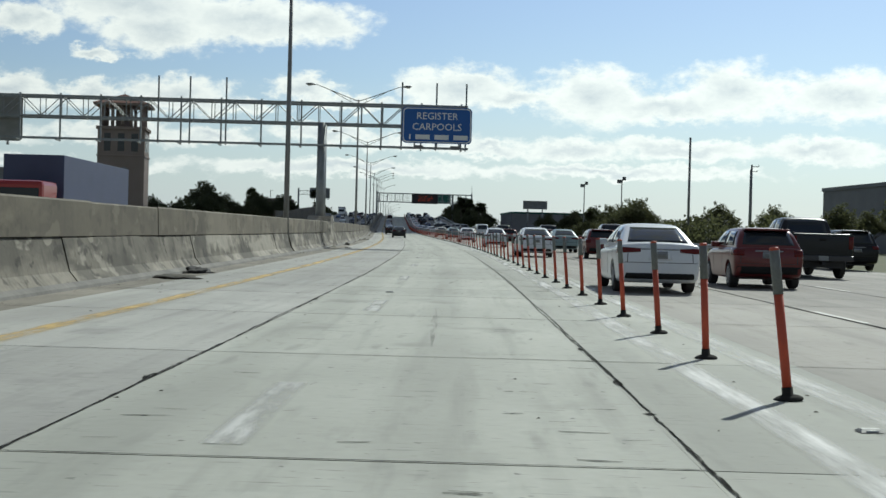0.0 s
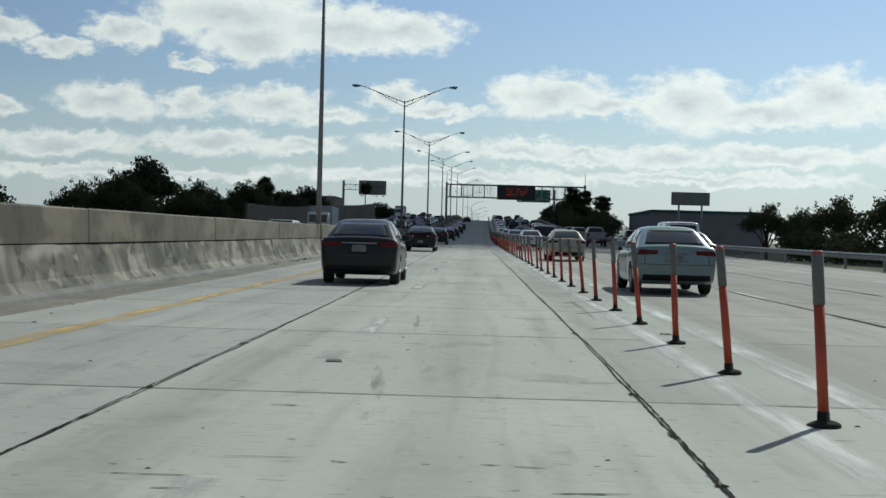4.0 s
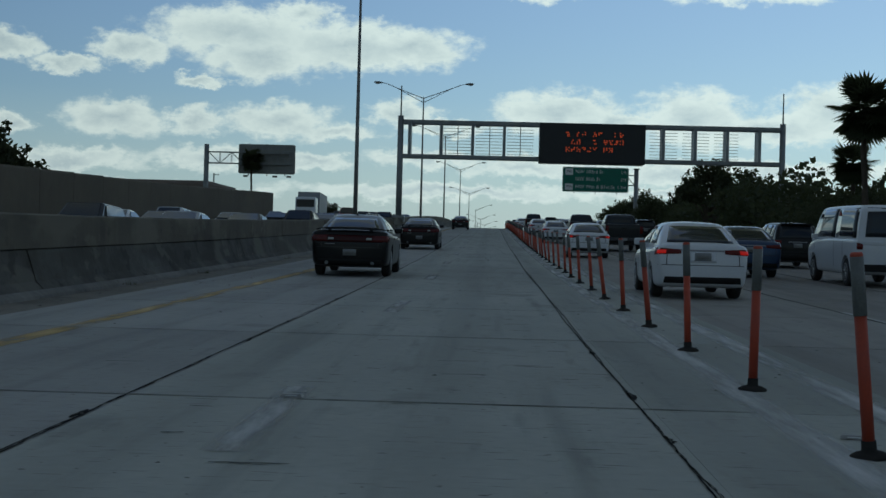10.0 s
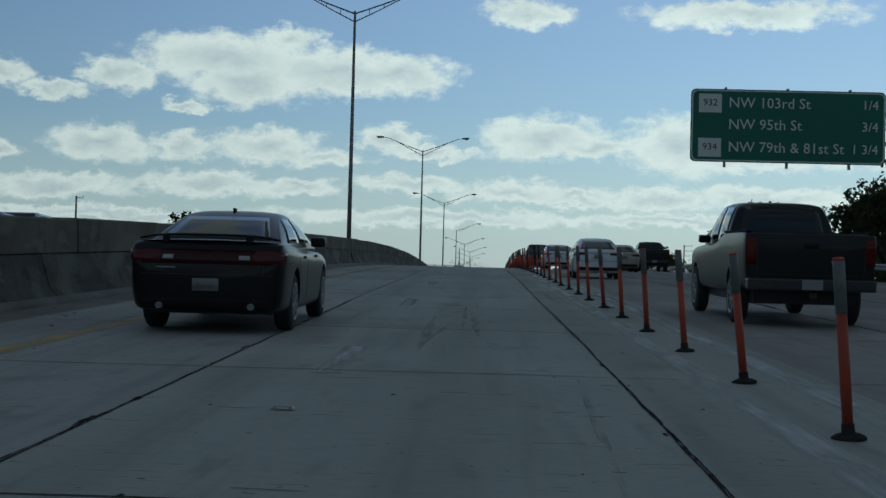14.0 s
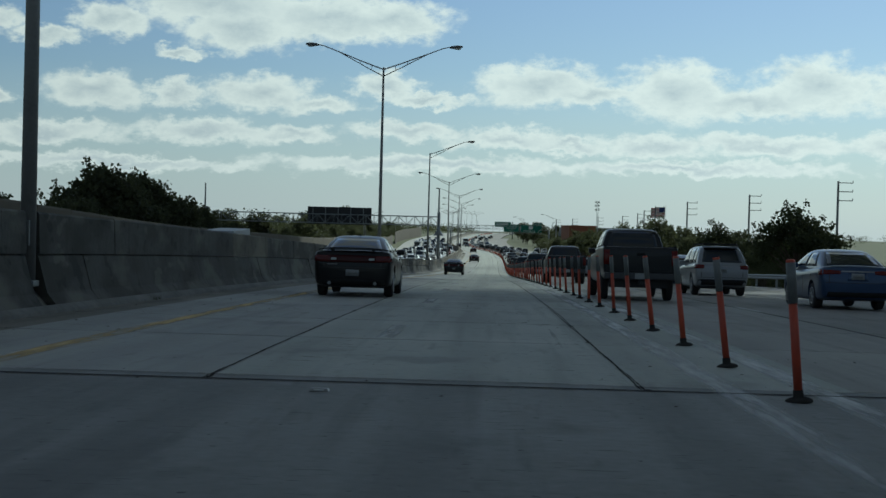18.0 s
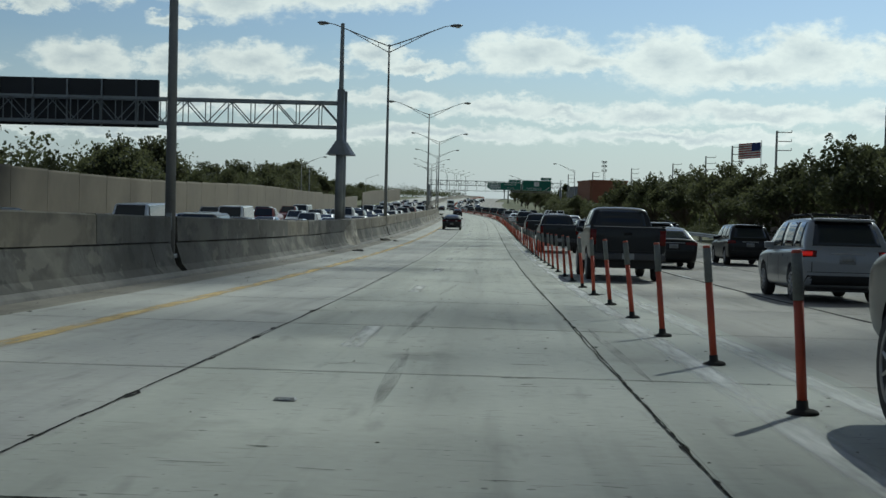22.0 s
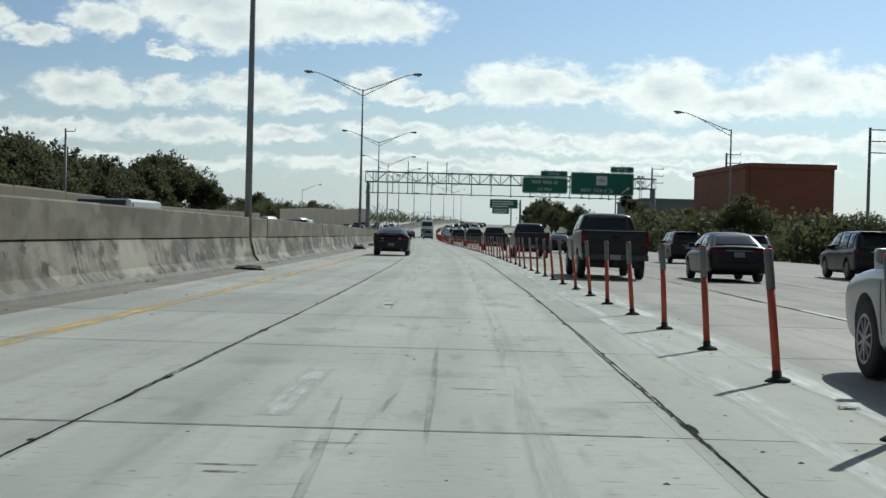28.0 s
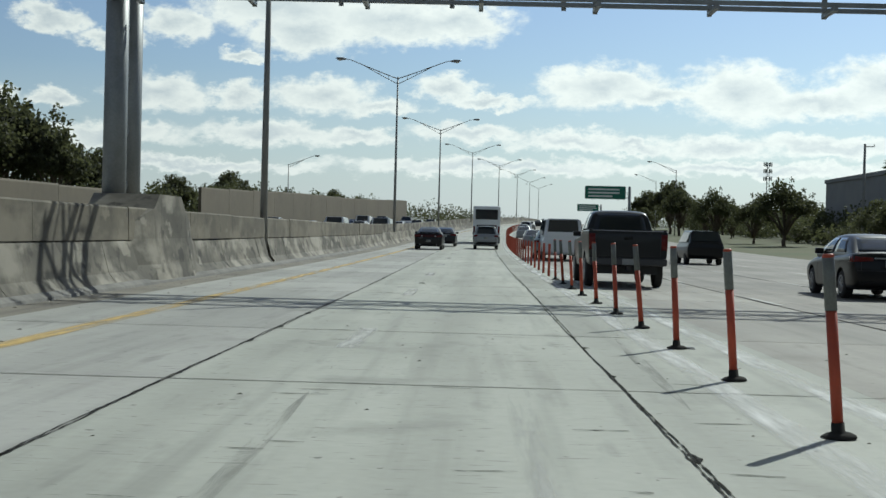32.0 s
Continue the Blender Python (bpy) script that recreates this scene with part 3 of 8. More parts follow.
# ---- carriageways ----
sweep("roadbed", [(-8.6, -0.06), (15.9, -0.06), (15.9, -0.4), (-8.6, -0.4)], -60, END, 6, M_TAR, closed=True, label="dark bed under the concrete slabs", category="road")
rng = random.Random(5)
cuts = [-14.0, -8.6, -3.1, 2.4]
while cuts[-1] < 1190:
    cuts.append(cuts[-1] + rng.choice((5.6, 5.7, 5.9, 5.2, 4.6, 6.1, 3.3)))
cuts = sorted([c for c in cuts if not BRIDGE[0] - 3 < c < BRIDGE[1] + 3] + [BRIDGE[0] - 0.4, BRIDGE[1] + 0.4])
road = tagged(new("road"), "worn pale concrete express lanes with tar-sealed slab joints", "road", kind="structure")


def slab_mesh(name, u0, u1, s0, s1, m, gap=0.012):
    u0, u1, s0, s1 = u0 + 0.001, u1 - 0.001, s0 + gap, s1 - gap
    vs, uv = [], []
    n = 3
    for i in range(n):
        s = s0 + (s1 - s0) * i / (n - 1)
        for u, h in ((u0, -0.05), (u0, 0.0), (u1, 0.0), (u1, -0.05)):
            vs.append(at(s, u, h)); uv.append((u, s))
    fs = [(i * 4 + j, i * 4 + j + 1, i * 4 + j + 5, i * 4 + j + 4) for i in range(n - 1) for j in range(3)] + [(0, 1, 2, 3), (11, 10, 9, 8)]
    return mesh_ob(name, vs, fs, m, uv)


def joined_slabs(name, u0, u1, s_list, m, label):
    vs, fs, uv = [], [], []
    g = 0.012
    for s0, s1 in zip(s_list, s_list[1:]):
        if s1 - s0 > 30:
            continue
        n = len(vs)
        for s in (s0 + g, s1 - g):
            for u, h in ((u0 + 0.001, -0.05), (u0 + 0.001, 0.0), (u1 - 0.001, 0.0), (u1 - 0.001, -0.05)):
                vs.append(at(s, u, h)); uv.append((u, s))
        fs += [(n + j, n + j + 1, n + j + 5, n + j + 4) for j in range(3)] + [(n, n + 1, n + 2, n + 3), (n + 7, n + 6, n + 5, n + 4)]
    return tagged(mesh_ob(name, vs, fs, m, uv), label, "road", kind="structure")


far = list(np.arange(cuts[-1], END, 7.0))
joined_slabs("left_lane", -7.3, -3.66, cuts + far[1:], M_LEFT, "pale concrete left express lane slabs")
joined_slabs("centre_lane_far", -3.66, 0.0, far, M_LANE, "pale concrete lane slabs in the distance")
joined_slabs("buffer_strip", 0.0, 1.95, cuts + far[1:], M_LANE, "concrete buffer strip under the lane posts")
joined_slabs("left_shoulder", -8.6, -7.3, [c * 1.0 for c in cuts] + far[1:], M_SHOULD, "dirty narrow concrete shoulder along the median barrier")
for i, (u0, u1) in enumerate(((1.95, 4.7), (4.7, 8.1), (8.1, 11.55))):
    joined_slabs("right_lane_%d" % (i + 1), u0, u1, cuts + far[1:], M_RIGHT if i else M_LANEA, "grey concrete general traffic lane slabs")
joined_slabs("right_shoulder", 11.55, 15.9, cuts + far[1:], M_RIGHT, "grey concrete right shoulder slabs")
sweep("exit_lane", [(15.9, -0.005), (20.6, -0.01), (20.6, -0.4)], 960, 1400, 8, M_RIGHT, label="grey concrete exit lane", category="road")
sweep("bridge_deck", [(-8.6, 0.0), (-3.6, 0.0), (-1.8, 0.0), (0, 0.0), (2, 0.0), (8, 0), (15.9, 0.0), (15.9, -0.3)], BRIDGE[0] - 0.4, BRIDGE[1] + 0.4, 3, M_DECK, label="darker grey concrete bridge deck without slab joints", category="road")


def ribbon(name, pts, m, label, category="road"):
    """Flat strips laid 4 mm proud: pts is a list of runs of (s, u_left, u_right)."""
    vs, fs, uv = [], [], []
    for run in pts:
        n = len(vs)
        for s, a, b in run:
            vs += [at(s, a, 0.005), at(s, b, 0.005)]; uv += [(a, s), (b, s)]
        fs += [(n + 2 * i, n + 2 * i + 1, n + 2 * i + 3, n + 2 * i + 2) for i in range(len(run) - 1)]
    return tagged(mesh_ob(name, vs, fs, m, uv), label, category, kind="structure")


def wander(u, s0, s1, lo, hi, step=0.22, drift=0.006):
    run, c, w = [], 0.0, lo
    s = s0
    while s < s1:
        c = c * 0.96 + rng.gauss(0, drift)
        w = 0.8 * w + 0.2 * rng.uniform(lo, hi * 1.4) if rng.random() < 0.97 else hi * 1.9
        k = u(s) if callable(u) else u
        run.append((s, k + c - w * rng.uniform(0.7, 1.3), k + c + w * rng.uniform(0.7, 1.3)))
        s += step * rng.uniform(0.6, 1.4)
    return run


def right_joint(s):
    return -0.62 - 0.5 * float(np.interp(s - 12, [r[1] for r in PATH], [r[2] for r in PATH]))


spans = ((-10, BRIDGE[0]), (BRIDGE[1], 1190))
def paired(u, s0, s1):
    """Two thin ragged lines along a joint, that part and meet, with torn lumps of tar here and there."""
    runs = []
    for k in (-1, 1):
        run, c, w, s = [], 0.0, 0.008, s0
        while s < s1:
            c = c * 0.9 + rng.gauss(0, 0.0025)
            w = 0.7 * w + 0.3 * rng.uniform(0.003, 0.013)
            mid = (u(s) if callable(u) else u) + 0.012 * math.sin(s * 0.21) + k * (0.011 + 0.009 * math.sin(s * 0.37 + 1))
            run.append((s, mid + c - w * rng.uniform(0.5, 1.4), mid + c + w * rng.uniform(0.5, 1.4)))
            s += rng.uniform(0.05, 0.14)
        runs.append(run)
    s = s0
    while s < s1:
        mid, L, w = (u(s) if callable(u) else u) + rng.gauss(0, 0.015), rng.uniform(0.1, 0.5), rng.uniform(0.012, 0.045)
        runs.append([(s + L * k / 6, mid + rng.gauss(0, 0.006) - w * math.sin(math.pi * (k + 0.25) / 6.5), mid + rng.gauss(0, 0.006) + w * math.sin(math.pi * (k + 0.25) / 6.5)) for k in range(7)])
        s += rng.uniform(0.8, 5.0)
    return runs


ribbon("joint_seal_1", [r for a, b in spans for r in paired(right_joint, a, b)], M_SEAL, "ragged black tar seal along the slab joint")
ribbon("joint_seal_2", [r for a, b in spans for r in paired(-3.68, a, b)], M_SEAL, "ragged black tar seal along the slab joint")
ribbon("joint_seal_3", [wander(4.7, a, b, 0.008, 0.03, 0.8) for a, b in spans] + [wander(8.1, a, b, 0.008, 0.03, 0.8) for a, b in spans], M_TAR, "thin black tar seal between traffic lanes")


def crossing(s, u0, u1, lo, hi):
    """A strip across the road."""
    run, u, c = [], u0, 0.0
    while u < u1:
        c = c * 0.92 + rng.gauss(0, 0.002)
        run.append((u, s + c, rng.uniform(lo, hi)))
        u += rng.uniform(0.2, 0.5)
    return run


vs, fs = [], []
for c in cuts:
    if c < -5:
        continue
    for u0, u1 in ((-7.9, rng.choice((1.2, 1.9, 0.0))), (1.95, 11.5)):
        n = len(vs)
        run = crossing(c, u0, u1, 0.004, 0.013 if u0 < 0 else 0.009)
        for u, s, w in run:
            vs += [at(s - w, u, 0.0055), at(s + w, u, 0.0055)]
        fs += [(n + 2 * i, n + 2 * i + 2, n + 2 * i + 3, n + 2 * i + 1) for i in range(len(run) - 1)]
tagged(mesh_ob("joint_seal_4", vs, fs, M_TAR), "thin dark seals across the slab joints", "road", kind="structure")
for i, s in enumerate(BRIDGE):
    sweep("bridge_joint_%d" % (i + 1), [(-8.4, 0.006), (15.5, 0.006)], s - 0.03, s + 0.03, 0.06, M_TAR, label="steel and rubber bridge expansion joint", category="road")

# ---- paint ----
def line(u, w, s0, s1, step=5.0):
    return [(s, u - w / 2, u + w / 2) for s in np.arange(s0, s1, step)]


ribbon("yellow_edge_line", [line(-5.9, 0.5, -20, 1700)], M_YEL, "worn yellow line along the left edge")
for i, u in enumerate((0.82, 1.62)):
    ribbon("white_edge_line_%d" % (i + 1), [line(u, 0.4, -20, 1700)], M_EDGE[i], "worn soft white line beside the orange posts")
ribbon("white_edge_line_right", [line(15.05, 0.15, -20, 1000)], M_WHITE, "white right edge line")
phase = 650.0 - 12.54 * 54
ribbon("worn_lane_dashes", [[(s - 3.05, -2.70, -2.42), (s - 1.5, -2.70, -2.42), (s, -2.70, -2.42)] for s in np.arange(phase, 1700, 12.54) if not BRIDGE[0] < s < BRIDGE[1] + 3], M_GHOST, "faded white dashes between the express lanes")
deck = [s for s in np.arange(phase, 1700, 12.54) if BRIDGE[0] < s < 600]
ribbon("bridge_dash_edges", [line(-2.56 + k * 0.13, 0.05, s - 3.05, s + 0.1, 1.5) for s in deck for k in (-1, 1)], M_BLACKP, "thin black edges of worn dashes on the bridge deck")
ribbon("ghost_line", [line(-0.88, 0.26, 835, 1100)], M_TRACE, "faint trace of an old white line in the lane")
ribbon("right_lane_dashes", [line(u, 0.13, s, s + 3.1, 1.5) for u in (4.78, 8.2, 11.65) for s in np.arange(-5, 1500, 12.54)], M_WHITE, "white dashes between general traffic lanes")

# rubber smears, each a long lens
smears = []
for _ in range(110):
    s, u, L, w = rng.uniform(2, 1100), rng.choice((rng.uniform(-3.4, 0.9), rng.gauss(0.3, 0.3), rng.gauss(-1.9, 0.3))), rng.uniform(2.5, 8.0), rng.uniform(0.025, 0.075)
    drift = rng.uniform(-0.25, 0.25)
    if not BRIDGE[0] - 6 < s < BRIDGE[1] + 1:
        smears.append([(s + L * k / 8, u + drift * k / 8 - w * math.sin(math.pi * (k + 0.3) / 8.6), u + drift * k / 8 + w * math.sin(math.pi * (k + 0.3) / 8.6)) for k in range(9)])
# short dark scuffs and grooves that lie across the lanes
scuffs = []
for _ in range(3400):
    s, u = rng.uniform(2, 1125), rng.choice((rng.gauss(-2.6, 0.35), rng.gauss(-0.75, 0.35), rng.uniform(-7.4, 1.6), rng.uniform(-3.6, 0.6)))
    L, w = rng.uniform(0.06, 0.42), rng.uniform(0.006, 0.022)
    if -7.8 < u - L / 2 and u + L / 2 < 1.9 and not BRIDGE[0] - 1 < s < BRIDGE[1] + 1:
        skew = rng.uniform(-0.04, 0.04)
        scuffs.append((s, u, L, w, skew))
vs, fs, uv = [], [], []
for s, u, L, w, skew in scuffs:
    n = len(vs)
    for k in range(6):
        f = k / 5
        h = w * (0.35 + 0.65 * math.sin(math.pi * (0.1 + 0.8 * f))) * rng.uniform(0.6, 1.2)
        for d in (-h, h):
            vs.append(at(s + skew * (f - 0.5) + d, u + L * (f - 0.5), 0.0045)); uv.append((u + L * f, s + d))
    fs += [(n + 2 * i, n + 2 * i + 2, n + 2 * i + 3, n + 2 * i + 1) for i in range(5)]
tagged(mesh_ob("lane_scuffs", vs, fs, M_SCUFF, uv), "short dark scuffs and grooves across the worn concrete", "road marks", kind="stuff")
ribbon("rubber_smears", smears, M_SMEAR, "faint dark rubber smears on the concrete")

# ---- far carriageway behind the median ----
sweep("far_carriageway", [(-29.0, -0.06), (-24.0, -0.06), (-19, -0.06), (-9.1, -0.06), (-9.1, -0.4)], -60, END, 6, M_OPP, label="pale concrete carriageway of the oncoming traffic", category="road")

# ---- median barrier: a sloped lower barrier with a wall cast on top ----
wall_median = tagged(new("wall_median"), "stained concrete median barrier with an upper wall", "barrier", kind="structure")


def swept_piece(name, prof, s0, s1, m, parent, scale=None):
    vs = []
    for s in (s0, s1):
        for u, h in prof:
            vs.append(at(s, u, h * (scale(s) if scale else 1.0)))
    k = len(prof)
    fs = [(j, (j + 1) % k, k + (j + 1) % k, k + j) for j in range(k)] + [tuple(range(k))[::-1], tuple(range(k, 2 * k))]
    ob = mesh_ob(name, vs, fs, m)
    ob.parent = parent
    return ob


LOWER = [(-8.10, -0.05), (-8.13, 0.09), (-8.30, 0.30), (-8.46, 0.90), (-8.50, 0.93), (-8.98, 0.93), (-8.98, -0.05)]
UPPER = [(-8.44, 0.935), (-8.46, 1.585), (-8.49, 1.62), (-8.95, 1.62), (-8.98, 1.585), (-8.98, 0.935)]
sweep("barrier_foot", [(-8.0, 0.0), (-8.02, 0.05), (-8.14, 0.12), (-8.2, 0.10), (-8.2, -0.02)], -10, 1180, 3, M_FOOT, closed=True, label="pale dusty concrete foot of the median barrier", category="barrier")
WALL_H = ((0, 1.62), (130, 1.57), (200, 1.43), (290, 1.33), (360, 1.30), (460, 1.38), (560, 1.48), (624, 1.60), (722, 1.38), (790, 1.36), (820, 1.46), (853, 1.58), (970, 1.62))


def wall_scale(s):
    """The wall's height over its usual height; it sinks and rises along the road."""
    return float(np.interp(s, *zip(*WALL_H))) / 1.62


LAMPS = (60.7, 136.7, 204.7, 277.3, 344.3, 413.3, 482.2, 546.6, 625.8, 695.8, 764.9, 832.6, 908.2, 986.0, 1061.1, 1130.9, 1198.9,
         1268.0, 1338.0, 1408.0, 1478.0, 1548.0, 1618.0)
RECESS = [(-8.26, 0.0), (-8.30, 0.10), (-8.52, 0.34), (-8.66, 0.90), (-8.70, 1.6), (-8.98, 1.6), (-8.98, 0.0)]


def around_lamps(s0, s1):
    """A stretch of wall without the notches in which the lamps stand."""
    out, a = [], s0
    for q in LAMPS:
        if a < q + 0.2 and s1 > q - 0.42:
            if q - 0.42 > a + 0.1:
                out.append((a, q - 0.42))
            a = q + 0.2
    if s1 > a + 0.1:
        out.append((a, s1))
    return out


s = -6.0
while s < 1180:
    d = 6.1
    j = rng.uniform(-0.012, 0.012)
    for a, b in around_lamps(s + 0.012, s + d - 0.012):
        # from 330 to 880 m grime and shade are both in the darker colour
        swept_piece("barrier_section", [(u + j, h) for u, h in LOWER], a, b, M_GRIME_SHADE if 330 < s < 880 else M_BARR, wall_median, wall_scale)
    j = rng.uniform(-0.015, 0.015)
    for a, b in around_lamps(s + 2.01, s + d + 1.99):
        swept_piece("wall_panel", [(u + j, h + (j if h > 1.5 else 0)) for u, h in UPPER], a, b, M_GRIME_SHADE if 560 < s < 800 and int(s) % 5 else M_BARR_UP, wall_median, wall_scale)
    s += d
for q in LAMPS:
    if q < 1180:
        swept_piece("lamp_recess", RECESS, q - 0.42, q + 0.2, M_BARR, wall_median, wall_scale)
sweep("wall_median_far", [(-8.12, -0.05), (-8.38, 0.36), (-8.5, 0.95), (-8.62, 0.95), (-8.62, 1.62), (-8.98, 1.62), (-8.98, -0.05)], s, END, 8, M_BARR, closed=True, label="concrete median barrier in the distance", category="barrier")

# ---- noise walls beyond the far carriageway ----
for i, (s0, s1, u, h) in enumerate(((318, 517, -31.0, 4.0), (680, 1003, -31.5, 4.2), (1010, 1198, -33.0, 3.9), (1234, 1416, -33.0, 5.1))):
    wl = tagged(new("wall_noise_%d" % (i + 1)), "tan precast concrete noise wall beyond the oncoming lanes", "noise wall", kind="structure")
    s = s0
    while s < s1 - 1:
        hh = h + 0.15 * math.sin(s * 0.05)
        swept_piece("panel", [(u, -0.6), (u, hh - 0.15), (u - 0.06, hh), (u - 0.3, hh), (u - 0.3, -0.6)], s + 0.02, s + (7.3 if i < 2 else 14.62), M_NOISE, wl)
        swept_piece("post", [(u + 0.012, -0.6), (u + 0.012, hh - 0.02), (u - 0.33, hh - 0.02), (u - 0.33, -0.6)], s - 0.2, s + 0.02, M_NOISE, wl)
        s += 7.32 if i < 2 else 14.64

# ---- guard rail on the right ----
rail = tagged(new("guard_rail"), "galvanised steel guard rail on short posts", "guard rail", kind="structure")
for s0, s1 in ((60, 956),):
    sw = sweep("rail_beam", [(15.72, 0.50), (15.66, 0.56), (15.72, 0.62), (15.72, 0.66), (15.66, 0.72), (15.72, 0.78), (15.76, 0.78), (15.76, 0.50)], s0, s1, 4, M_STEEL, closed=True)
    sw.parent = rail
    del sw["kind"]
    bm = box(B(), -0.05, 0.05, -0.08, 0.08, -0.3, 0.74)
    post0 = part("post", bm, M_STEEL, rail)
    post0.matrix_basis = facing(s0 + 1, 15.85)
    for s in np.arange(s0 + 7, s1, 6.0):
        o = new("post", post0.data); o.parent = rail; o.matrix_basis = facing(s, 15.85)

# ---- street lamps on the median ----
def street_lamp(arms=2):
    root = new("street_lamp")
    part("pole", tube(B(), [(0, 0, 0.2), (0, 0, 5), (0, 0, 13.75)], [0.13, 0.11, 0.065], 12), M_POLE, root, smooth_it=True)
    part("base_plate", box(B(), -0.15, 0.15, -0.15, 0.15, 0.1, 0.2, 0.02), M_STEEL, root)
    bm = box(B(), -0.07, 0.07, -0.16, -0.1, 0.75, 1.15, 0.01)
    part("hand_hole_cover", bm, M_STEEL, root)
    for sx in (-1, 1)[2 - arms:]:
        bm = B()
        pts = [(0, 0, 13.6), (sx * 1.4, 0, 14.1), (sx * 3.1, 0, 14.75), (sx * 4.0, 0, 15.1), (sx * 4.5, 0, 15.2)]
        tube(bm, pts, [0.045, 0.04, 0.04, 0.035, 0.03], 7)
        tube(bm, [(0, 0, 13.15), (sx * 1.2, 0, 13.75), (sx * 2.6, 0, 14.5), (sx * 3.1, 0, 14.75)], [0.035, 0.03, 0.03, 0.025], 7)
        for k in (0.8, 1.6, 2.3):
            bar(bm, (sx * k, 0, 13.15 + 0.51 * k), (sx * k, 0, 13.6 + 0.37 * k), 0.02, n=6)
        part("arm", bm, M_POLE, root, smooth_it=True)
        bm = B()
        bmesh.ops.create_uvsphere(bm, u_segments=12, v_segments=8, radius=1.0, matrix=Matrix.Translation((sx * 4.85, 0, 15.2)) @ pose(0, 0, 0, 0, -sx * 4) @ Matrix.Diagonal((0.48, 0.19, 0.12, 1)))
        head = part("lamp_head", bm, M_LAMP, root, smooth_it=True)
        bm = B()
        bmesh.ops.create_uvsphere(bm, u_segments=10, v_segments=6, radius=1.0, matrix=Matrix.Translation((sx * 4.95, 0, 15.11)) @ Matrix.Diagonal((0.25, 0.14, 0.09, 1)))
        part("lens", bm, M_LENS, head, "frosted glass lens", smooth_it=True)
    return tagged(root, "tall grey double-arm street lamp standing on the median barrier" if arms == 2 else "tall grey single-arm street lamp", "street lamp", group="street lamps along the road")


lamp = street_lamp(2)
lamp.matrix_basis = facing(LAMPS[0], -8.57, 0.3, tilt=False)
single = street_lamp(1)
single.matrix_basis = facing(764.9, -8.57, 0.3, tilt=False)
for s in LAMPS[1:]:
    if s != 764.9:
        copy_thing(lamp, facing(s, -8.57, 0.3, tilt=False))
for s, u in ((1062, 24.9), (1335, 29.0), (1420, 29.0)):
    copy_thing(single, facing(s, u, -2.3, 180, tilt=False))
for s in (1020, 1310):
    copy_thing(single, facing(s, -37.5, -3.5, tilt=False))

# ---- sign gantries ----
def truss(bm, x0, x1, y, z0, z1, bay, r=0.07, web=0.03, depth=0.0):
    for dy in ((0.0, depth) if depth else (0.0,)):
        for z in (z0, z1):
            box(bm, x0, x1, y + dy - r, y + dy + r, z - r, z + r)
        n = max(2, int(round((x1 - x0) / bay)))
        for i in range(n + 1):
            x = x0 + (x1 - x0) * i / n
            bar(bm, (x, y + dy, z0), (x, y + dy, z1), web, n=6)
            if i < n:
                xn = x0 + (x1 - x0) * (i + 1) / n
                zz = (z0, z1) if i % 2 else (z1, z0)
                bar(bm, (x, y + dy, zz[0]), (xn, y + dy, zz[1]), web, n=6)
    if depth:
        n = max(2, int(round((x1 - x0) / bay)))
        for i in range(n + 1):
            x = x0 + (x1 - x0) * i / n
            for z in (z0, z1):
                bar(bm, (x, y, z), (x, y + depth, z), web, n=6)
    return bm


def text_mesh(name, words, size, m, parent, x, y, z, align="CENTER", label=""):
    """Raised lettering that faces traffic (towards -y)."""
    cu = bpy.data.curves.new(name, "FONT")
    cu.body, cu.size, cu.align_x, cu.align_y, cu.extrude = words, size, align, "CENTER", 0.004
    cu.resolution_u = 2
    tmp = bpy.data.objects.new(name, cu)
    scene.collection.objects.link(tmp)
    me = bpy.data.meshes.new_from_object(tmp.evaluated_get(bpy.context.evaluated_depsgraph_get()))
    bpy.data.objects.remove(tmp)
    me.materials.clear(); me.materials.append(m)
    ob = new(name, me)
    ob.parent = parent
    ob.matrix_basis = Matrix.Translation((x, y, z)) @ pose(0, 0, 0, 90)
    if label:
        ob["label"] = label
    return ob


def sign_panel(parent, name, x0, x1, z0, z1, m, y=0.0, border=True, label=""):
    bm = B()
    w, h = x1 - x0, z1 - z0
    r = min(0.25, h * 0.15)
    pts = []
    for cx_, cz_, a0 in ((x1 - r, z1 - r, 0), (x0 + r, z1 - r, 90), (x0 + r, z0 + r, 180), (x1 - r, z0 + r, 270)):
        for k in range(5):
            a = radians(a0 + k * 22.5)
            pts.append((cx_ + r * math.cos(a), cz_ + r * math.sin(a)))
    f = bm.faces.new([bm.verts.new((px, y, pz)) for px, pz in pts])
    ex = bmesh.ops.extrude_face_region(bm, geom=[f])
    for v in [g for g in ex["geom"] if isinstance(g, bmesh.types.BMVert)]:
        v.co.y += 0.05
    p = part(name, bm, m, parent, label)
    if border:
        bm = B()
        a_, b_ = [], []
        for px, pz in pts:
            ix, iz = (x0 + x1) / 2, (z0 + z1) / 2
            a_.append(bm.verts.new((ix + (px - ix) * (1 - 0.10 / w), y - 0.006, iz + (pz - iz) * (1 - 0.10 / h))))
            b_.append(bm.verts.new((ix + (px - ix) * (1 - 0.22 / w), y - 0.006, iz + (pz - iz) * (1 - 0.22 / h))))
        for i in range(len(pts)):
            k = (i + 1) % len(pts)
            bm.faces.new((a_[i], a_[k], b_[k], b_[i]))
        part("border", bm, M_SIGNW, p, "white border")
    for bx in (x0 + w * 0.18, x0 + w * 0.5, x0 + w * 0.82):
        part("bracket", box(B(), bx - 0.05, bx + 0.05, y + 0.05, y + 0.3, z0 - 0.25, z1 + 0.1), M_STEEL, p)
    return p


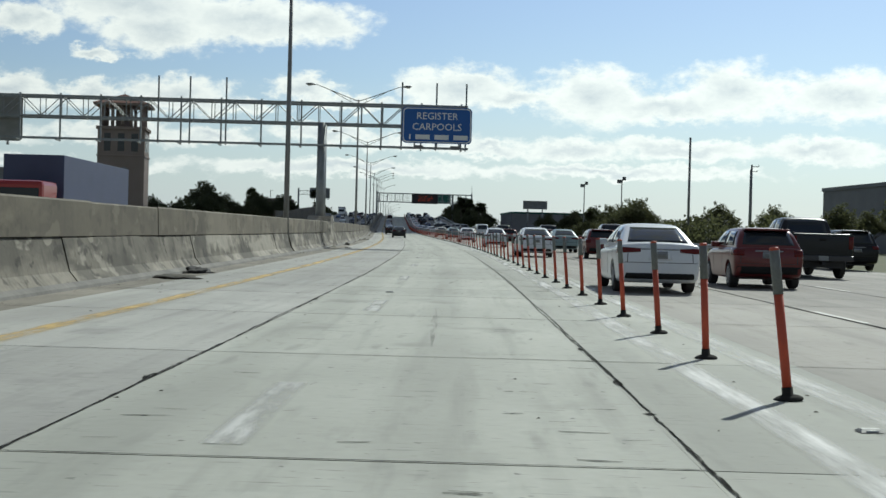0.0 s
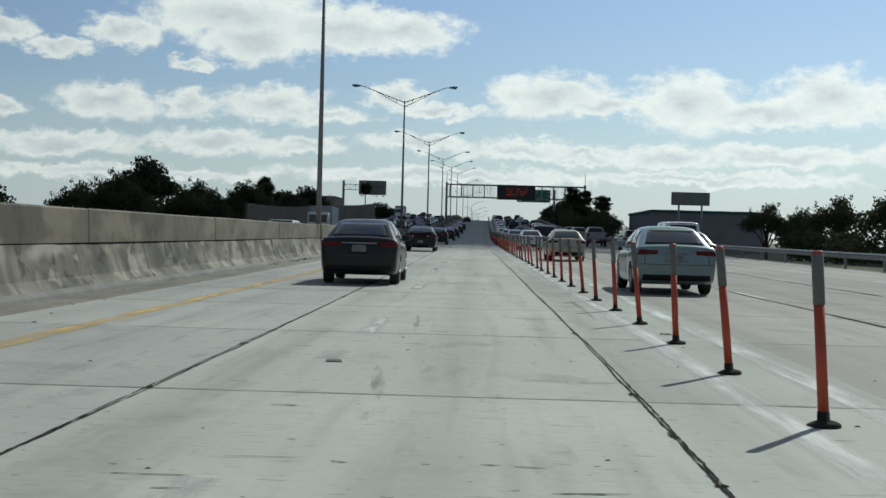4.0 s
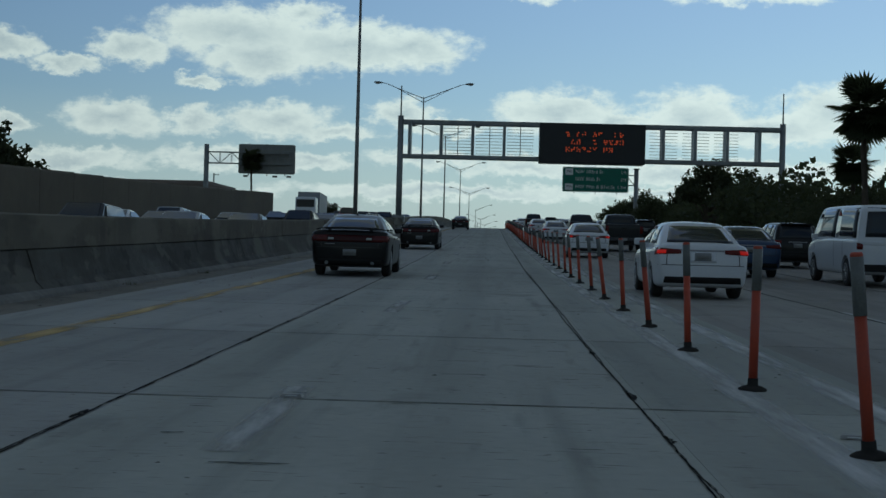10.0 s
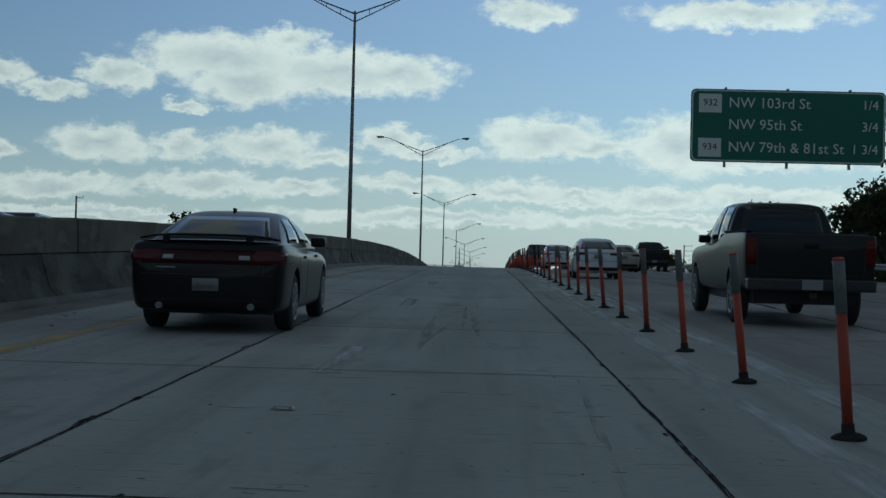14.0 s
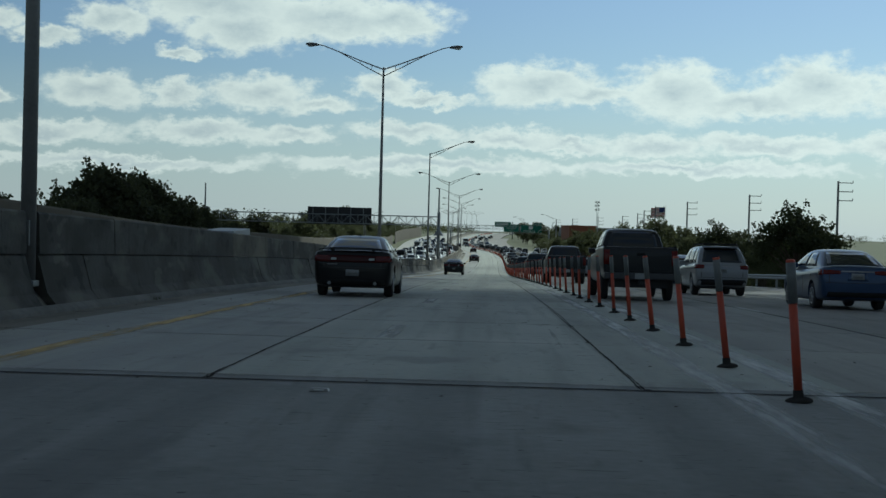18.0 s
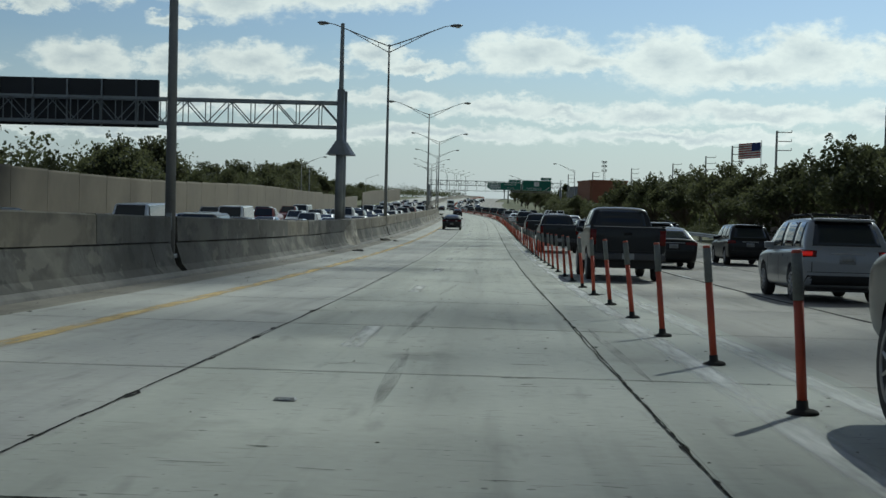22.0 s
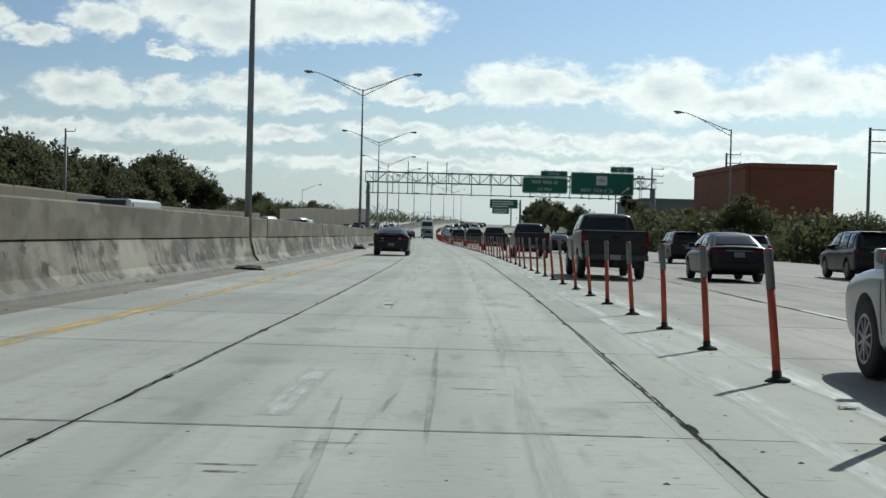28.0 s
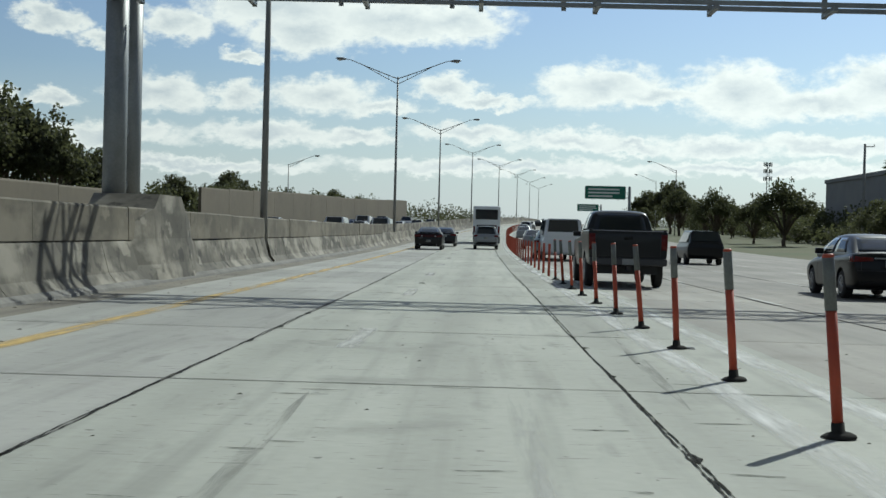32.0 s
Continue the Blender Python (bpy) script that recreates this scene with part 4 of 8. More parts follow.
def leg(root, x, z1, r=0.28, twin=True):
    for dy in (((-0.0), 1.3) if twin else (0.0,)):
        part("leg", tube(B(), [(x, dy, -0.3), (x, dy, z1)], [r, r * 0.92], 14), M_STEEL, root, smooth_it=True)
    if twin:
        bm = B()
        for k in range(5):
            z = 1.2 + k * (z1 - 1.6) / 5
            bar(bm, (x, 0, z), (x, 1.3, z + (z1 - 1.6) / 5), 0.05, n=6)
        part("leg_brace", bm, M_STEEL, root)


def walkway_gantry(name, label, s, x_left, x_mid, x_right, cat_right, spikes, twin=True, far_leg=None):
    root = new(name)
    root.matrix_basis = facing(s, 0.0, 0.0, tilt=False)
    leg(root, x_mid, 7.9, twin=twin)
    for lx in (far_leg or ()):
        leg(root, lx, 7.9, twin=twin)
    part("truss", truss(B(), x_left, x_right, 0.0, 7.85, 9.15, 1.35, depth=1.3), M_STEEL, root, "pale steel lattice truss")
    bm = B()
    box(bm, x_left, cat_right, -1.1, -1.02, 6.36, 6.46); box(bm, x_left, cat_right, -0.35, -0.27, 6.36, 6.46)
    part("walkway", bm, M_STEEL, root, "narrow steel walkway rail")
    for x in np.arange(x_left + 1.0, cat_right, 2.55):
        bm = B()
        box(bm, x - 0.05, x + 0.05, -0.25, -0.15, 6.24, 9.3)
        box(bm, x - 0.05, x + 0.05, -1.2, -0.15, 6.26, 6.36)
        part("hanger", bm, M_STEEL, root)
    for x in spikes:
        part("aerial_post", bar(B(), (x, -0.2, 6.3), (x, -0.2, 10.6), 0.055, n=8), M_STEEL, root)
    return tagged(root, label, "sign gantry")


g1 = walkway_gantry("sign_gantry", "steel lattice sign gantry over the express lanes with a walkway", 87.0, -42.0, -9.1, 0.2, 0.25, (-19.5, -17.5, -15.2, -4.0, -1.8, 0.1))
p = sign_panel(g1, "sign", -3.95, 0.45, 6.68, 8.95, M_BLUE, y=-1.3, label="blue carpool sign with white letters")
text_mesh("lettering", "REGISTER", 0.62, M_SIGNW, p, -1.75, -1.31, 8.38)
text_mesh("lettering", "CARPOOLS", 0.62, M_SIGNW, p, -1.75, -1.31, 7.70)
bm = B()
for x0, x1 in ((-3.5, -3.4), (-3.1, -2.2), (-1.9, -1.0), (-0.7, 0.2)):
    box(bm, x0, x1, -1.31, -1.3, 6.92, 7.22)
part("lettering_bar", bm, M_SIGNW, p, "row of white characters")
p = sign_panel(g1, "sign_back", -34.0, -28.6, 6.3, 9.2, M_SIGNBACK, y=1.6, border=False, label="grey back of a sign for the other direction")
for x in (-2.9, -0.6):
    part("flood_light", box(B(), x - 0.3, x + 0.3, -2.0, -1.7, 6.3, 6.5, 0.03), M_LAMP, g1)

g5 = walkway_gantry("sign_gantry", "steel lattice sign gantry with green exit signs and a walkway", 1115.0, -9.9, -9.5, 27.9, 26.5, (-4.4, -1.9, 0.6), far_leg=(27.6,))
for x0, x1, z0, z1, nm in ((10.35, 16.2, 6.87, 8.95, "sign"), (16.6, 24.75, 6.84, 9.72, "sign"), (12.7, 16.15, 9.0, 9.8, "exit_tab"), (21.7, 24.7, 9.8, 10.55, "exit_tab")):
    p = sign_panel(g5, nm, x0, x1, z0, z1, M_GREEN, y=-1.3, label="green sign panel with white letters")
    if nm == "exit_tab":
        text_mesh("lettering", "EXIT 8A" if x0 < 15 else "EXIT 8B", 0.42, M_SIGNW, p, (x0 + x1) / 2, -1.31, (z0 + z1) / 2)
    elif x0 < 15:
        text_mesh("lettering", "NW 95th St", 0.68, M_SIGNW, p, 13.25, -1.31, 8.3)
        text_mesh("lettering", "1/2 MILE", 0.52, M_SIGNW, p, 13.25, -1.31, 7.4)
    else:
        text_mesh("lettering", "NW 103rd St", 0.75, M_SIGNW, p, 20.0, -1.31, 7.4)
        shield = part("shield", box(B(), 19.9, 21.3, -1.312, -1.301, 8.1, 9.3, 0.0), M_SIGNW, p, "white route marker")
        text_mesh("lettering", "932", 0.5, M_BLACK, shield, 20.6, -1.318, 8.7)
        bm = B()
        bar(bm, (23.2, -1.31, 7.15), (24.0, -1.31, 7.75), 0.07, n=4)
        bmesh.ops.create_cone(bm, cap_ends=True, segments=3, radius1=0.28, radius2=0, depth=0.4, matrix=Matrix.Translation((24.1, -1.31, 7.83)) @ pose(0, 0, 0, 0, 53, 0))
        part("arrow", bm, M_SIGNW, p, "white diagonal arrow")
for x in (-3.2, -0.2, 11.5, 14.8, 18.0, 20.5, 23.0):
    part("flood_light", box(B(), x - 0.3, x + 0.3, -2.0, -1.7, 6.3, 6.5, 0.03), M_LAMP, g5)

# message-board gantry on the climb
root = new("sign_gantry")
root.matrix_basis = facing(451.0, 0.0, 0.0, tilt=False)
for x in (-8.75, 22.7):
    part("leg", tube(B(), [(x, 0, -0.4), (x, 0, 9.8)], [0.26, 0.24], 14), M_STEEL, root, smooth_it=True)
    part("mast", bar(B(), (x, 0, 9.8), (x, 0, 12.3), 0.07, 0.05), M_STEEL, root)
    part("leg_collar", box(B(), x - 0.5, x + 0.5, -0.45, 0.45, 1.0, 1.5, 0.05), M_STEEL, root)
for z in (6.5, 9.35):
    for y in (0.0, 1.4):
        part("chord", box(B(), -8.9, 22.9, y - 0.14, y + 0.14, z - 0.14, z + 0.14), M_STEEL, root)
x = -8.0
while x < 23:
    if not 2.4 < x < 11.6:
        part("upright", box(B(), x - 0.12, x + 0.12, -0.15, 1.5, 6.5, 9.35), M_STEEL, root)
    x += 2.62
for x0, x1 in ((-5.2, -2.8), (-2.5, -0.2), (0.1, 2.3), (11.9, 14.2), (14.6, 16.8), (17.2, 19.2)):
    bm = B()
    for k in range(10):
        z = 6.8 + k * 0.26
        box(bm, x0, x1, 0.6, 0.63, z, z + 0.035)
    box(bm, (x0 + x1) / 2 - 0.03, (x0 + x1) / 2 + 0.03, 0.6, 0.64, 6.6, 9.3)
    part("guard_mesh", bm, M_STEEL, root, "open steel rails")
vms = part("message_board", box(B(), 2.75, 11.4, -0.9, 1.2, 6.15, 9.4, 0.06), M_BLACK, root, "black message board with amber lights")
M_AMBER = mat("amber_led", (0.3, 0.03, 0.01), (0.3, 0.03, 0.01), rough=0.4)
M_AMBER.node_tree.nodes["Principled BSDF"].inputs["Emission Color"].default_value = (1.0, 0.12, 0.03, 1)
M_AMBER.node_tree.nodes["Principled BSDF"].inputs["Emission Strength"].default_value = 0.4
r2 = random.Random(3)
bm = B()
for row in range(3):
    for col in range(11):
        if r2.random() < 0.72:
            cx_, cz_ = 4.9 + col * 0.44, 8.6 - row * 0.62
            for k in range(9):
                if r2.random() < 0.55:
                    dx, dz = (k % 3) * 0.11, (k // 3) * 0.14
                    box(bm, cx_ + dx, cx_ + dx + 0.08, -0.915, -0.905, cz_ - dz, cz_ - dz + 0.09)
part("led_text", bm, M_AMBER, vms, "unreadable rows of red-amber lights")
tagged(root, "steel gantry with a black message board across the road", "sign gantry")

# green cantilever sign beyond it
root = new("cantilever_sign")
root.matrix_basis = facing(541.0, 0.0, 0.0, tilt=False)
part("post", tube(B(), [(20.2, 0.6, -1.0), (20.2, 0.6, 9.3)], [0.36, 0.33], 14), M_STEEL, root, smooth_it=True)
part("post_cap", box(B(), 19.75, 20.65, 0.15, 1.05, 9.3, 9.42, 0.03), M_STEEL, root)
part("truss", truss(B(), 10.5, 20.0, 0.35, 6.9, 8.4, 1.4, depth=0.6), M_STEEL, root)
p = sign_panel(root, "sign", 9.2, 19.0, 5.75, 9.45, M_GREEN, y=0.0, label="green distance sign with three white lines")
for z, w, k in ((8.75, "NW 103rd St", "1/4"), (7.65, "NW 95th St", "3/4"), (6.5, "NW 79th & 81st St", "1 3/4")):
    text_mesh("lettering", w, 0.74, M_SIGNW, p, 11.1, -0.01, z, "LEFT")
    text_mesh("lettering", k, 0.66, M_SIGNW, p, 18.65, -0.01, z, "RIGHT")
for z, w in ((8.75, "932"), (6.5, "934")):
    sh = part("shield", box(B(), 9.6, 10.75, -0.014, -0.004, z - 0.5, z + 0.45), M_SIGNW, p, "white route marker")
    text_mesh("lettering", w, 0.5, M_BLACK, sh, 10.18, -0.02, z)
tagged(root, "large green cantilever distance sign over the traffic lanes", "road sign")

# backs of signs over the oncoming lanes
root = new("cantilever_sign")
root.matrix_basis = facing(520.0, 0.0, 0.0, tilt=False)
part("post", tube(B(), [(-39.7, 0, -2.0), (-39.7, 0, 10.4)], [0.36, 0.33], 12), M_STEEL, root, smooth_it=True)
part("truss", truss(B(), -39.5, -28.5, 0.0, 7.9, 9.4, 1.5, depth=0.6), M_STEEL, root)
bk = sign_panel(root, "sign_back", -35.5, -27.8, 6.6, 10.6, M_SIGNBACK, y=0.8, border=False, label="bare grey back of the sign")
bm = B()
for z in (7.0, 7.9, 8.8, 9.7, 10.3):
    box(bm, -35.4, -27.9, 0.70, 0.79, z - 0.03, z + 0.03)
part("stiffener", bm, M_STEEL, bk)
for x in (-34.5, -30.5, -28.6):
    part("flood_light", box(B(), x - 0.3, x + 0.3, 0.5, 0.9, 6.15, 6.4, 0.03), M_LAMP, root)
tagged(root, "grey back of a cantilever sign over the oncoming lanes", "road sign")

root = new("sign_gantry")
root.matrix_basis = facing(805.5, 0.0, 0.0, tilt=False)
for x in (-9.05, -44.0):
    leg(root, x, 8.3, r=0.22)
    for dy in (0.0, 1.3):
        bm = B()
        bmesh.ops.create_cone(bm, cap_ends=True, segments=12, radius1=0.75, radius2=0.24, depth=0.75, matrix=Matrix.Translation((x, dy, 5.2)))
        part("climb_guard", bm, M_STEEL, root, "cone-shaped climbing guard")
    part("mast", bar(B(), (x, 0, 8.2), (x, 0, 11.8), 0.13, 0.1), M_STEEL, root)
part("truss", truss(B(), -44.2, -9.0, 0.0, 6.3, 7.6, 1.2, depth=1.3), M_STEEL, root, "steel lattice truss")
bk = part("sign_back", box(B(), -28.8, -19.2, 1.5, 1.75, 6.1, 8.7), M_BLACK, root, "dark back of a wide sign with stiffeners")
for x in np.arange(-28.0, -19.2, 1.9):
    part("stiffener", box(B(), x - 0.05, x + 0.05, 1.38, 1.5, 6.1, 8.7), M_STEEL, bk)
tagged(root, "steel gantry over the oncoming lanes with climbing guards", "sign gantry")

# distant green signs
for s, x0, x1, z0, z1, post in ((1407.0, 11.9, 21.5, 6.6, 9.7, 22.4), (1660.0, 6.0, 15.0, 6.0, 9.0, 16.0)):
    root = new("cantilever_sign")
    root.matrix_basis = facing(s, 0.0, 0.0, tilt=False)
    part("post", tube(B(), [(post, 0.6, -1.0), (post, 0.6, z1)], [0.36, 0.33], 10), M_STEEL, root, smooth_it=True)
    part("truss", truss(B(), x0 + 1, post, 0.35, 7.0, 8.2, 1.6, depth=0.6), M_STEEL, root)
    p = sign_panel(root, "sign", x0, x1, z0, z1, M_GREEN, y=0.0, label="green sign panel")
    bm = B()
    for z in (z1 - 0.8, z1 - 1.6, z1 - 2.4):
        box(bm, x0 + 0.8, x0 + 6.5 + r2.random() * 2, -0.014, -0.004, z - 0.2, z + 0.2)
    part("lettering_bar", bm, M_SIGNW, p, "white bars of unreadable text")
    tagged(root, "green cantilever sign far down the road", "road sign")

# concrete pedestals round the gantry legs in the median
for s in (87.6, 806.1, 1115.6):
    low = 0.69 if s == 806.1 else 1.0
    prof = [(-3.2, 1.25 * low), (-1.6, 1.62 * low), (-1.1, 1.95 * low), (1.1, 1.95 * low), (1.6, 1.62 * low), (3.2, 1.25 * low)]
    vs, fs = [], []
    for ds, hgt in prof:
        w = 0.0 if abs(ds) > 3 else 0.22
        for u, h in ((-8.08 + w * 0.3, -0.02), (-8.36 + w, 0.4), (-8.48 + w, 0.96 * (0.85 if low < 1 else 1)), (-8.5 + w * 0.8, hgt), (-9.6 - w, hgt), (-9.7 - w, -0.02)):
            vs.append(at(s + ds, u, h))
    for i in range(len(prof) - 1):
        for j in range(5):
            fs.append((i * 6 + j, i * 6 + j + 1, i * 6 + j + 7, i * 6 + j + 6))
    fs += [tuple(range(6))[::-1], tuple(range(30, 36))]
    tagged(mesh_ob("gantry_pedestal", vs, fs, M_BARR), "bulging stained concrete pedestal in the median barrier", "pedestal", group="gantry pedestals")

# ---- lane posts ----
def lane_post():
    root = new("lane_post")
    bm = B()
    tube(bm, [(0, 0, 0.0), (0, 0, 0.018), (0, 0, 0.034), (0, 0, 0.044), (0, 0, 0.10)], [0.115, 0.11, 0.08, 0.043, 0.041], 14)
    part("base", bm, M_RUBBER, root, "black rubber base", smooth_it=True)
    bm = tube(B(), [(0, 0, 0.09), (0, 0, 0.80)], [0.036, 0.036], 10)
    tube(bm, [(0, 0, 1.12), (0, 0, 1.145), (0, 0, 1.155)], [0.038, 0.038, 0.03], 10)
    part("tube", bm, M_ORANGE, root, "faded orange plastic tube", smooth_it=True)
    part("sleeve", tube(B(), [(0, 0, 0.80), (0, 0, 1.13), (0, 0, 1.135)], [0.0395, 0.0395, 0.034], 10), M_SLEEVE, root, "dirty grey reflective sleeve", smooth_it=True)
    return tagged(root, "slim orange plastic lane post with a grey reflective sleeve", "lane post", group="lane posts between the express and general lanes")


rng = random.Random(11)
post = lane_post()
# known stations of single posts; the row is spaced evenly between them
ANCHORS = (0.3, 10.2, 46.9, 82.5, 117.3, 218.0, 250.5, 282.3, 314.0, 349.7, 381.8, 414.2, 447.0, 548.3, 583.6, 615.5, 648.0, 679.6, 711.7, 742.9, 774.9,
           810.5, 843.5, 950.9, 986.6, 1022.6, 1058.0, 1092.8, 1126.5)
POST_U = ((0, 1.22), (90, 1.2), (125, 1.1), (218, 0.9), (320, 0.9), (385, 1.08), (450, 1.1), (550, 1.12), (650, 1.32), (715, 1.18), (750, 1.02), (845, 1.2), (955, 1.38), (1030, 1.15), (1100, 1.06))


def post_u(s):
    return float(np.interp(s, *zip(*POST_U)))


stations = []
for a, b in zip(ANCHORS, ANCHORS[1:]):
    n = max(1, round((b - a) / 3.38))
    stations += [a + (b - a) * k / n for k in range(n)]
post.matrix_basis = facing(stations[0], post_u(stations[0]))
for s in stations[1:]:
    lean = pose(0, 0, 0, rng.gauss(0, 1.0), rng.gauss(-4.8, 1.5), 0) @ pose(0, 0, 0, 0, 0, rng.uniform(0, 360))
    copy_thing(post, facing(s, post_u(s) + rng.uniform(-0.02, 0.02)) @ lean)
s = stations[-1] + 3.38
vs, fs = [], []
while s < 1700:
    b0 = len(vs)
    for h in (0.0, 1.0):
        for k in range(5):
            a = k * 2 * math.pi / 5
            p = at(s + 0.045 * math.sin(a), 1.06 + 0.045 * math.cos(a), h)
            vs.append(p)
    fs += [(b0 + k, b0 + (k + 1) % 5, b0 + 5 + (k + 1) % 5, b0 + 5 + k) for k in range(5)] + [tuple(range(b0 + 5, b0 + 10))]
    s += 3.38
tagged(mesh_ob("distant_lane_posts", vs, fs, M_ORANGE), "row of orange lane posts in the distance", "lane post", kind="stuff")


# ---- vehicles: y runs forward from the rear bumper, x to the right ----
def ring_loft(bm, stations, section):
    """Lofts closed rings; section(station) gives the right half of an outline from bottom to top."""
    rings = []
    for st in stations:
        half = section(st)
        pts = half + [(-x, z) for x, z in reversed(half)]
        rings.append([bm.verts.new((x, st[0], z)) for x, z in pts])
    n = len(rings[0])
    for a, b in zip(rings, rings[1:]):
        for k in range(n):
            bm.faces.new((a[k], a[(k + 1) % n], b[(k + 1) % n], b[k]))
    bm.faces.new(rings[0]); bm.faces.new(rings[-1][::-1])
    return bm


def lower_section(st):
    y, zb, zt, w = st
    h = zt - zb
    return [(w * 0.70, zb), (w * 0.92, zb + 0.03), (w * 0.975, zb + h * 0.22), (w, zb + h * 0.52), (w * 0.985, zb + h * 0.74), (w * 0.93, zb + h * 0.93), (w * 0.80, zt - 0.004), (w * 0.30, zt + 0.018)]


def slab_panel(pts, out, t=0.012):
    """A thin pane: its outline pushed out along a direction."""
    bm = B()
    o = Vector(out).normalized()
    f = bm.faces.new([bm.verts.new(Vector(p) + o * 0.004) for p in pts])
    ex = bmesh.ops.extrude_face_region(bm, geom=[f])
    for v in [g for g in ex["geom"] if isinstance(g, bmesh.types.BMVert)]:
        v.co += o * t
    return bm


def rounded(bm, levels, cutters=()):
    """Subdivides a cage smoothly, then cuts the wheel openings out of it. Returns a mesh."""
    bmesh.ops.recalc_face_normals(bm, faces=bm.faces)
    me = bpy.data.meshes.new("cage")
    bm.to_mesh(me)
    bm.free()
    tmp = bpy.data.objects.new("cage", me)
    scene.collection.objects.link(tmp)
    md = tmp.modifiers.new("sub", "SUBSURF")
    md.levels = md.render_levels = levels
    extra = []
    for cb in cutters:
        cme = bpy.data.meshes.new("cutter")
        cb.to_mesh(cme)
        cb.free()
        co_ = bpy.data.objects.new("cutter", cme)
        scene.collection.objects.link(co_)
        bo = tmp.modifiers.new("cut", "BOOLEAN")
        bo.operation, bo.object, bo.solver = "DIFFERENCE", co_, "EXACT"
        extra.append(co_)
    bpy.context.view_layer.update()
    out = bpy.data.meshes.new_from_object(tmp.evaluated_get(bpy.context.evaluated_depsgraph_get()))
    for o in [tmp] + extra:
        d = o.data
        bpy.data.objects.remove(o)
        bpy.data.meshes.remove(d)
    out.materials.clear()
    out.polygons.foreach_set("use_smooth", [True] * len(out.polygons))
    out.set_sharp_from_angle(angle=radians(42))
    return out


def skin_part(name, me, m, parent, label=""):
    me.name = name
    me.materials.append(m)
    ob = new(name, me)
    ob.parent = parent
    if label:
        ob["label"] = label
    return ob


def tree_of(*meshes):
    """A search tree over some meshes, for laying panels on their surface."""
    vs_, fs_ = [], []
    for me in meshes:
        n = len(vs_)
        vs_ += [v.co.copy() for v in me.vertices]
        fs_ += [[n + i for i in p.vertices] for p in me.polygons]
    return BVHTree.FromPolygons(vs_, fs_)


def laid(bm, surf, corners, mode, n=6, m=3, off=0.006, deep=0.02, yc=1.2):
    """Adds a thin panel that lies on a surface. corners: (a, z) lower left, lower right, upper right, upper left;
    a is an angle round the tail (mode round), x (rear, front) or y (left, right)."""
    def ray(a, z):
        if mode == "round":
            d = Vector((math.sin(radians(a)), -math.cos(radians(a)), 0))
            return Vector((0, yc, z)) + d * 4, -d
        if mode == "rear":
            return Vector((a, -4, z)), Vector((0, 1, 0))
        if mode == "front":
            return Vector((a, 12, z)), Vector((0, -1, 0))
        k = -1 if mode == "left" else 1
        return Vector((k * 4, a, z)), Vector((-k, 0, 0))
    c = [Vector((q[0], q[1])) for q in corners]
    up, low = [], []
    for j in range(m + 1):
        for i in range(n + 1):
            fu, fv = i / n, j / m
            q = (c[0] * (1 - fu) + c[1] * fu) * (1 - fv) + (c[3] * (1 - fu) + c[2] * fu) * fv
            o, d = ray(q.x, q.y)
            hit, nor, _, _ = surf.ray_cast(o, d)
            if hit is None:
                return bm
            if nor.dot(d) > 0:
                nor = -nor
            up.append(bm.verts.new(hit + nor * off))
            low.append(bm.verts.new(hit - nor * deep))
    k = n + 1
    for j in range(m):
        for i in range(n):
            q = j * k + i
            bm.faces.new((up[q], up[q + 1], up[q + k + 1], up[q + k]))
    rim = list(range(k)) + [j * k + n for j in range(1, m + 1)] + [m * k + i for i in range(n - 1, -1, -1)] + [j * k for j in range(m - 1, 0, -1)]
    for a, b in zip(rim, rim[1:] + rim[:1]):
        bm.faces.new((up[a], up[b], low[b], low[a]))
    return bm


def wheel(root, x, y, r, wd, side):
    m = Matrix.Translation((x, y, r)) @ pose(0, 0, 0, 0, 90)
    bm = B()
    prof = [(r * 0.60, -wd / 2), (r * 0.66, -wd / 2 - 0.006), (r * 0.90, -wd / 2), (r * 0.985, -wd * 0.40), (r, -wd * 0.3), (r, wd * 0.3), (r * 0.985, wd * 0.40), (r * 0.90, wd / 2), (r * 0.66, wd / 2 + 0.006), (r * 0.60, wd / 2)]
    n = 24
    rings = [[bm.verts.new(m @ Vector((a * math.cos(k * 2 * math.pi / n), a * math.sin(k * 2 * math.pi / n), b))) for k in range(n)] for a, b in prof]
    for p, q in zip(rings, rings[1:]):
        for k in range(n):
            bm.faces.new((p[k], p[(k + 1) % n], q[(k + 1) % n], q[k]))
    bm.faces.new(rings[0][::-1]); bm.faces.new(rings[-1])
    ty = part("wheel", bm, M_TYRE, root, "black tyre")
    bm = B()
    f = side * (wd / 2 + 0.004)
    ring = [[bm.verts.new((x + f + side * dx, y + a * math.cos(k * math.pi / 12), r + a * math.sin(k * math.pi / 12))) for k in range(24)] for a, dx in ((r * 0.66, 0.0), (r * 0.64, 0.008), (r * 0.58, 0.004), (r * 0.56, -0.03))]
    for p, q in zip(ring, ring[1:]):
        for k in range(24):
            bm.faces.new((p[k], p[(k + 1) % 24], q[(k + 1) % 24], q[k]))
    for k in range(10):
        a = k * math.pi / 5
        d = Vector((0, math.sin(a), math.cos(a)))
        c = Vector((x + f - side * 0.008, y, r))
        bar(bm, c + d * r * 0.10, c + d * r * 0.60, 0.022, 0.014, n=5)
    bmesh.ops.create_cone(bm, cap_ends=True, segments=12, radius1=r * 0.16, radius2=r * 0.13, depth=0.03, matrix=Matrix.Translation((x + f - side * 0.006, y, r)) @ pose(0, 0, 0, 0, 90 * side))
    part("rim", bm, M_RIM, ty, "grey alloy rim")


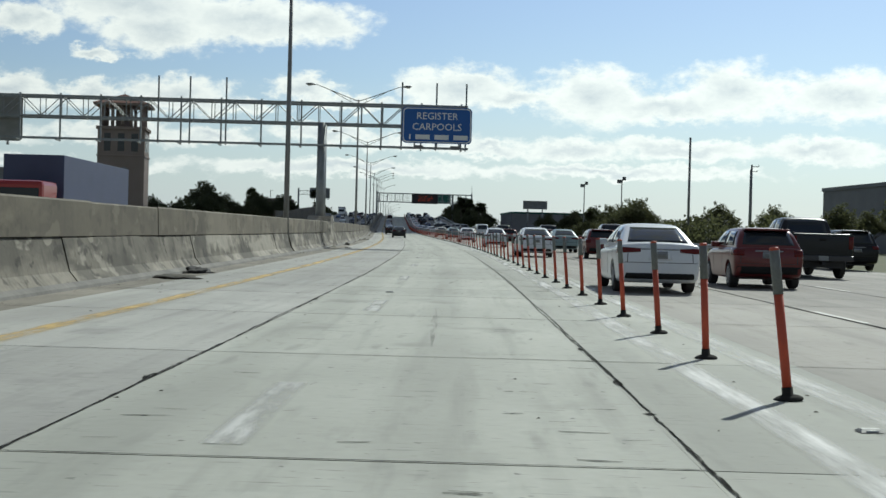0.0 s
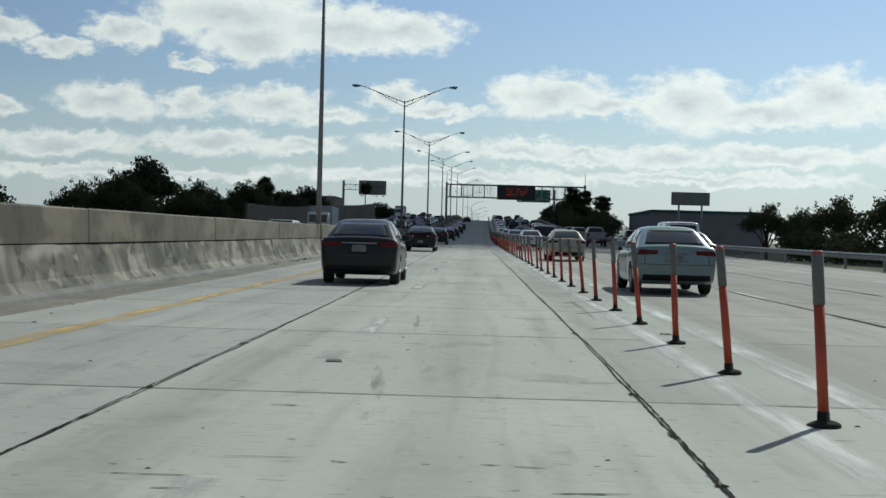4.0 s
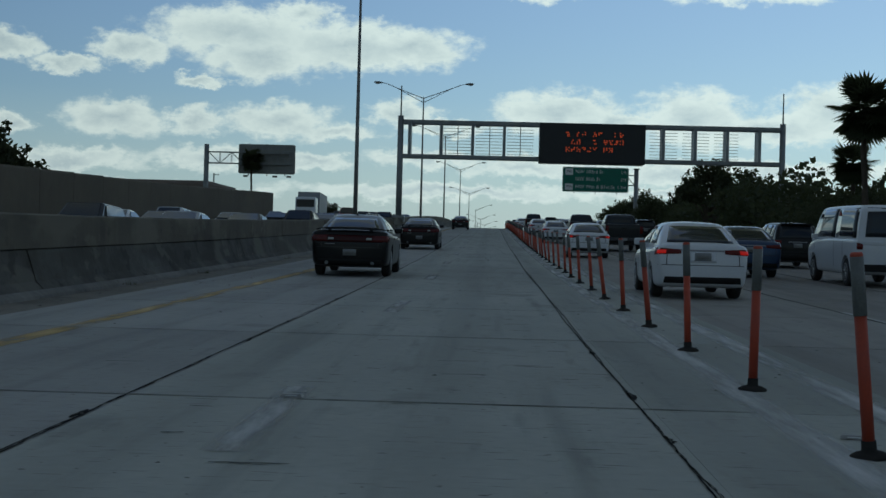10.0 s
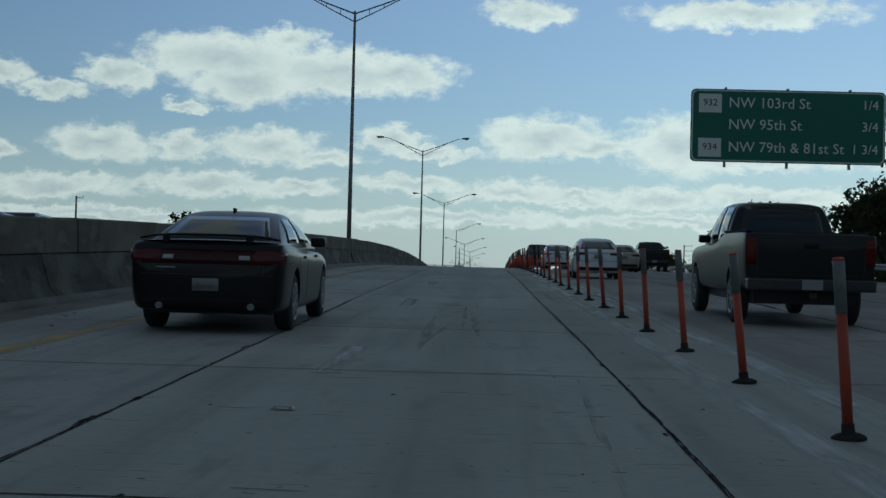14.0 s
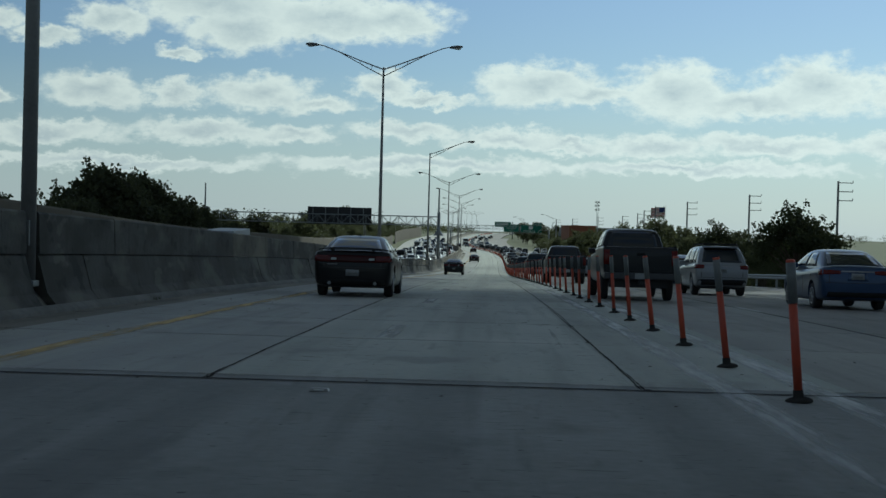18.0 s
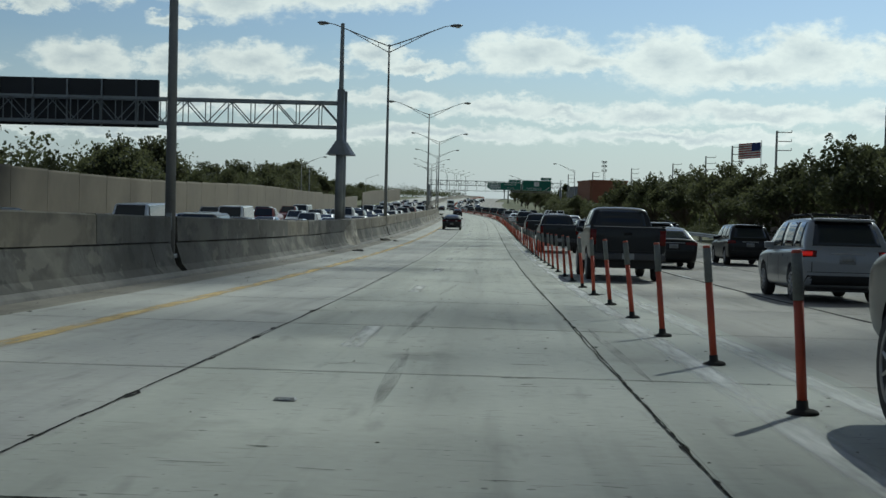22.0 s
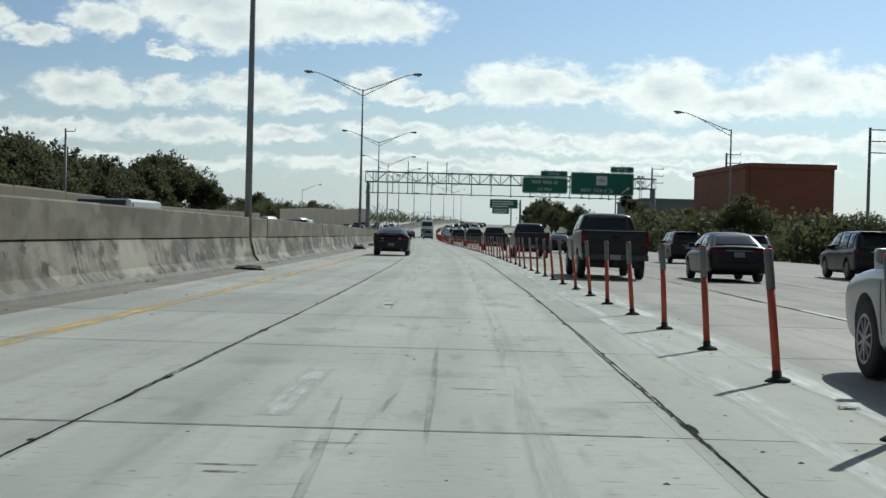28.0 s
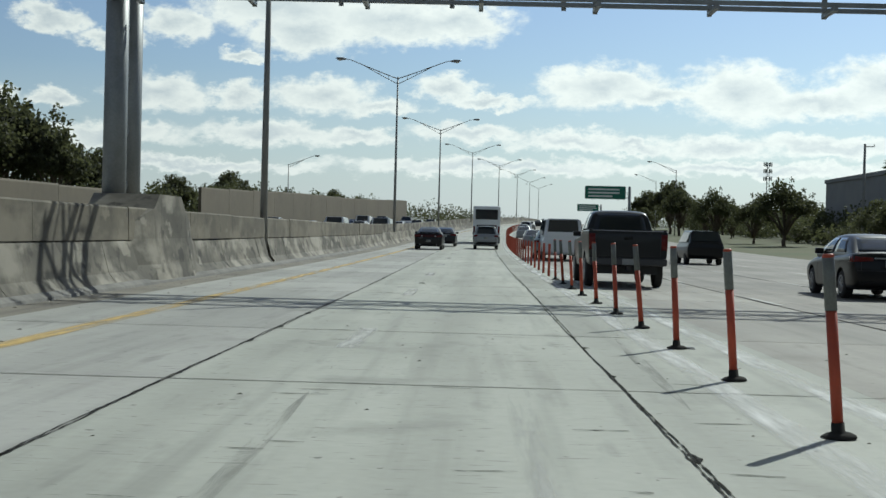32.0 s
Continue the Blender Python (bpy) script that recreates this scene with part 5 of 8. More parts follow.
KINDS = {
    # length, half width, edge softness, st: (y, bottom, shoulder, centre top, half width, sill half width), cab: (tail, roof start, roof end, cowl, belt, roof, half widths)
    "sedan": dict(L=4.65, W=0.888, e=0.15, st=((0.0, 0.42, 0.68, 0.68, 0.76, 0.68), (0.03, 0.33, 0.90, 0.91, 0.82, 0.75), (0.09, 0.27, 1.02, 1.05, 0.85, 0.81), (0.2, 0.23, 1.05, 1.09, 0.87, 0.84), (0.45, 0.21, 1.03, 1.09, 0.888, 0.865), (0.95, 0.2, 1.0, 1.06, 0.892, 0.87), (1.7, 0.19, 0.965, 1.02, 0.888, 0.868), (3.0, 0.19, 0.93, 0.98, 0.888, 0.868), (3.55, 0.19, 0.91, 0.97, 0.885, 0.862), (4.2, 0.21, 0.79, 0.87, 0.86, 0.83), (4.5, 0.26, 0.69, 0.75, 0.80, 0.76), (4.65, 0.36, 0.57, 0.59, 0.66, 0.60)),
                  cab=(0.28, 1.28, 2.5, 3.55, 1.0, 1.465, 0.80, 0.60), r=0.32, ax=(0.98, 3.68)),
    "charger": dict(L=5.08, W=0.952, e=0.12, st=((0.0, 0.40, 0.72, 0.72, 0.82, 0.76), (0.03, 0.33, 0.99, 1.00, 0.875, 0.83), (0.09, 0.28, 1.085, 1.11, 0.91, 0.87), (0.18, 0.25, 1.10, 1.135, 0.94, 0.915), (0.5, 0.24, 1.085, 1.13, 0.955, 0.935), (1.05, 0.23, 1.07, 1.10, 0.965, 0.94), (1.8, 0.21, 1.01, 1.05, 0.945, 0.925), (3.2, 0.21, 0.98, 1.02, 0.945, 0.925), (3.9, 0.22, 0.97, 1.01, 0.952, 0.93), (4.7, 0.26, 0.87, 0.92, 0.92, 0.89), (5.0, 0.32, 0.76, 0.80, 0.86, 0.82), (5.08, 0.40, 0.66, 0.68, 0.74, 0.70)),
                    cab=(0.40, 1.62, 2.75, 3.85, 1.05, 1.49, 0.84, 0.62), r=0.365, ax=(1.05, 4.10)),
    "suv": dict(L=4.65, W=0.90, e=0.13, st=((0.0, 0.46, 0.82, 0.82, 0.81, 0.75), (0.03, 0.38, 1.00, 1.01, 0.86, 0.80), (0.08, 0.32, 1.07, 1.09, 0.885, 0.85), (0.25, 0.28, 1.08, 1.10, 0.90, 0.872), (1.0, 0.26, 1.06, 1.08, 0.905, 0.88), (1.9, 0.25, 1.04, 1.06, 0.90, 0.876), (3.1, 0.25, 1.01, 1.03, 0.90, 0.876), (3.6, 0.25, 1.0, 1.04, 0.895, 0.87), (4.25, 0.27, 0.92, 0.97, 0.87, 0.84), (4.52, 0.32, 0.80, 0.84, 0.82, 0.78), (4.65, 0.42, 0.66, 0.68, 0.70, 0.66)),
                cab=(0.06, 0.48, 2.75, 3.6, 1.04, 1.66, 0.83, 0.66), r=0.35, ax=(0.92, 3.60)),
    "compact": dict(L=3.95, W=0.865, e=0.14, st=((0.0, 0.42, 0.76, 0.76, 0.76, 0.70), (0.03, 0.34, 0.93, 0.94, 0.82, 0.76), (0.08, 0.28, 1.00, 1.02, 0.845, 0.81), (0.25, 0.24, 1.01, 1.03, 0.86, 0.835), (0.8, 0.22, 1.0, 1.02, 0.868, 0.845), (1.5, 0.21, 0.98, 1.0, 0.865, 0.845), (2.5, 0.21, 0.96, 0.98, 0.865, 0.845), (3.0, 0.21, 0.95, 0.99, 0.86, 0.835), (3.55, 0.24, 0.86, 0.92, 0.83, 0.80), (3.85, 0.29, 0.73, 0.77, 0.77, 0.73), (3.95, 0.38, 0.62, 0.64, 0.66, 0.62)),
                    cab=(0.08, 0.50, 2.15, 2.95, 0.99, 1.47, 0.79, 0.63), r=0.31, ax=(0.68, 3.2)),
    "van": dict(L=5.6, W=1.0, e=0.07, st=((0.0, 0.46, 1.0, 1.0, 0.93, 0.89), (0.025, 0.40, 1.17, 1.17, 0.965, 0.93), (0.07, 0.35, 1.20, 1.20, 0.985, 0.96), (0.25, 0.31, 1.21, 1.21, 1.0, 0.98), (1.2, 0.28, 1.21, 1.21, 1.0, 0.98), (2.4, 0.28, 1.21, 1.21, 1.0, 0.98), (3.8, 0.28, 1.20, 1.20, 1.0, 0.98), (4.6, 0.28, 1.15, 1.18, 0.985, 0.96), (5.2, 0.3, 1.03, 1.08, 0.95, 0.92), (5.5, 0.36, 0.90, 0.93, 0.90, 0.86), (5.6, 0.42, 0.78, 0.80, 0.82, 0.78)),
                cab=(0.02, 0.14, 4.1, 4.85, 1.19, 2.08, 0.955, 0.82), r=0.36, ax=(1.0, 4.5)),
    "pickup": dict(L=5.85, W=1.0, e=0.05, st=((0.0, 0.66, 1.25, 1.25, 0.955, 0.92), (0.02, 0.62, 1.40, 1.40, 0.975, 0.945), (0.06, 0.58, 1.43, 1.43, 0.99, 0.965), (0.3, 0.54, 1.435, 1.435, 1.0, 0.98), (1.9, 0.50, 1.43, 1.43, 1.0, 0.98), (2.1, 0.46, 1.36, 1.37, 1.0, 0.98), (2.5, 0.44, 1.27, 1.29, 1.0, 0.98), (3.5, 0.44, 1.24, 1.27, 1.0, 0.98), (4.2, 0.44, 1.22, 1.27, 0.99, 0.97), (5.1, 0.47, 1.18, 1.24, 0.975, 0.95), (5.7, 0.54, 1.06, 1.10, 0.92, 0.89), (5.85, 0.62, 0.90, 0.92, 0.84, 0.80)),
                   cab=(1.98, 2.16, 3.5, 4.3, 1.27, 1.95, 0.90, 0.71), r=0.42, ax=(1.15, 4.80)),
}


def vehicle(kind, paint, label, braking=False, rack=False):
    K = KINDS[kind]
    root = new({"pickup": "pickup_truck", "van": "van", "suv": "suv", "charger": "sedan"}.get(kind, kind if kind != "compact" else "hatchback"))
    W, L, e, r = K["W"], K["L"], K["e"], K["r"]
    y0, y1, y2, y3, zb, zr, wb, wt = K["cab"]
    paint_m = PAINT[paint]
    boxy = kind in ("van", "pickup")

    def section(st):
        y, b, sh, top, w, wl = st
        return [(wl * 0.45, b), (wl * 0.90, b), (wl, b + 0.05), (w * 0.992, b + 0.45 * (sh - b)), (w, max(b + 0.5 * (sh - b), sh - e * 1.4)), (w * 0.992, sh - e * 0.25), (w * (0.955 if boxy else 0.90), sh + 0.004), (w * 0.45, top)]

    def cab_section(st):
        y, z, w = st
        k = max(0.0, min(1.0, (z - zb) / (zr - zb)))
        zm = zb + (z - zb) * 0.5
        return [(wb * 0.5, zb - 0.14), (wb * 0.985, zb - 0.13), (wb, zb - 0.02), ((wb + w) / 2 + 0.025 * k, zm), (w + 0.012, z - 0.075 * k - 0.004), (w - 0.03, z - 0.012 * k), (w * 0.5, z + 0.014 * k)]
    cuts = []
    for y in K["ax"]:
        for sx in (-1, 1):
            cb = B()
            bmesh.ops.create_cone(cb, cap_ends=True, segments=28, radius1=r + 0.055, radius2=r + 0.055, depth=0.56, matrix=Matrix.Translation((sx * (W + 0.01), y, r + 0.015)) @ pose(0, 0, 0, 0, 90))
            cuts.append(cb)
    body_me = rounded(ring_loft(B(), K["st"], section), 2, cuts)
    q0, q1 = (y0 + (y1 - y0) * 0.5, zb + (zr - zb) * 0.53), (y2 + (y3 - y2) * 0.5, zb + (zr - zb) * 0.56)
    cabs = [(y0 - 0.02, zb - 0.05, wb * 0.95), (y0, zb - 0.01, wb * 0.96), (q0[0], q0[1], (wb + wt) / 2 * 0.985), (y1 - 0.05, zr - 0.03, wt), (y1 + 0.25, zr, wt), ((y1 + y2) / 2, zr + 0.012, wt), (y2 - 0.15, zr - 0.004, wt), (y2 + 0.06, zr - 0.035, wt), (q1[0], q1[1], (wb + wt) / 2 * 0.985), (y3, zb - 0.02, wb * 0.95), (y3 + 0.03, zb - 0.06, wb * 0.94)]
    cab_me = rounded(ring_loft(B(), cabs, cab_section), 2)
    body_s, cab_s = tree_of(body_me), tree_of(cab_me)
    skin_part("body", body_me, paint_m, root)
    skin_part("cabin", cab_me, paint_m, root)
    # glass
    hb, ht = zb + 0.055, zr - 0.075
    part("rear_window", laid(B(), cab_s, ((-wb * 0.80, hb + 0.02), (wb * 0.80, hb + 0.02), (wt * 0.84, ht), (-wt * 0.84, ht)), "rear", 10, 6), M_GLASS, root, "dark tinted glass", True)
    part("windscreen", laid(B(), cab_s, ((-wb * 0.84, hb), (wb * 0.84, hb), (wt * 0.86, ht), (-wt * 0.86, ht)), "front", 10, 6), M_GLASS, root, "dark glass", True)
    ya = y0 + (y1 - y0) * 0.42 + (0.16 if not boxy else 0.06)
    yz = y3 - 0.42
    posts_ = [ya, (ya + yz) / 2 - 0.06, yz] if kind != "suv" else [0.42, 1.05, 2.05, yz]
    gap = B()
    for side, mode in ((-1, "left"), (1, "right")):
        for i, (a, b) in enumerate(zip(posts_, posts_[1:])):
            first, last = i == 0, i == len(posts_) - 2
            at_, bt_ = a + ((y1 - y0) * 0.46 if first and not boxy and kind != "suv" else (0.10 if first else 0.0)), b - ((y3 - y2) * 0.52 if last else 0.0)
            part("side_window", laid(B(), cab_s, ((a + 0.04, hb - 0.01), (b - 0.03, hb - 0.01), (bt_ - 0.03, ht - 0.01), (at_ + 0.04, ht - 0.01)), mode, 5, 4), M_GLASS, root, "dark tinted glass", True)
        x0_, x1_ = side * (W - 0.10), side * (W + 0.11)
        part("door_mirror", box(B(), min(x0_, x1_), max(x0_, x1_), y3 - 0.72, y3 - 0.60, zb - 0.01, zb + 0.13, 0.035), paint_m, root)
        for y in (posts_[-1] - 0.05, posts_[-2], posts_[1] - 0.85 if len(posts_) == 3 and not boxy else posts_[-2] - 0.9):
            laid(gap, body_s, ((y - 0.006, 0.36), (y + 0.006, 0.36), (y + 0.006, K["st"][5][2] - 0.05), (y - 0.006, K["st"][5][2] - 0.05)), mode, 1, 6, 0.003)
        for y in posts_[1:] if kind in ("charger", "suv") else ():
            part("door_handle", laid(B(), body_s, ((y - 0.42, zb - 0.155), (y - 0.24, zb - 0.155), (y - 0.24, zb - 0.12), (y - 0.42, zb - 0.12)), mode, 2, 1, 0.02), M_BUMP if paint in ("black", "dark_grey") else paint_m, root)
    # wheels
    wells = box(B(), -W * 0.78, W * 0.78, 0.35, L - 0.35, 0.22 if not boxy else 0.34, K["st"][4][1] + 0.06)
    for y in K["ax"]:
        for sx in (-1, 1):
            wheel(root, sx * (W - 0.13), y, r, 0.215, sx)
    # rear end
    def rear(name, corners, m, parent, lb="", n=8, mm=3, off=0.007):
        return part(name, laid(B(), body_s, corners, "round", n, mm, off), m, parent, lb, True)

    def lamp(name, a0, a1, zl0, zl1, zh1, zh0, m=None, parent=root, lb="red tail light", off=0.008):
        made = []
        for sx in (-1, 1):
            cs = ((a0, zl0), (a1, zl1), (a1, zh1), (a0, zh0)) if sx > 0 else ((-a1, zl1), (-a0, zl0), (-a0, zh0), (-a1, zh1))
            made.append(rear(name, cs, m or M_TAIL, parent, lb, off=off))
        return made
    if kind == "sedan":
        tails = lamp("tail_light", 19.5, 45, 0.87, 0.83, 0.975, 0.945)
        glow = (31, 38, 0.865, 0.86, 0.93, 0.93)
        rear("trim_strip", ((-19, 0.915), (19, 0.915), (19, 0.945), (-19, 0.945)), M_RIM, root, "chrome strip")
        rear("plate_recess", ((-12, 0.70), (12, 0.70), (11, 0.90), (-11, 0.90)), paint_m, root, off=0.004)
        rear("bumper", ((-33, 0.31), (33, 0.31), (31, 0.43), (-31, 0.43)), M_BUMP, root, "black lower bumper", 12)
        pz, seam = 0.735, 0.645
    elif kind == "charger":
        rear("light_bar", ((-42, 0.83), (42, 0.83), (42, 1.0), (-42, 1.0)), M_BARL, root, "dark red full-width light bar", 18)
        tails = lamp("tail_light", 25, 43.5, 0.845, 0.855, 0.985, 0.985, M_TAILR, off=0.013)
        glow = (29, 38, 0.87, 0.87, 0.96, 0.96)
        lamp("reversing_light", 18.5, 24, 0.885, 0.885, 0.935, 0.935, M_LENS, lb="small clear reversing light", off=0.013)
        rear("bumper", ((-36, 0.29), (36, 0.29), (33, 0.42), (-33, 0.42)), M_BUMP, root, "black lower bumper", 12)
        rear("badge", ((-27, 0.775), (-17, 0.775), (-17, 0.793), (-27, 0.793)), M_RIM, root, "small chrome badge", 3, 1)
        sp = B()
        for k in range(12):
            f0, f1 = (k - 6) / 6, (k - 5) / 6
            pts = []
            for f in (f0, f1):
                x, yy = f * W * 0.88, 0.02 + 0.16 * abs(f) ** 3
                zz = 1.185 - 0.05 * abs(f) ** 4
                pts.append([sp.verts.new((x, yy, zz)), sp.verts.new((x, yy + 0.17, zz + 0.012)), sp.verts.new((x, yy + 0.17, zz - 0.016)), sp.verts.new((x, yy + 0.01, zz - 0.02))])
            for q in range(4):
                sp.faces.new((pts[0][q], pts[1][q], pts[1][(q + 1) % 4], pts[0][(q + 1) % 4]))
        bmesh.ops.remove_doubles(sp, verts=sp.verts, dist=0.0005)
        part("spoiler", sp, M_BUMP, root, "thin black raised spoiler", True)
        for sx in (-0.5, 0.5):
            part("spoiler_strut", box(B(), sx - 0.035, sx + 0.035, 0.06, 0.15, 1.08, 1.18, 0.01), M_BUMP, root)
            part("exhaust_pipe", bar(B(), (sx * 1.1, -0.03, 0.33), (sx * 1.1, 0.25, 0.33), 0.042, n=12), M_STEEL, root)
        pz, seam = 0.51, 0.70
        part("aerial_fin", box(B(), -0.015, 0.015, y1 + 0.15, y1 + 0.3, zr, zr + 0.05, 0.008), M_BUMP, root)
    elif kind in ("suv", "compact"):
        tails = lamp("tail_light", 27, 45, 0.90 if kind == "suv" else 0.80, 0.88 if kind == "suv" else 0.80, 1.04 if kind == "suv" else 0.97, 1.02 if kind == "suv" else 0.95)
        glow = (30, 38, 0.92, 0.92, 1.0, 1.0) if kind == "suv" else (30, 37, 0.83, 0.83, 0.92, 0.92)
        rear("bumper", ((-37, 0.36), (37, 0.36), (33, 0.54), (-33, 0.54)), M_BUMP, root, "black lower bumper", 12)
        rear("trim_strip", ((-16, 0.955), (16, 0.955), (16, 0.985), (-16, 0.985)) if kind == "suv" else ((-16, 0.90), (16, 0.90), (16, 0.93), (-16, 0.93)), M_RIM, root, "chrome strip")
        part("roof_spoiler", box(B(), -wt * 0.88, wt * 0.88, y1 - 0.22, y1 + 0.12, zr - 0.055, zr - 0.005, 0.02), paint_m, root)
        pz, seam = 0.77 if kind == "suv" else 0.74, 0.60
    else:
        tails = lamp("tail_light", 34.5, 39.5, 0.95, 0.95, 1.34 if kind == "pickup" else 1.18, 1.34 if kind == "pickup" else 1.18)
        glow = (35, 38.5, 1.05, 1.05, 1.2, 1.2) if kind == "pickup" else (35, 38.5, 1.0, 1.0, 1.12, 1.12)
        bz = (0.56, 0.74) if kind == "pickup" else (0.40, 0.58)
        part("bumper", box(B(), -W * 0.96, W * 0.96, -0.13, 0.12, bz[0], bz[1], 0.03), M_DARKCH if kind == "pickup" else M_BUMP, root, "dark step bumper")
        pz, seam = (0.58 if kind == "pickup" else 0.62), 0.80
    if braking:
        for tail, sx in zip(tails, (-1, 1)):
            a0, a1, z0, z1, z2, z3 = glow
            cs = ((a0, z0), (a1, z1), (a1, z2), (a0, z3)) if sx > 0 else ((-a1, z1), (-a0, z0), (-a0, z3), (-a1, z2))
            rear("brake_lamp", cs, M_LIT, tail, "glowing red lamp", 4, 2, 0.018)
    hw = math.degrees(math.atan(0.155 / 1.17))
    if kind == "pickup":
        pl = part("number_plate", box(B(), -0.155, 0.155, -0.145, -0.132, pz, pz + 0.15), M_PLATE, root, "pale plate without characters")
    else:
        pl = rear("number_plate", ((-hw, pz), (hw, pz), (hw, pz + 0.15), (-hw, pz + 0.15)), M_PLATE, root, "pale plate without characters", 2, 1, 0.012)
        rear("plate_bar", ((-hw * 0.7, pz + 0.045), (hw * 0.7, pz + 0.045), (hw * 0.7, pz + 0.105), (-hw * 0.7, pz + 0.105)), M_SIGNBACK, pl, "grey bar", 2, 1, 0.016)
    if not boxy:
        laid(gap, body_s, ((-38, seam), (38, seam), (38, seam + 0.012), (-38, seam + 0.012)), "round", 16, 1, 0.003)
        for a in (-30, 30):
            laid(gap, body_s, ((a - 0.3, seam), (a + 0.3, seam), (a + 0.3, seam + 0.2), (a - 0.3, seam + 0.2)), "round", 1, 3, 0.003)
    if kind == "pickup":
        part("bed_floor", box(B(), -W * 0.86, W * 0.86, 0.12, 1.93, 1.43, 1.445), M_BLACK, root, "dark truck bed")
        for a0, a1, z0, z1 in ((-34, 34, 0.79, 0.802), (-34, 34, 1.36, 1.368), (-34.3, -33.7, 0.79, 1.40), (33.7, 34.3, 0.79, 1.40)):
            laid(gap, body_s, ((a0, z0), (a1, z0), (a1, z1), (a0, z1)), "round", 10, 4, 0.003)
        rear("tailgate_handle", ((-5, 1.20), (5, 1.20), (5, 1.27), (-5, 1.27)), M_BUMP, root, "black handle", 2, 1, 0.02)
        for sx in (-1, 1):
            part("rail", box(B(), sx * W * 0.925 - 0.045, sx * W * 0.925 + 0.045, 0.06, 1.95, 1.425, 1.46, 0.012), M_BUMP, root)
        part("hitch", box(B(), -0.06, 0.06, -0.2, 0.1, 0.44, 0.53, 0.01), M_BLACK, root)
    if kind == "van":
        laid(gap, body_s, ((-0.4, 0.6), (0.4, 0.6), (0.4, 1.18), (-0.4, 1.18)), "round", 1, 3, 0.003)
        laid(gap, cab_s, ((-0.012, 1.25), (0.012, 1.25), (0.012, 2.0), (-0.012, 2.0)), "rear", 1, 3, 0.012)
    if rack:
        for sx in (-1, 1):
            part("roof_rail", tube(B(), [(sx * wt * 0.88, y1 + 0.05, zr - 0.01), (sx * wt * 0.88, y1 + 0.2, zr + 0.065), (sx * wt * 0.88, y2 - 0.3, zr + 0.065), (sx * wt * 0.88, y2 - 0.12, zr - 0.01)], [0.02] * 4, 8), M_BUMP, root)
        for y in (y1 + 0.45, y2 - 0.55):
            part("cross_bar", box(B(), -wt * 0.95, wt * 0.95, y - 0.03, y + 0.03, zr + 0.07, zr + 0.10, 0.01), M_BUMP, root)
    part("panel_gap", gap, M_BLACK, root, "thin dark line between panels")
    part("underbody", wells, M_BLACK, root, "black underbody and axles")
    return tagged(root, label, {"pickup": "pickup truck", "suv": "suv", "van": "van"}.get(kind, "car"))


FLEET = {}
for key, kind, paint, label, kw in (
        ("white_sedan", "sedan", "white", "white four-door sedan with dark windows on the concrete lane", {}),
        ("white_sedan_b", "sedan", "white", "white sedan with its brake lights lit in traffic", dict(braking=True)),
        ("charger", "charger", "black", "black muscle sedan with a full-width tail light bar", {}),
        ("dark_sedan", "sedan", "dark_grey", "dark grey sedan in the express lane", {}),
        ("black_sedan", "sedan", "black", "black sedan in the general traffic lane", {}),
        ("blue_sedan", "sedan", "blue", "dark blue sedan in the general traffic lane", {}),
        ("teal_sedan", "sedan", "teal", "pale grey-green sedan in slow traffic", {}),
        ("beige_sedan", "sedan", "beige", "beige sedan in slow traffic", {}),
        ("red_hatch", "compact", "dark_red", "dark red compact hatchback with black roofline", {}),
        ("black_suv", "suv", "black", "black suv in the general traffic lane", {}),
        ("silver_suv", "suv", "silver", "silver suv with roof rails in traffic", dict(rack=True)),
        ("silver_suv_b", "suv", "silver", "silver suv with roof rails and a glowing tail light", dict(rack=True, braking=True)),
        ("white_suv", "suv", "white", "white suv in the general traffic lane", {}),
        ("dark_pickup", "pickup", "dark_grey", "dark grey full-size pickup truck with an empty bed", {}),
        ("silver_pickup", "pickup", "silver", "silver pickup truck in traffic", {}),
        ("white_van", "van", "white", "white panel van with dark rear windows", {}),
        ("dark_suv", "suv", "dark_grey", "dark grey suv in traffic", {})):
    FLEET[key] = vehicle(kind, paint, label, **kw)
used, lane_of = set(), {}
LANES = {"A": 3.0, "B": 6.4, "C": 9.9, "D": 13.4, "L": -4.5, "M": -3.9, "E": -1.0, "O1": -11.6, "O2": -15.1, "O3": -18.6, "O4": -22.1}


def park(key, lane, s, off=0.0, back=False):
    """Stands a vehicle with its tail at station s of a lane; nothing is set where another stands."""
    ob = FLEET[key]
    taken = lane_of.setdefault(lane, [])
    if any(abs(s - q) < 6.3 for q in taken):
        return
    taken.append(s)
    m = facing(s, LANES[lane] + off, 0.06 if lane[0] == "O" else 0.006, 180 if back else 0)
    if key in used:
        o = copy_thing(ob, m)
    else:
        ob.matrix_basis = m; o = ob; used.add(key)
    tagged(o, group={"A": "queue of general traffic", "B": "queue of general traffic", "C": "queue of general traffic", "D": "queue of general traffic"}.get(lane, "express lane cars"))


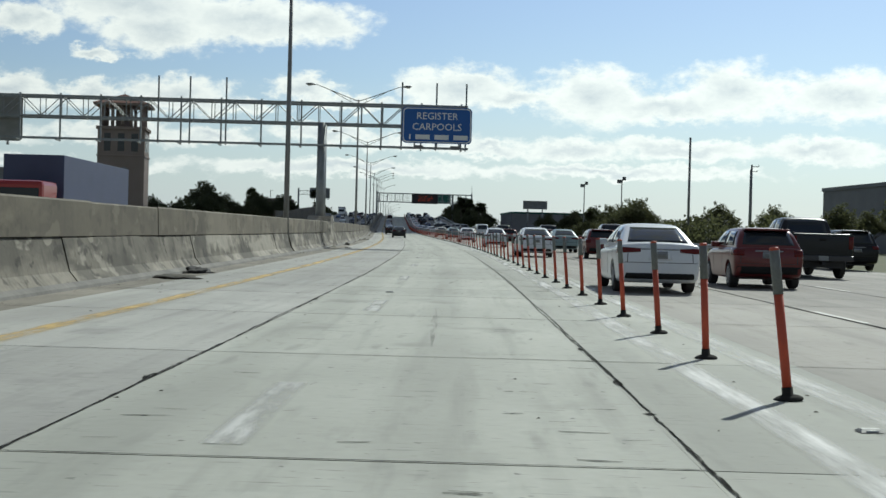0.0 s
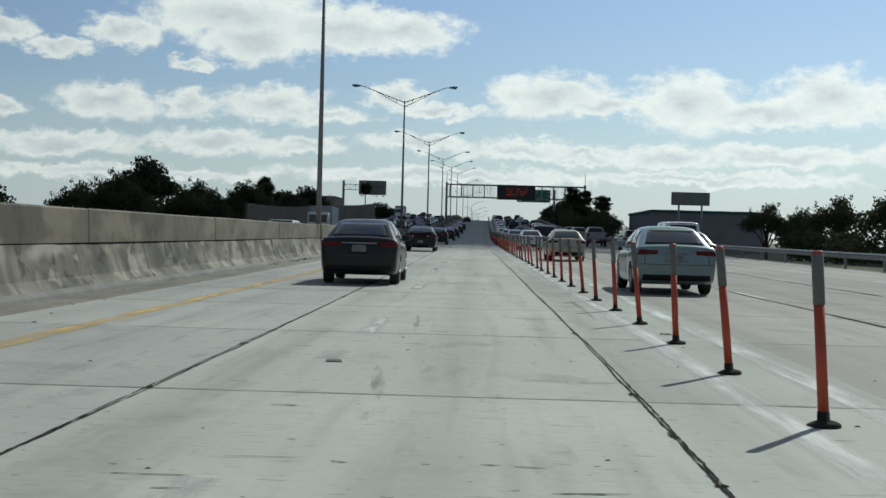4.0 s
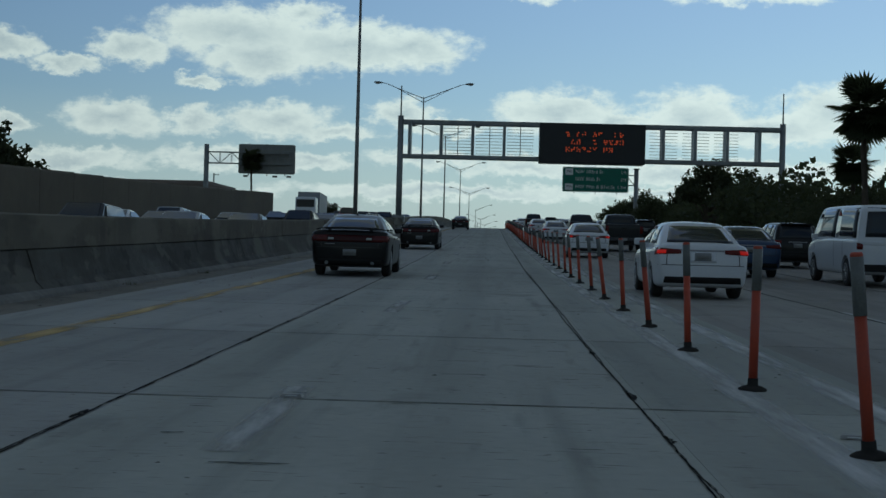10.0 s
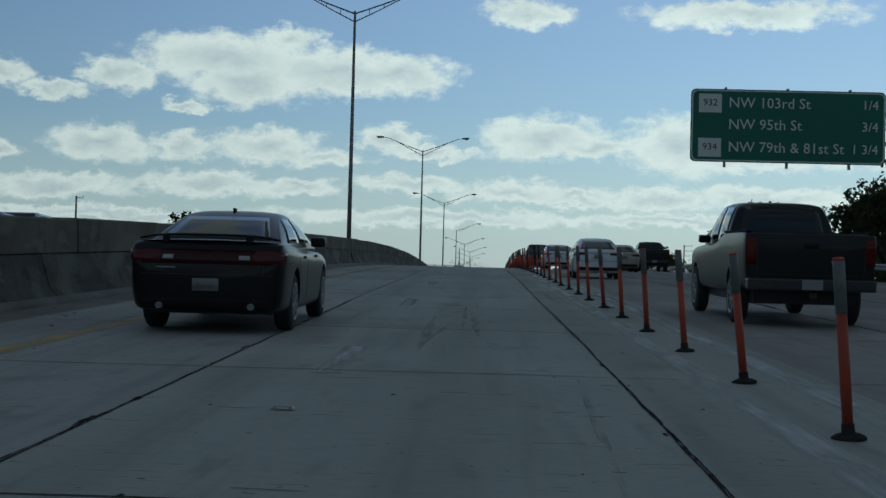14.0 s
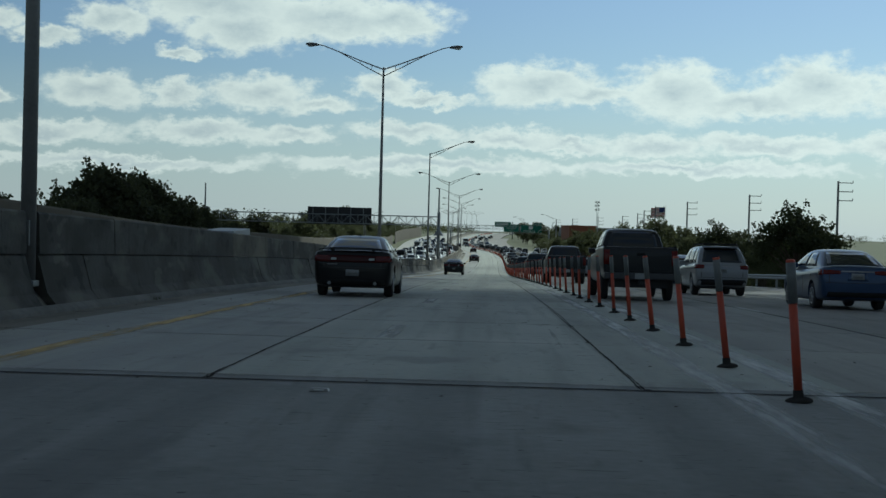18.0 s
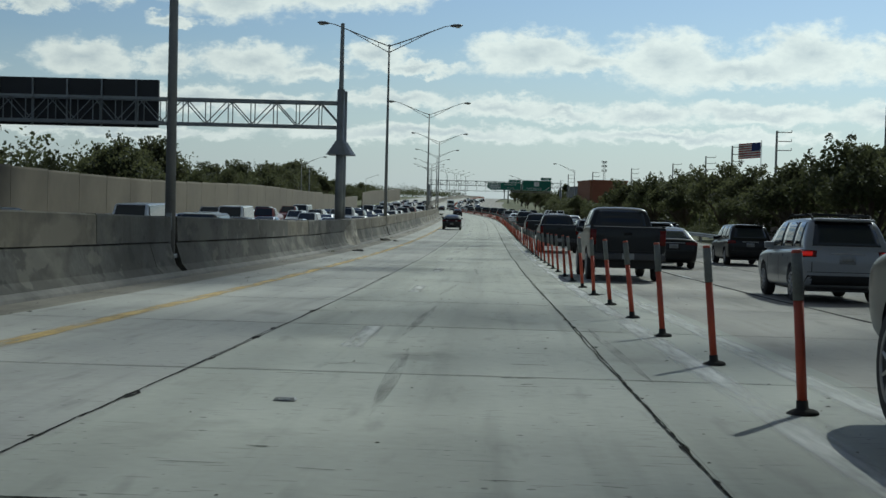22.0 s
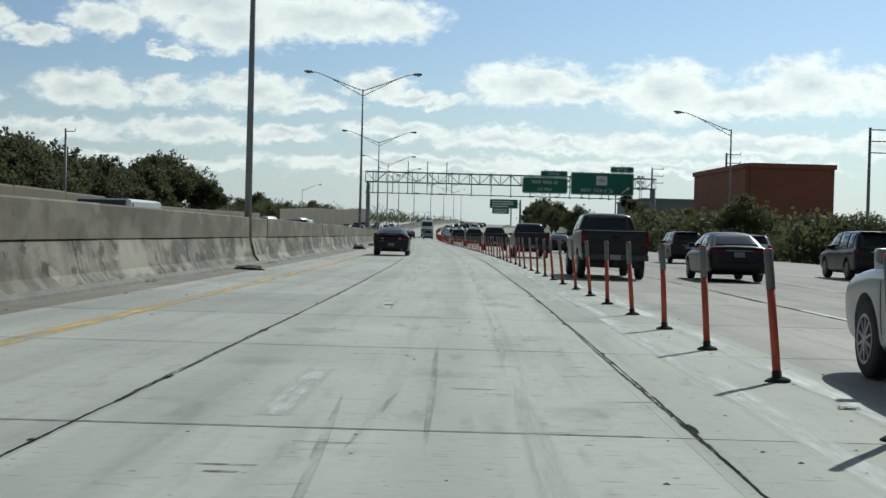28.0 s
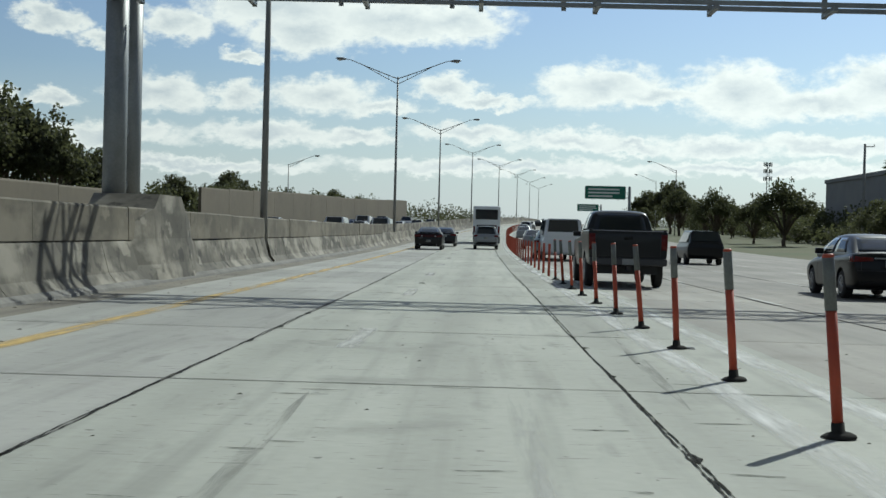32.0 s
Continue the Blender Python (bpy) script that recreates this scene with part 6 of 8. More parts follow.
# tail station and offset from the lane's middle
QUEUE_A = [("white_sedan", 28.4, -0.02), ("white_sedan", 67.4, 0.2), ("white_sedan", 103.8, 0.28), ("white_sedan", 138.8, -0.12), ("teal_sedan", 171, 0), ("beige_sedan", 205, 0), ("white_sedan", 240.0, -0.15),
           ("white_sedan", 271.9, -0.3), ("white_sedan_b", 303.1, -0.27), ("white_sedan_b", 332.9, -0.38), ("white_sedan_b", 364.6, -0.1), ("white_sedan_b", 395.9, 0.05), ("white_sedan_b", 428.0, 0.22), ("white_sedan_b", 459.4, 0.22),
           ("dark_pickup", 492.7, 0.75), ("white_sedan", 521, 0), ("white_sedan_b", 551.5, 0.25), ("white_sedan_b", 583.7, 0.25), ("dark_pickup", 576.3, 0.1), ("dark_pickup", 607.0, -0.2), ("dark_pickup", 640.5, -0.2), ("dark_pickup", 673.5, -0.2), ("dark_pickup", 705.5, -0.4),
           ("dark_pickup", 737.3, -0.6), ("dark_pickup", 768.5, -0.5), ("dark_pickup", 802.0, -0.45), ("dark_pickup", 835.5, -0.2), ("dark_pickup", 873.5, 0.0), ("white_sedan", 911.7, 0), ("silver_suv", 947.8, 0.15), ("dark_pickup", 978.5, 0.2),
           ("dark_pickup", 1014.5, 0.2), ("dark_pickup", 1050.8, 0.1), ("dark_pickup", 1084.0, -0.1), ("dark_pickup", 1118.0, -0.45), ("teal_sedan", 1154.0, -0.4)]
QUEUE_B = [("red_hatch", 32.8, -0.1), ("red_hatch", 67.2, 0.08), ("red_hatch", 101.9, 0.6), ("red_hatch", 133.2, 0.3), ("teal_sedan", 86.0, 0.2), ("beige_sedan", 190, 0), ("dark_suv", 258, 0),
           ("dark_pickup", 290, -0.3), ("blue_sedan", 378, 0), ("dark_pickup", 410, -0.5), ("dark_pickup", 440, -0.6), ("blue_sedan", 474, 0), ("dark_suv", 510, 0), ("beige_sedan", 545, 0), ("blue_sedan", 582.5, 1.2), ("blue_sedan", 611.5, 1.2), ("blue_sedan", 637.5, 1.3), ("silver_suv", 650, 0.2), ("blue_sedan", 661.7, 0.6),
           ("silver_suv", 680.6, 0.1), ("silver_suv", 707.2, 0.06), ("silver_suv", 735.0, 0.1), ("silver_suv_b", 759.8, -0.57), ("black_sedan", 781.6, -0.9), ("silver_suv_b", 789.6, -0.45), ("black_sedan", 808.6, -0.97), ("silver_suv", 818.9, -1.1), ("black_sedan", 838.0, -0.55), ("silver_suv", 849.0, -1.6), ("black_sedan", 870.0, 0.38), ("black_sedan", 895, 0.8),
           ("black_sedan", 925, 0.3), ("beige_sedan", 952, 0), ("black_sedan", 978.9, 0.5), ("black_sedan", 1010.4, 0.82), ("black_sedan", 1042.3, 1.17), ("black_sedan", 1090.2, 2.4), ("black_sedan", 1114.5, 1.6)]
QUEUE_C = [("dark_pickup", 42.7, 0.45), ("dark_pickup", 92.8, 1.0), ("dark_pickup", 129.0, 0.4), ("dark_pickup", 162.0, -1.2), ("white_van", 215, 0), ("silver_suv", 253.9, 2.0), ("silver_pickup", 276.2, 1.0), ("silver_pickup", 301.3, 1.2), ("white_van", 322.8, -1.35), ("white_van", 344.2, -1.5), ("white_van", 373.0, -0.9), ("black_suv", 388.6, 0.2), ("black_suv", 417.4, 0.7),
           ("black_suv", 446.6, 1.3), ("blue_sedan", 470, 0), ("white_sedan", 520, 0), ("dark_pickup", 560, 0), ("white_sedan", 620, 0), ("dark_suv", 680, 0), ("white_sedan", 715, 0), ("black_suv", 735.0, -0.4), ("black_suv", 760.5, -1.0), ("black_suv", 788.3, -0.4), ("black_suv", 813.3, -0.4), ("teal_sedan", 850, 0),
           ("white_sedan", 900, 0), ("beige_sedan", 940, 0), ("dark_suv", 1009.2, 1.0), ("dark_suv", 1044.1, 1.4), ("black_suv", 1068.5, 0.6), ("dark_suv", 1100, 0.4)]
for lane, queue in (("A", QUEUE_A), ("B", QUEUE_B), ("C", QUEUE_C)):
    for key, s, off in queue:
        park(key, lane, s, off)
for key, s, off in (("black_suv", 55.0, 1.9), ("silver_pickup", 322.0, -1.9), ("silver_pickup", 172.0, 1.8), ("dark_suv", 984.4, -0.6), ("white_suv", 1022.0, 4.2), ("white_suv", 1042.0, 3.6), ("black_suv", 640, 0)):
    park(key, "D", s, off)
for key, lane, s in (("dark_sedan", "M", 172.0), ("charger", "L", 222.4), ("charger", "L", 259.7), ("charger", "L", 296.7), ("charger", "L", 332.6), ("charger", "L", 371.3), ("charger", "L", 403.6), ("charger", "L", 488.2), ("charger", "L", 637.0), ("charger", "L", 733.0),
                     ("charger", "L", 867.0), ("charger", "L", 1010.5), ("charger", "L", 1174.0), ("dark_sedan", "M", 1189.0)):
    park(key, lane, s)
park("silver_suv", "E", 1181.0, 0.3)
# a tall coach far ahead in the express lane
def coach():
    root = new("coach")
    part("body", box(B(), -1.22, 1.22, 0, 11.5, 0.45, 3.4, 0.12), PAINT["white"], root)
    part("rear_window", box(B(), -1.0, 1.0, -0.02, 0.03, 2.2, 3.1, 0.01), M_GLASS, root, "dark rear window")
    part("engine_grille", box(B(), -0.9, 0.9, -0.02, 0.03, 0.9, 1.7, 0.01), M_BUMP, root)
    part("bumper", box(B(), -1.2, 1.2, -0.06, 0.1, 0.4, 0.7, 0.03), M_BUMP, root)
    for sx in (-1, 1):
        part("tail_light", box(B(), sx * 1.1 - 0.08, sx * 1.1 + 0.08, -0.02, 0.03, 0.9, 1.6, 0.01), M_TAIL, root, "red tail light")
        part("side_window", box(B(), sx * 1.225 - 0.01, sx * 1.225 + 0.01, 0.8, 10.8, 1.9, 2.9), M_GLASS, root, "dark tinted side glass")
        for y in (2.6, 8.8):
            wheel(root, sx * 1.08, y, 0.5, 0.28, sx)
    return tagged(root, "tall white coach with a dark rear window", "bus")


co = coach()
co.matrix_basis = facing(1206.0, -0.8, 0.006)


# ---- oncoming traffic, standing nose to tail behind the median ----
def far_car(kind, paint, label):
    K = KINDS[kind]
    root = new({"pickup": "pickup_truck", "van": "van", "suv": "suv"}.get(kind, "sedan"))
    W, (y0, y1, y2, y3, zb, zr, wb, wt) = K["W"], K["cab"]

    def sec(st):
        y, z, w = st
        return [(wb, zb - 0.05), (w, z - 0.05), (w * 0.85, z)]
    bm = ring_loft(B(), [(a, b, (c + d) / 2, e) for a, b, c, d, e, f in K["st"]], lower_section)
    ring_loft(bm, [(y0, zb, wb * 0.95), (y1, zr - 0.02, wt), (y2, zr, wt), (y3, zb, wb * 0.95)], sec)
    part("body", bm, PAINT[paint], root)
    bm = slab_panel([(-wb * 0.8, y3 - 0.1, zb + 0.06), (wb * 0.8, y3 - 0.1, zb + 0.06), (wt * 0.85, y2 + 0.1, zr - 0.08), (-wt * 0.85, y2 + 0.1, zr - 0.08)], (0, zr - zb, y3 - y2), 0.05)
    for pane in [slab_panel([(sx * (wb + 0.02), y0 + 0.5, zb + 0.04), (sx * (wb + 0.02), y3 - 0.5, zb + 0.04), (sx * (wt + 0.02), y2 - 0.1, zr - 0.1), (sx * (wt + 0.02), y1 + 0.1, zr - 0.1)], (sx, 0, 0.4), 0.02) for sx in (-1, 1)] + [
            slab_panel([(wb * 0.8, y0 + 0.1, zb + 0.08), (-wb * 0.8, y0 + 0.1, zb + 0.08), (-wt * 0.85, y1 - 0.1, zr - 0.08), (wt * 0.85, y1 - 0.1, zr - 0.08)], (0, -(zr - zb), y1 - y0), 0.05)]:
        me = bpy.data.meshes.new("pane")
        pane.to_mesh(me); pane.free(); bm.from_mesh(me); bpy.data.meshes.remove(me)
    part("glass", bm, M_GLASS, root, "dark windows all round")
    bm = B()
    for y in K["ax"]:
        for sx in (-1, 1):
            bar(bm, (sx * (W - 0.22), y, K["r"]), (sx * (W - 0.01), y, K["r"]), K["r"], n=12)
    part("wheel_set", bm, M_TYRE, root, "black tyres")
    return tagged(root, label, {"pickup": "pickup truck", "suv": "suv", "van": "van"}.get(kind, "car"), group="oncoming traffic queue")


FAR = [far_car(k, p, l) for k, p, l in (("sedan", "white", "white sedan queuing in the oncoming lanes"), ("sedan", "silver", "silver sedan queuing in the oncoming lanes"), ("suv", "black", "black suv queuing in the oncoming lanes"),
                                        ("suv", "white", "white suv queuing in the oncoming lanes"), ("sedan", "dark_grey", "dark grey sedan queuing in the oncoming lanes"), ("van", "white", "white van queuing in the oncoming lanes"),
                                        ("pickup", "dark_red", "dark red pickup queuing in the oncoming lanes"), ("sedan", "blue", "dark blue sedan queuing in the oncoming lanes"), ("pickup", "silver", "silver pickup queuing in the oncoming lanes"))]
fresh = set(range(len(FAR)))
for lane in ("O1", "O2", "O3", "O4"):
    s = 190 + rng.uniform(0, 30)
    while s < 1300:
        k = rng.choice((0, 1, 2, 3, 4, 7, 8, 0, 3, 2, 6, 5))
        m = facing(s, LANES[lane] + rng.uniform(-0.2, 0.2), -0.054, 180)
        if lane in ("O1", "O2") and 338 < s < 470:
            k = (0, 4, 2, 1)[k % 4]
        if (lane in ("O1", "O2") and 342 < s < 376) or (lane in ("O3", "O4") and 1095 < s < 1132):
            pass                                   # a gap in the queue, or room for the tankers
        elif k in fresh:
            FAR[k].matrix_basis = m; fresh.discard(k)
        else:
            copy_thing(FAR[k], m)
        s += rng.uniform(10, 18) if lane in ("O1", "O2") and 300 < s < 500 else (rng.uniform(10, 19) if 800 < s < 1110 else (rng.uniform(16, 30) if 690 < s < 1300 else rng.uniform(50, 90)))


for lane, u in (("A", 3.0), ("B", 6.4), ("C", 9.9)):
    s = 1150.0 + rng.uniform(0, 20)
    while s < 1420:
        copy_thing(FAR[rng.choice((0, 1, 2, 3, 4, 5, 7, 8))], facing(s, u, 0.006))["group"] = "queue of general traffic"
        s += rng.uniform(26, 52)


# box trucks and tankers that rise above the median wall
def box_truck(length, h, body_m, cab_paint, label, round_tank=False):
    root = new("truck")
    if round_tank:
        part("tank", tube(B(), [(0, 0.0, 1.95), (0, 0.3, 1.95), (0, length - 0.3, 1.95), (0, length, 1.95)], [0.85, 1.12, 1.12, 0.85], 20), body_m, root, "polished steel tank", smooth_it=True)
    else:
        part("cargo_box", box(B(), -1.25, 1.25, 0, length, 1.05, h, 0.03), body_m, root, "plain box body")
    part("cab", box(B(), -1.15, 1.15, length + 0.5, length + 2.7, 0.6, 2.75, 0.18), PAINT[cab_paint], root)
    part("windscreen", box(B(), -1.0, 1.0, length + 2.66, length + 2.72, 1.6, 2.45, 0.02), M_GLASS, root, "dark windscreen")
    part("chassis", box(B(), -0.5, 0.5, 0, length + 2.4, 0.6, 0.95), M_BLACK, root)
    for y in (1.0, 2.3, length + 1.8):
        for sx in (-1, 1):
            wheel(root, sx * 1.05, y, 0.5, 0.28, sx)
    return tagged(root, label, "truck", group="oncoming trucks")


M_TANK = mat("tank_steel", (0.5, 0.5, 0.5), (0.42, 0.42, 0.42), rough=0.3, metal=0.8)
M_CARGO = mat("cargo_blue", (0.05, 0.06, 0.12), (0.04, 0.05, 0.10), rough=0.5)
M_CARGO2 = mat("cargo_grey", (0.34, 0.35, 0.36), (0.28, 0.29, 0.30), rough=0.5)
for (ln, h, m, cp, lb, rt), spots in (((12.0, 3.9, M_CARGO, "red", "articulated truck with a red cab and dark blue box", False), ((68, "O3"),)),
                                      ((7.0, 3.5, M_CARGO2, "white", "grey box truck in the oncoming lanes", False), ((300, "O3"), (500, "O4"), (645, "O4"), (715, "O4"))),
                                      ((10.0, 3.3, M_TANK, "white", "tanker truck with a polished steel tank", True), ((1125.5, "O3"), (1117, "O4")))):
    t0 = box_truck(ln, h, m, cp, lb, rt)
    for i, (s, lane) in enumerate(spots):
        mm = facing(s, LANES[lane] + 0.1, -0.054, 180)
        if i == 0:
            t0.matrix_basis = mm
        else:
            copy_thing(t0, mm)

# ---- trees ----
def leaf_cloud(out, centre, radii, n, size, r, droop=0.0):
    """Many small folded leaf sprays scattered through an uneven ellipsoid; their corners are added to a list."""
    g = np.random.default_rng(r.randrange(1 << 30))
    q = g.normal(size=(n, 3))
    q /= np.linalg.norm(q, axis=1)[:, None]
    lump = 0.92 + 0.16 * np.sin(q[:, 0] * 5 + centre[0]) * np.sin(q[:, 1] * 4.3 + centre[1]) + 0.12 * np.sin(q[:, 2] * 6 + centre[2] + q[:, 0] * 3)
    q *= (g.uniform(0.08, 1, n) ** 0.5 * lump)[:, None]
    p = q * np.array(radii) + np.array(centre)
    a, b = g.uniform(0, 2 * math.pi, n), g.uniform(-0.9, 0.9, n)
    d1 = np.stack([np.cos(a) * np.cos(b), np.sin(a) * np.cos(b), np.sin(b) - droop], 1) * (size * g.uniform(0.6, 1.3, n))[:, None]
    d2 = np.cross(d1, g.uniform(-1, 1, (n, 3)))
    d2 *= (size * g.uniform(0.3, 0.55, n) / np.maximum(1e-6, np.linalg.norm(d2, axis=1)))[:, None]
    out.append(np.stack([p, p + d1 * 0.5 + d2, p + d1, p + d1 * 0.5 - d2 + np.array([0, 0, size * 0.15])], 1).reshape(-1, 3))


def leaf_mesh(name, clouds, m):
    """One mesh of all the leaf sprays, two triangles each."""
    v = np.concatenate(clouds)
    i = np.arange(0, len(v), 4)
    f = np.stack([i, i + 1, i + 2, i, i + 2, i + 3], 1).reshape(-1, 3)
    me = bpy.data.meshes.new(name)
    me.vertices.add(len(v)); me.loops.add(f.size); me.polygons.add(len(f))
    me.vertices.foreach_set("co", v.astype(np.float32).ravel())
    me.loops.foreach_set("vertex_index", f.astype(np.int32).ravel())
    me.polygons.foreach_set("loop_start", np.arange(0, f.size, 3, dtype=np.int32))
    me.update(calc_edges=True)
    me.materials.append(m)
    return me


def tree(seed, h, spread, leaf, blobs, per, label, trunk_h=0.14):
    r = random.Random(seed)
    root = new("tree")
    bm = B()
    th = h * trunk_h
    tube(bm, [(0, 0, -0.5), (0.1, 0, th * 0.5), (0.0, 0.1, th), (0.1, 0.1, h * 0.62)], [0.035 * h, 0.028 * h, 0.022 * h, 0.010 * h], 8)
    centres = []
    for i in range(blobs):
        a = i * 2.4 + r.uniform(-0.5, 0.5)
        q = math.sqrt((i + 0.5) / blobs)
        rad = spread * 0.72 * q
        z = th + (h - th) * (0.30 + 0.55 * (1 - q * 0.75) * r.uniform(0.75, 1.1))
        c = (math.cos(a) * rad, math.sin(a) * rad, z)
        centres.append(c)
        tube(bm, [(0, 0, th * 0.9), (c[0] * 0.4, c[1] * 0.4, th + (c[2] - th) * 0.55), c], [0.014 * h, 0.010 * h, 0.004 * h], 5)
    part("trunk", bm, M_BARK, root, smooth_it=True)
    clouds = []
    for c in centres:
        s_ = spread * r.uniform(0.26, 0.42)
        leaf_cloud(clouds, c, (s_, s_, s_ * 0.72), int(per * 1.35), h * 0.034, r)
        for _ in range(2):       # loose sprigs that break the outline
            a = r.uniform(0, 6.28)
            leaf_cloud(clouds, (c[0] + math.cos(a) * s_ * 0.9, c[1] + math.sin(a) * s_ * 0.9, c[2] + s_ * r.uniform(0.1, 0.75)), (s_ * 0.20, s_ * 0.20, s_ * 0.26), 26, h * 0.028, r)
    crown = new("crown", leaf_mesh("crown", clouds, leaf))
    crown.parent, crown["label"] = root, "dense dark green foliage"
    return tagged(root, label, "tree")


def palm(seed, h, label):
    r = random.Random(seed)
    root = new("palm_tree")
    part("trunk", tube(B(), [(0, 0, -0.5), (0.1, 0, h * 0.4), (0.0, 0.1, h * 0.75), (0, 0, h)], [0.24, 0.17, 0.16, 0.2], 9), M_BARK, root, smooth_it=True)
    bm = B()
    for i in range(110):
        a = r.uniform(0, 2 * math.pi)
        up = r.uniform(-1.15, 1.15)
        L = r.uniform(1.3, 2.3)
        d = Vector((math.cos(a), math.sin(a), 0))
        base = Vector((0, 0, h))
        tip = base + d * L * (0.95 - 0.35 * abs(up)) + Vector((0, 0, up * L * 0.75))
        side_ = Vector((-d.y, d.x, 0))
        stem = base + (tip - base) * 0.45
        for k in range(13):      # folded fan of narrow blades
            b = (k - 6) / 6 * 1.25
            e = stem + ((tip - stem).normalized() * math.cos(b) + side_ * math.sin(b)) * L * 0.55 + Vector((0, 0, -0.25 * abs(b)))
            w = side_ * 0.10
            bm.faces.new([bm.verts.new(stem), bm.verts.new(stem + (e - stem) * 0.55 + w + Vector((0, 0, 0.05))), bm.verts.new(e)])
            bm.faces.new([bm.verts.new(stem), bm.verts.new(e), bm.verts.new(stem + (e - stem) * 0.55 - w)])
        w = side_ * 0.02
        bm.faces.new([bm.verts.new(base - w), bm.verts.new(base + w), bm.verts.new(stem + w), bm.verts.new(stem - w)])
    part("crown", bm, M_LEAF[0], root, "ragged dark fan fronds")
    return tagged(root, label, "palm tree")


TREES = [tree(1, 9.5, 5.2, M_LEAF[0], 17, 260, "broad dark green shade tree beyond the road"), tree(2, 8.0, 4.2, M_LEAF[1], 14, 260, "rounded green tree beside the motorway"),
         tree(3, 11.5, 5.0, M_LEAF[2], 18, 260, "tall dense dark tree behind the wall"), tree(4, 6.0, 4.0, M_LEAF[1], 12, 240, "low bushy green tree on the verge", 0.15),
         tree(5, 13.0, 7.5, M_LEAF[2], 24, 300, "wide spreading dark ficus tree"), tree(6, 3.2, 3.0, M_LEAF[1], 9, 230, "overgrown green shrub on the verge", 0.08)]
PALMS = [palm(7, 7.6, "cabbage palm with a ragged round crown"), palm(8, 9.4, "tall cabbage palm with hanging dead fronds")]
rng = random.Random(21)
placed = set()


def plant(kind, s, u, scale=1.0, h=None):
    src = kind
    p = at(s, u)
    w = min(1.0, max(0.0, (u - 20) / 14 if u > 0 else (-u - 33) / 12))
    z = (p.z - 0.45) * (1 - w) + (base_level(s) - 0.5) * w if h is None else p.z + h
    m = Matrix.Translation((p.x, p.y, z)) @ pose(0, 0, 0, 0, 0, rng.uniform(0, 360)) @ Matrix.Diagonal((scale, scale, scale * rng.uniform(0.92, 1.08), 1))
    if src not in placed:
        placed.add(src); src.matrix_basis = m; o = src
    else:
        o = copy_thing(src, Matrix.Identity(4)); o.matrix_basis = m
    tagged(o, group="roadside trees")


def belt(s0, s1, u0, u1, gap, kinds, lo, hi):
    s = s0
    while s < s1:
        plant(TREES[rng.choice(kinds)], s, rng.uniform(u0, u1), rng.uniform(lo, hi))
        s += gap * rng.uniform(0.6, 1.4)


# left, behind the noise walls
belt(310, 470, -52, -38, 11, (0, 1, 2), 0.75, 1.15)
belt(250, 330, -75, -50, 14, (0, 3), 0.7, 1.0)
belt(475, 640, -70, -46, 26, (1, 3), 0.8, 1.1)
belt(640, 780, -48, -37, 9.5, (0, 1, 2), 0.88, 1.18)
belt(785, 1010, -48, -38, 8.0, (0, 1, 2), 0.66, 0.95)
belt(780, 830, -52, -44, 9.0, (4,), 0.76, 0.86)
belt(1040, 1080, -54, -43, 12, (0, 1), 0.8, 1.0)
belt(1085, 1168, -56, -46, 7, (2, 2, 0), 0.95, 1.1)
belt(1130, 1500, -58, -42, 24, (0, 1, 2), 0.7, 1.05)
for s, u, k in ((756, -45, 1.08), (768, -44, 1.05), (783, -47, 0.9), (1097, -50, 1.02), (1110, -53, 1.0), (1122, -49, 0.92), (1220, -58, 1.25), (1229, -57, 1.42), (1241, -58, 1.12)):
    plant(TREES[4], s, u, k)
for s, u, k in ((440, -48, 1.15), (449, -50, 1.25), (456, -47.5, 1.1), (462, -52, 1.0), (520, -33.5, 0.9), (300, -60, 1.0)):
    plant(PALMS[1], s, u, k)
# right
belt(150, 178, 38, 56, 3.5, (0, 3), 0.6, 0.85)
plant(TREES[1], 190, 29.8, 0.86)
belt(195, 300, 27, 36, 9, (0, 1, 3), 0.6, 0.85)
belt(425, 455, 19, 27, 6.0, (0, 1), 0.6, 0.85)
belt(392, 416, 17.2, 24, 2.6, (3, 5), 0.6, 0.9)
belt(455, 540, 21, 28, 7.0, (0, 1, 2, 3), 0.7, 1.0)
belt(540, 640, 21, 30, 7.0, (0, 1, 3), 0.65, 0.95)
belt(640, 760, 20, 30, 10, (1, 3, 3, 0), 0.6, 0.85)
belt(760, 960, 21, 29, 8.0, (0, 1, 3, 1), 0.75, 1.05)
belt(960, 1130, 24, 31, 8.5, (3, 5, 5, 1), 0.7, 1.0)
belt(945, 1000, 29, 38, 6.0, (0, 1), 0.8, 1.1)
belt(1130, 1330, 30, 42, 13.0, (0, 1, 3, 5), 0.6, 1.0)
belt(1330, 1700, 24, 44, 24.0, (0, 1, 2), 0.7, 1.0)
belt(520, 960, 17.5, 19.5, 16.0, (5,), 0.45, 0.75)
for s, u, k in ((670, 24.0, 0.8), (842, 29.0, 1.0), (1169, 34.0, 0.95), (1225, 41.0, 0.9), (218, 27.5, 0.55)):
    plant(PALMS[rng.choice((0, 1))], s, u, k)
for s, u, k in ((405, 16.9, 0.96), (404, 19.2, 1.02), (400, 22.0, 0.93), (409, 23.5, 0.98), (412, 18.2, 0.7), (398, 18.6, 0.62)):
    plant(PALMS[0], s, u, k)
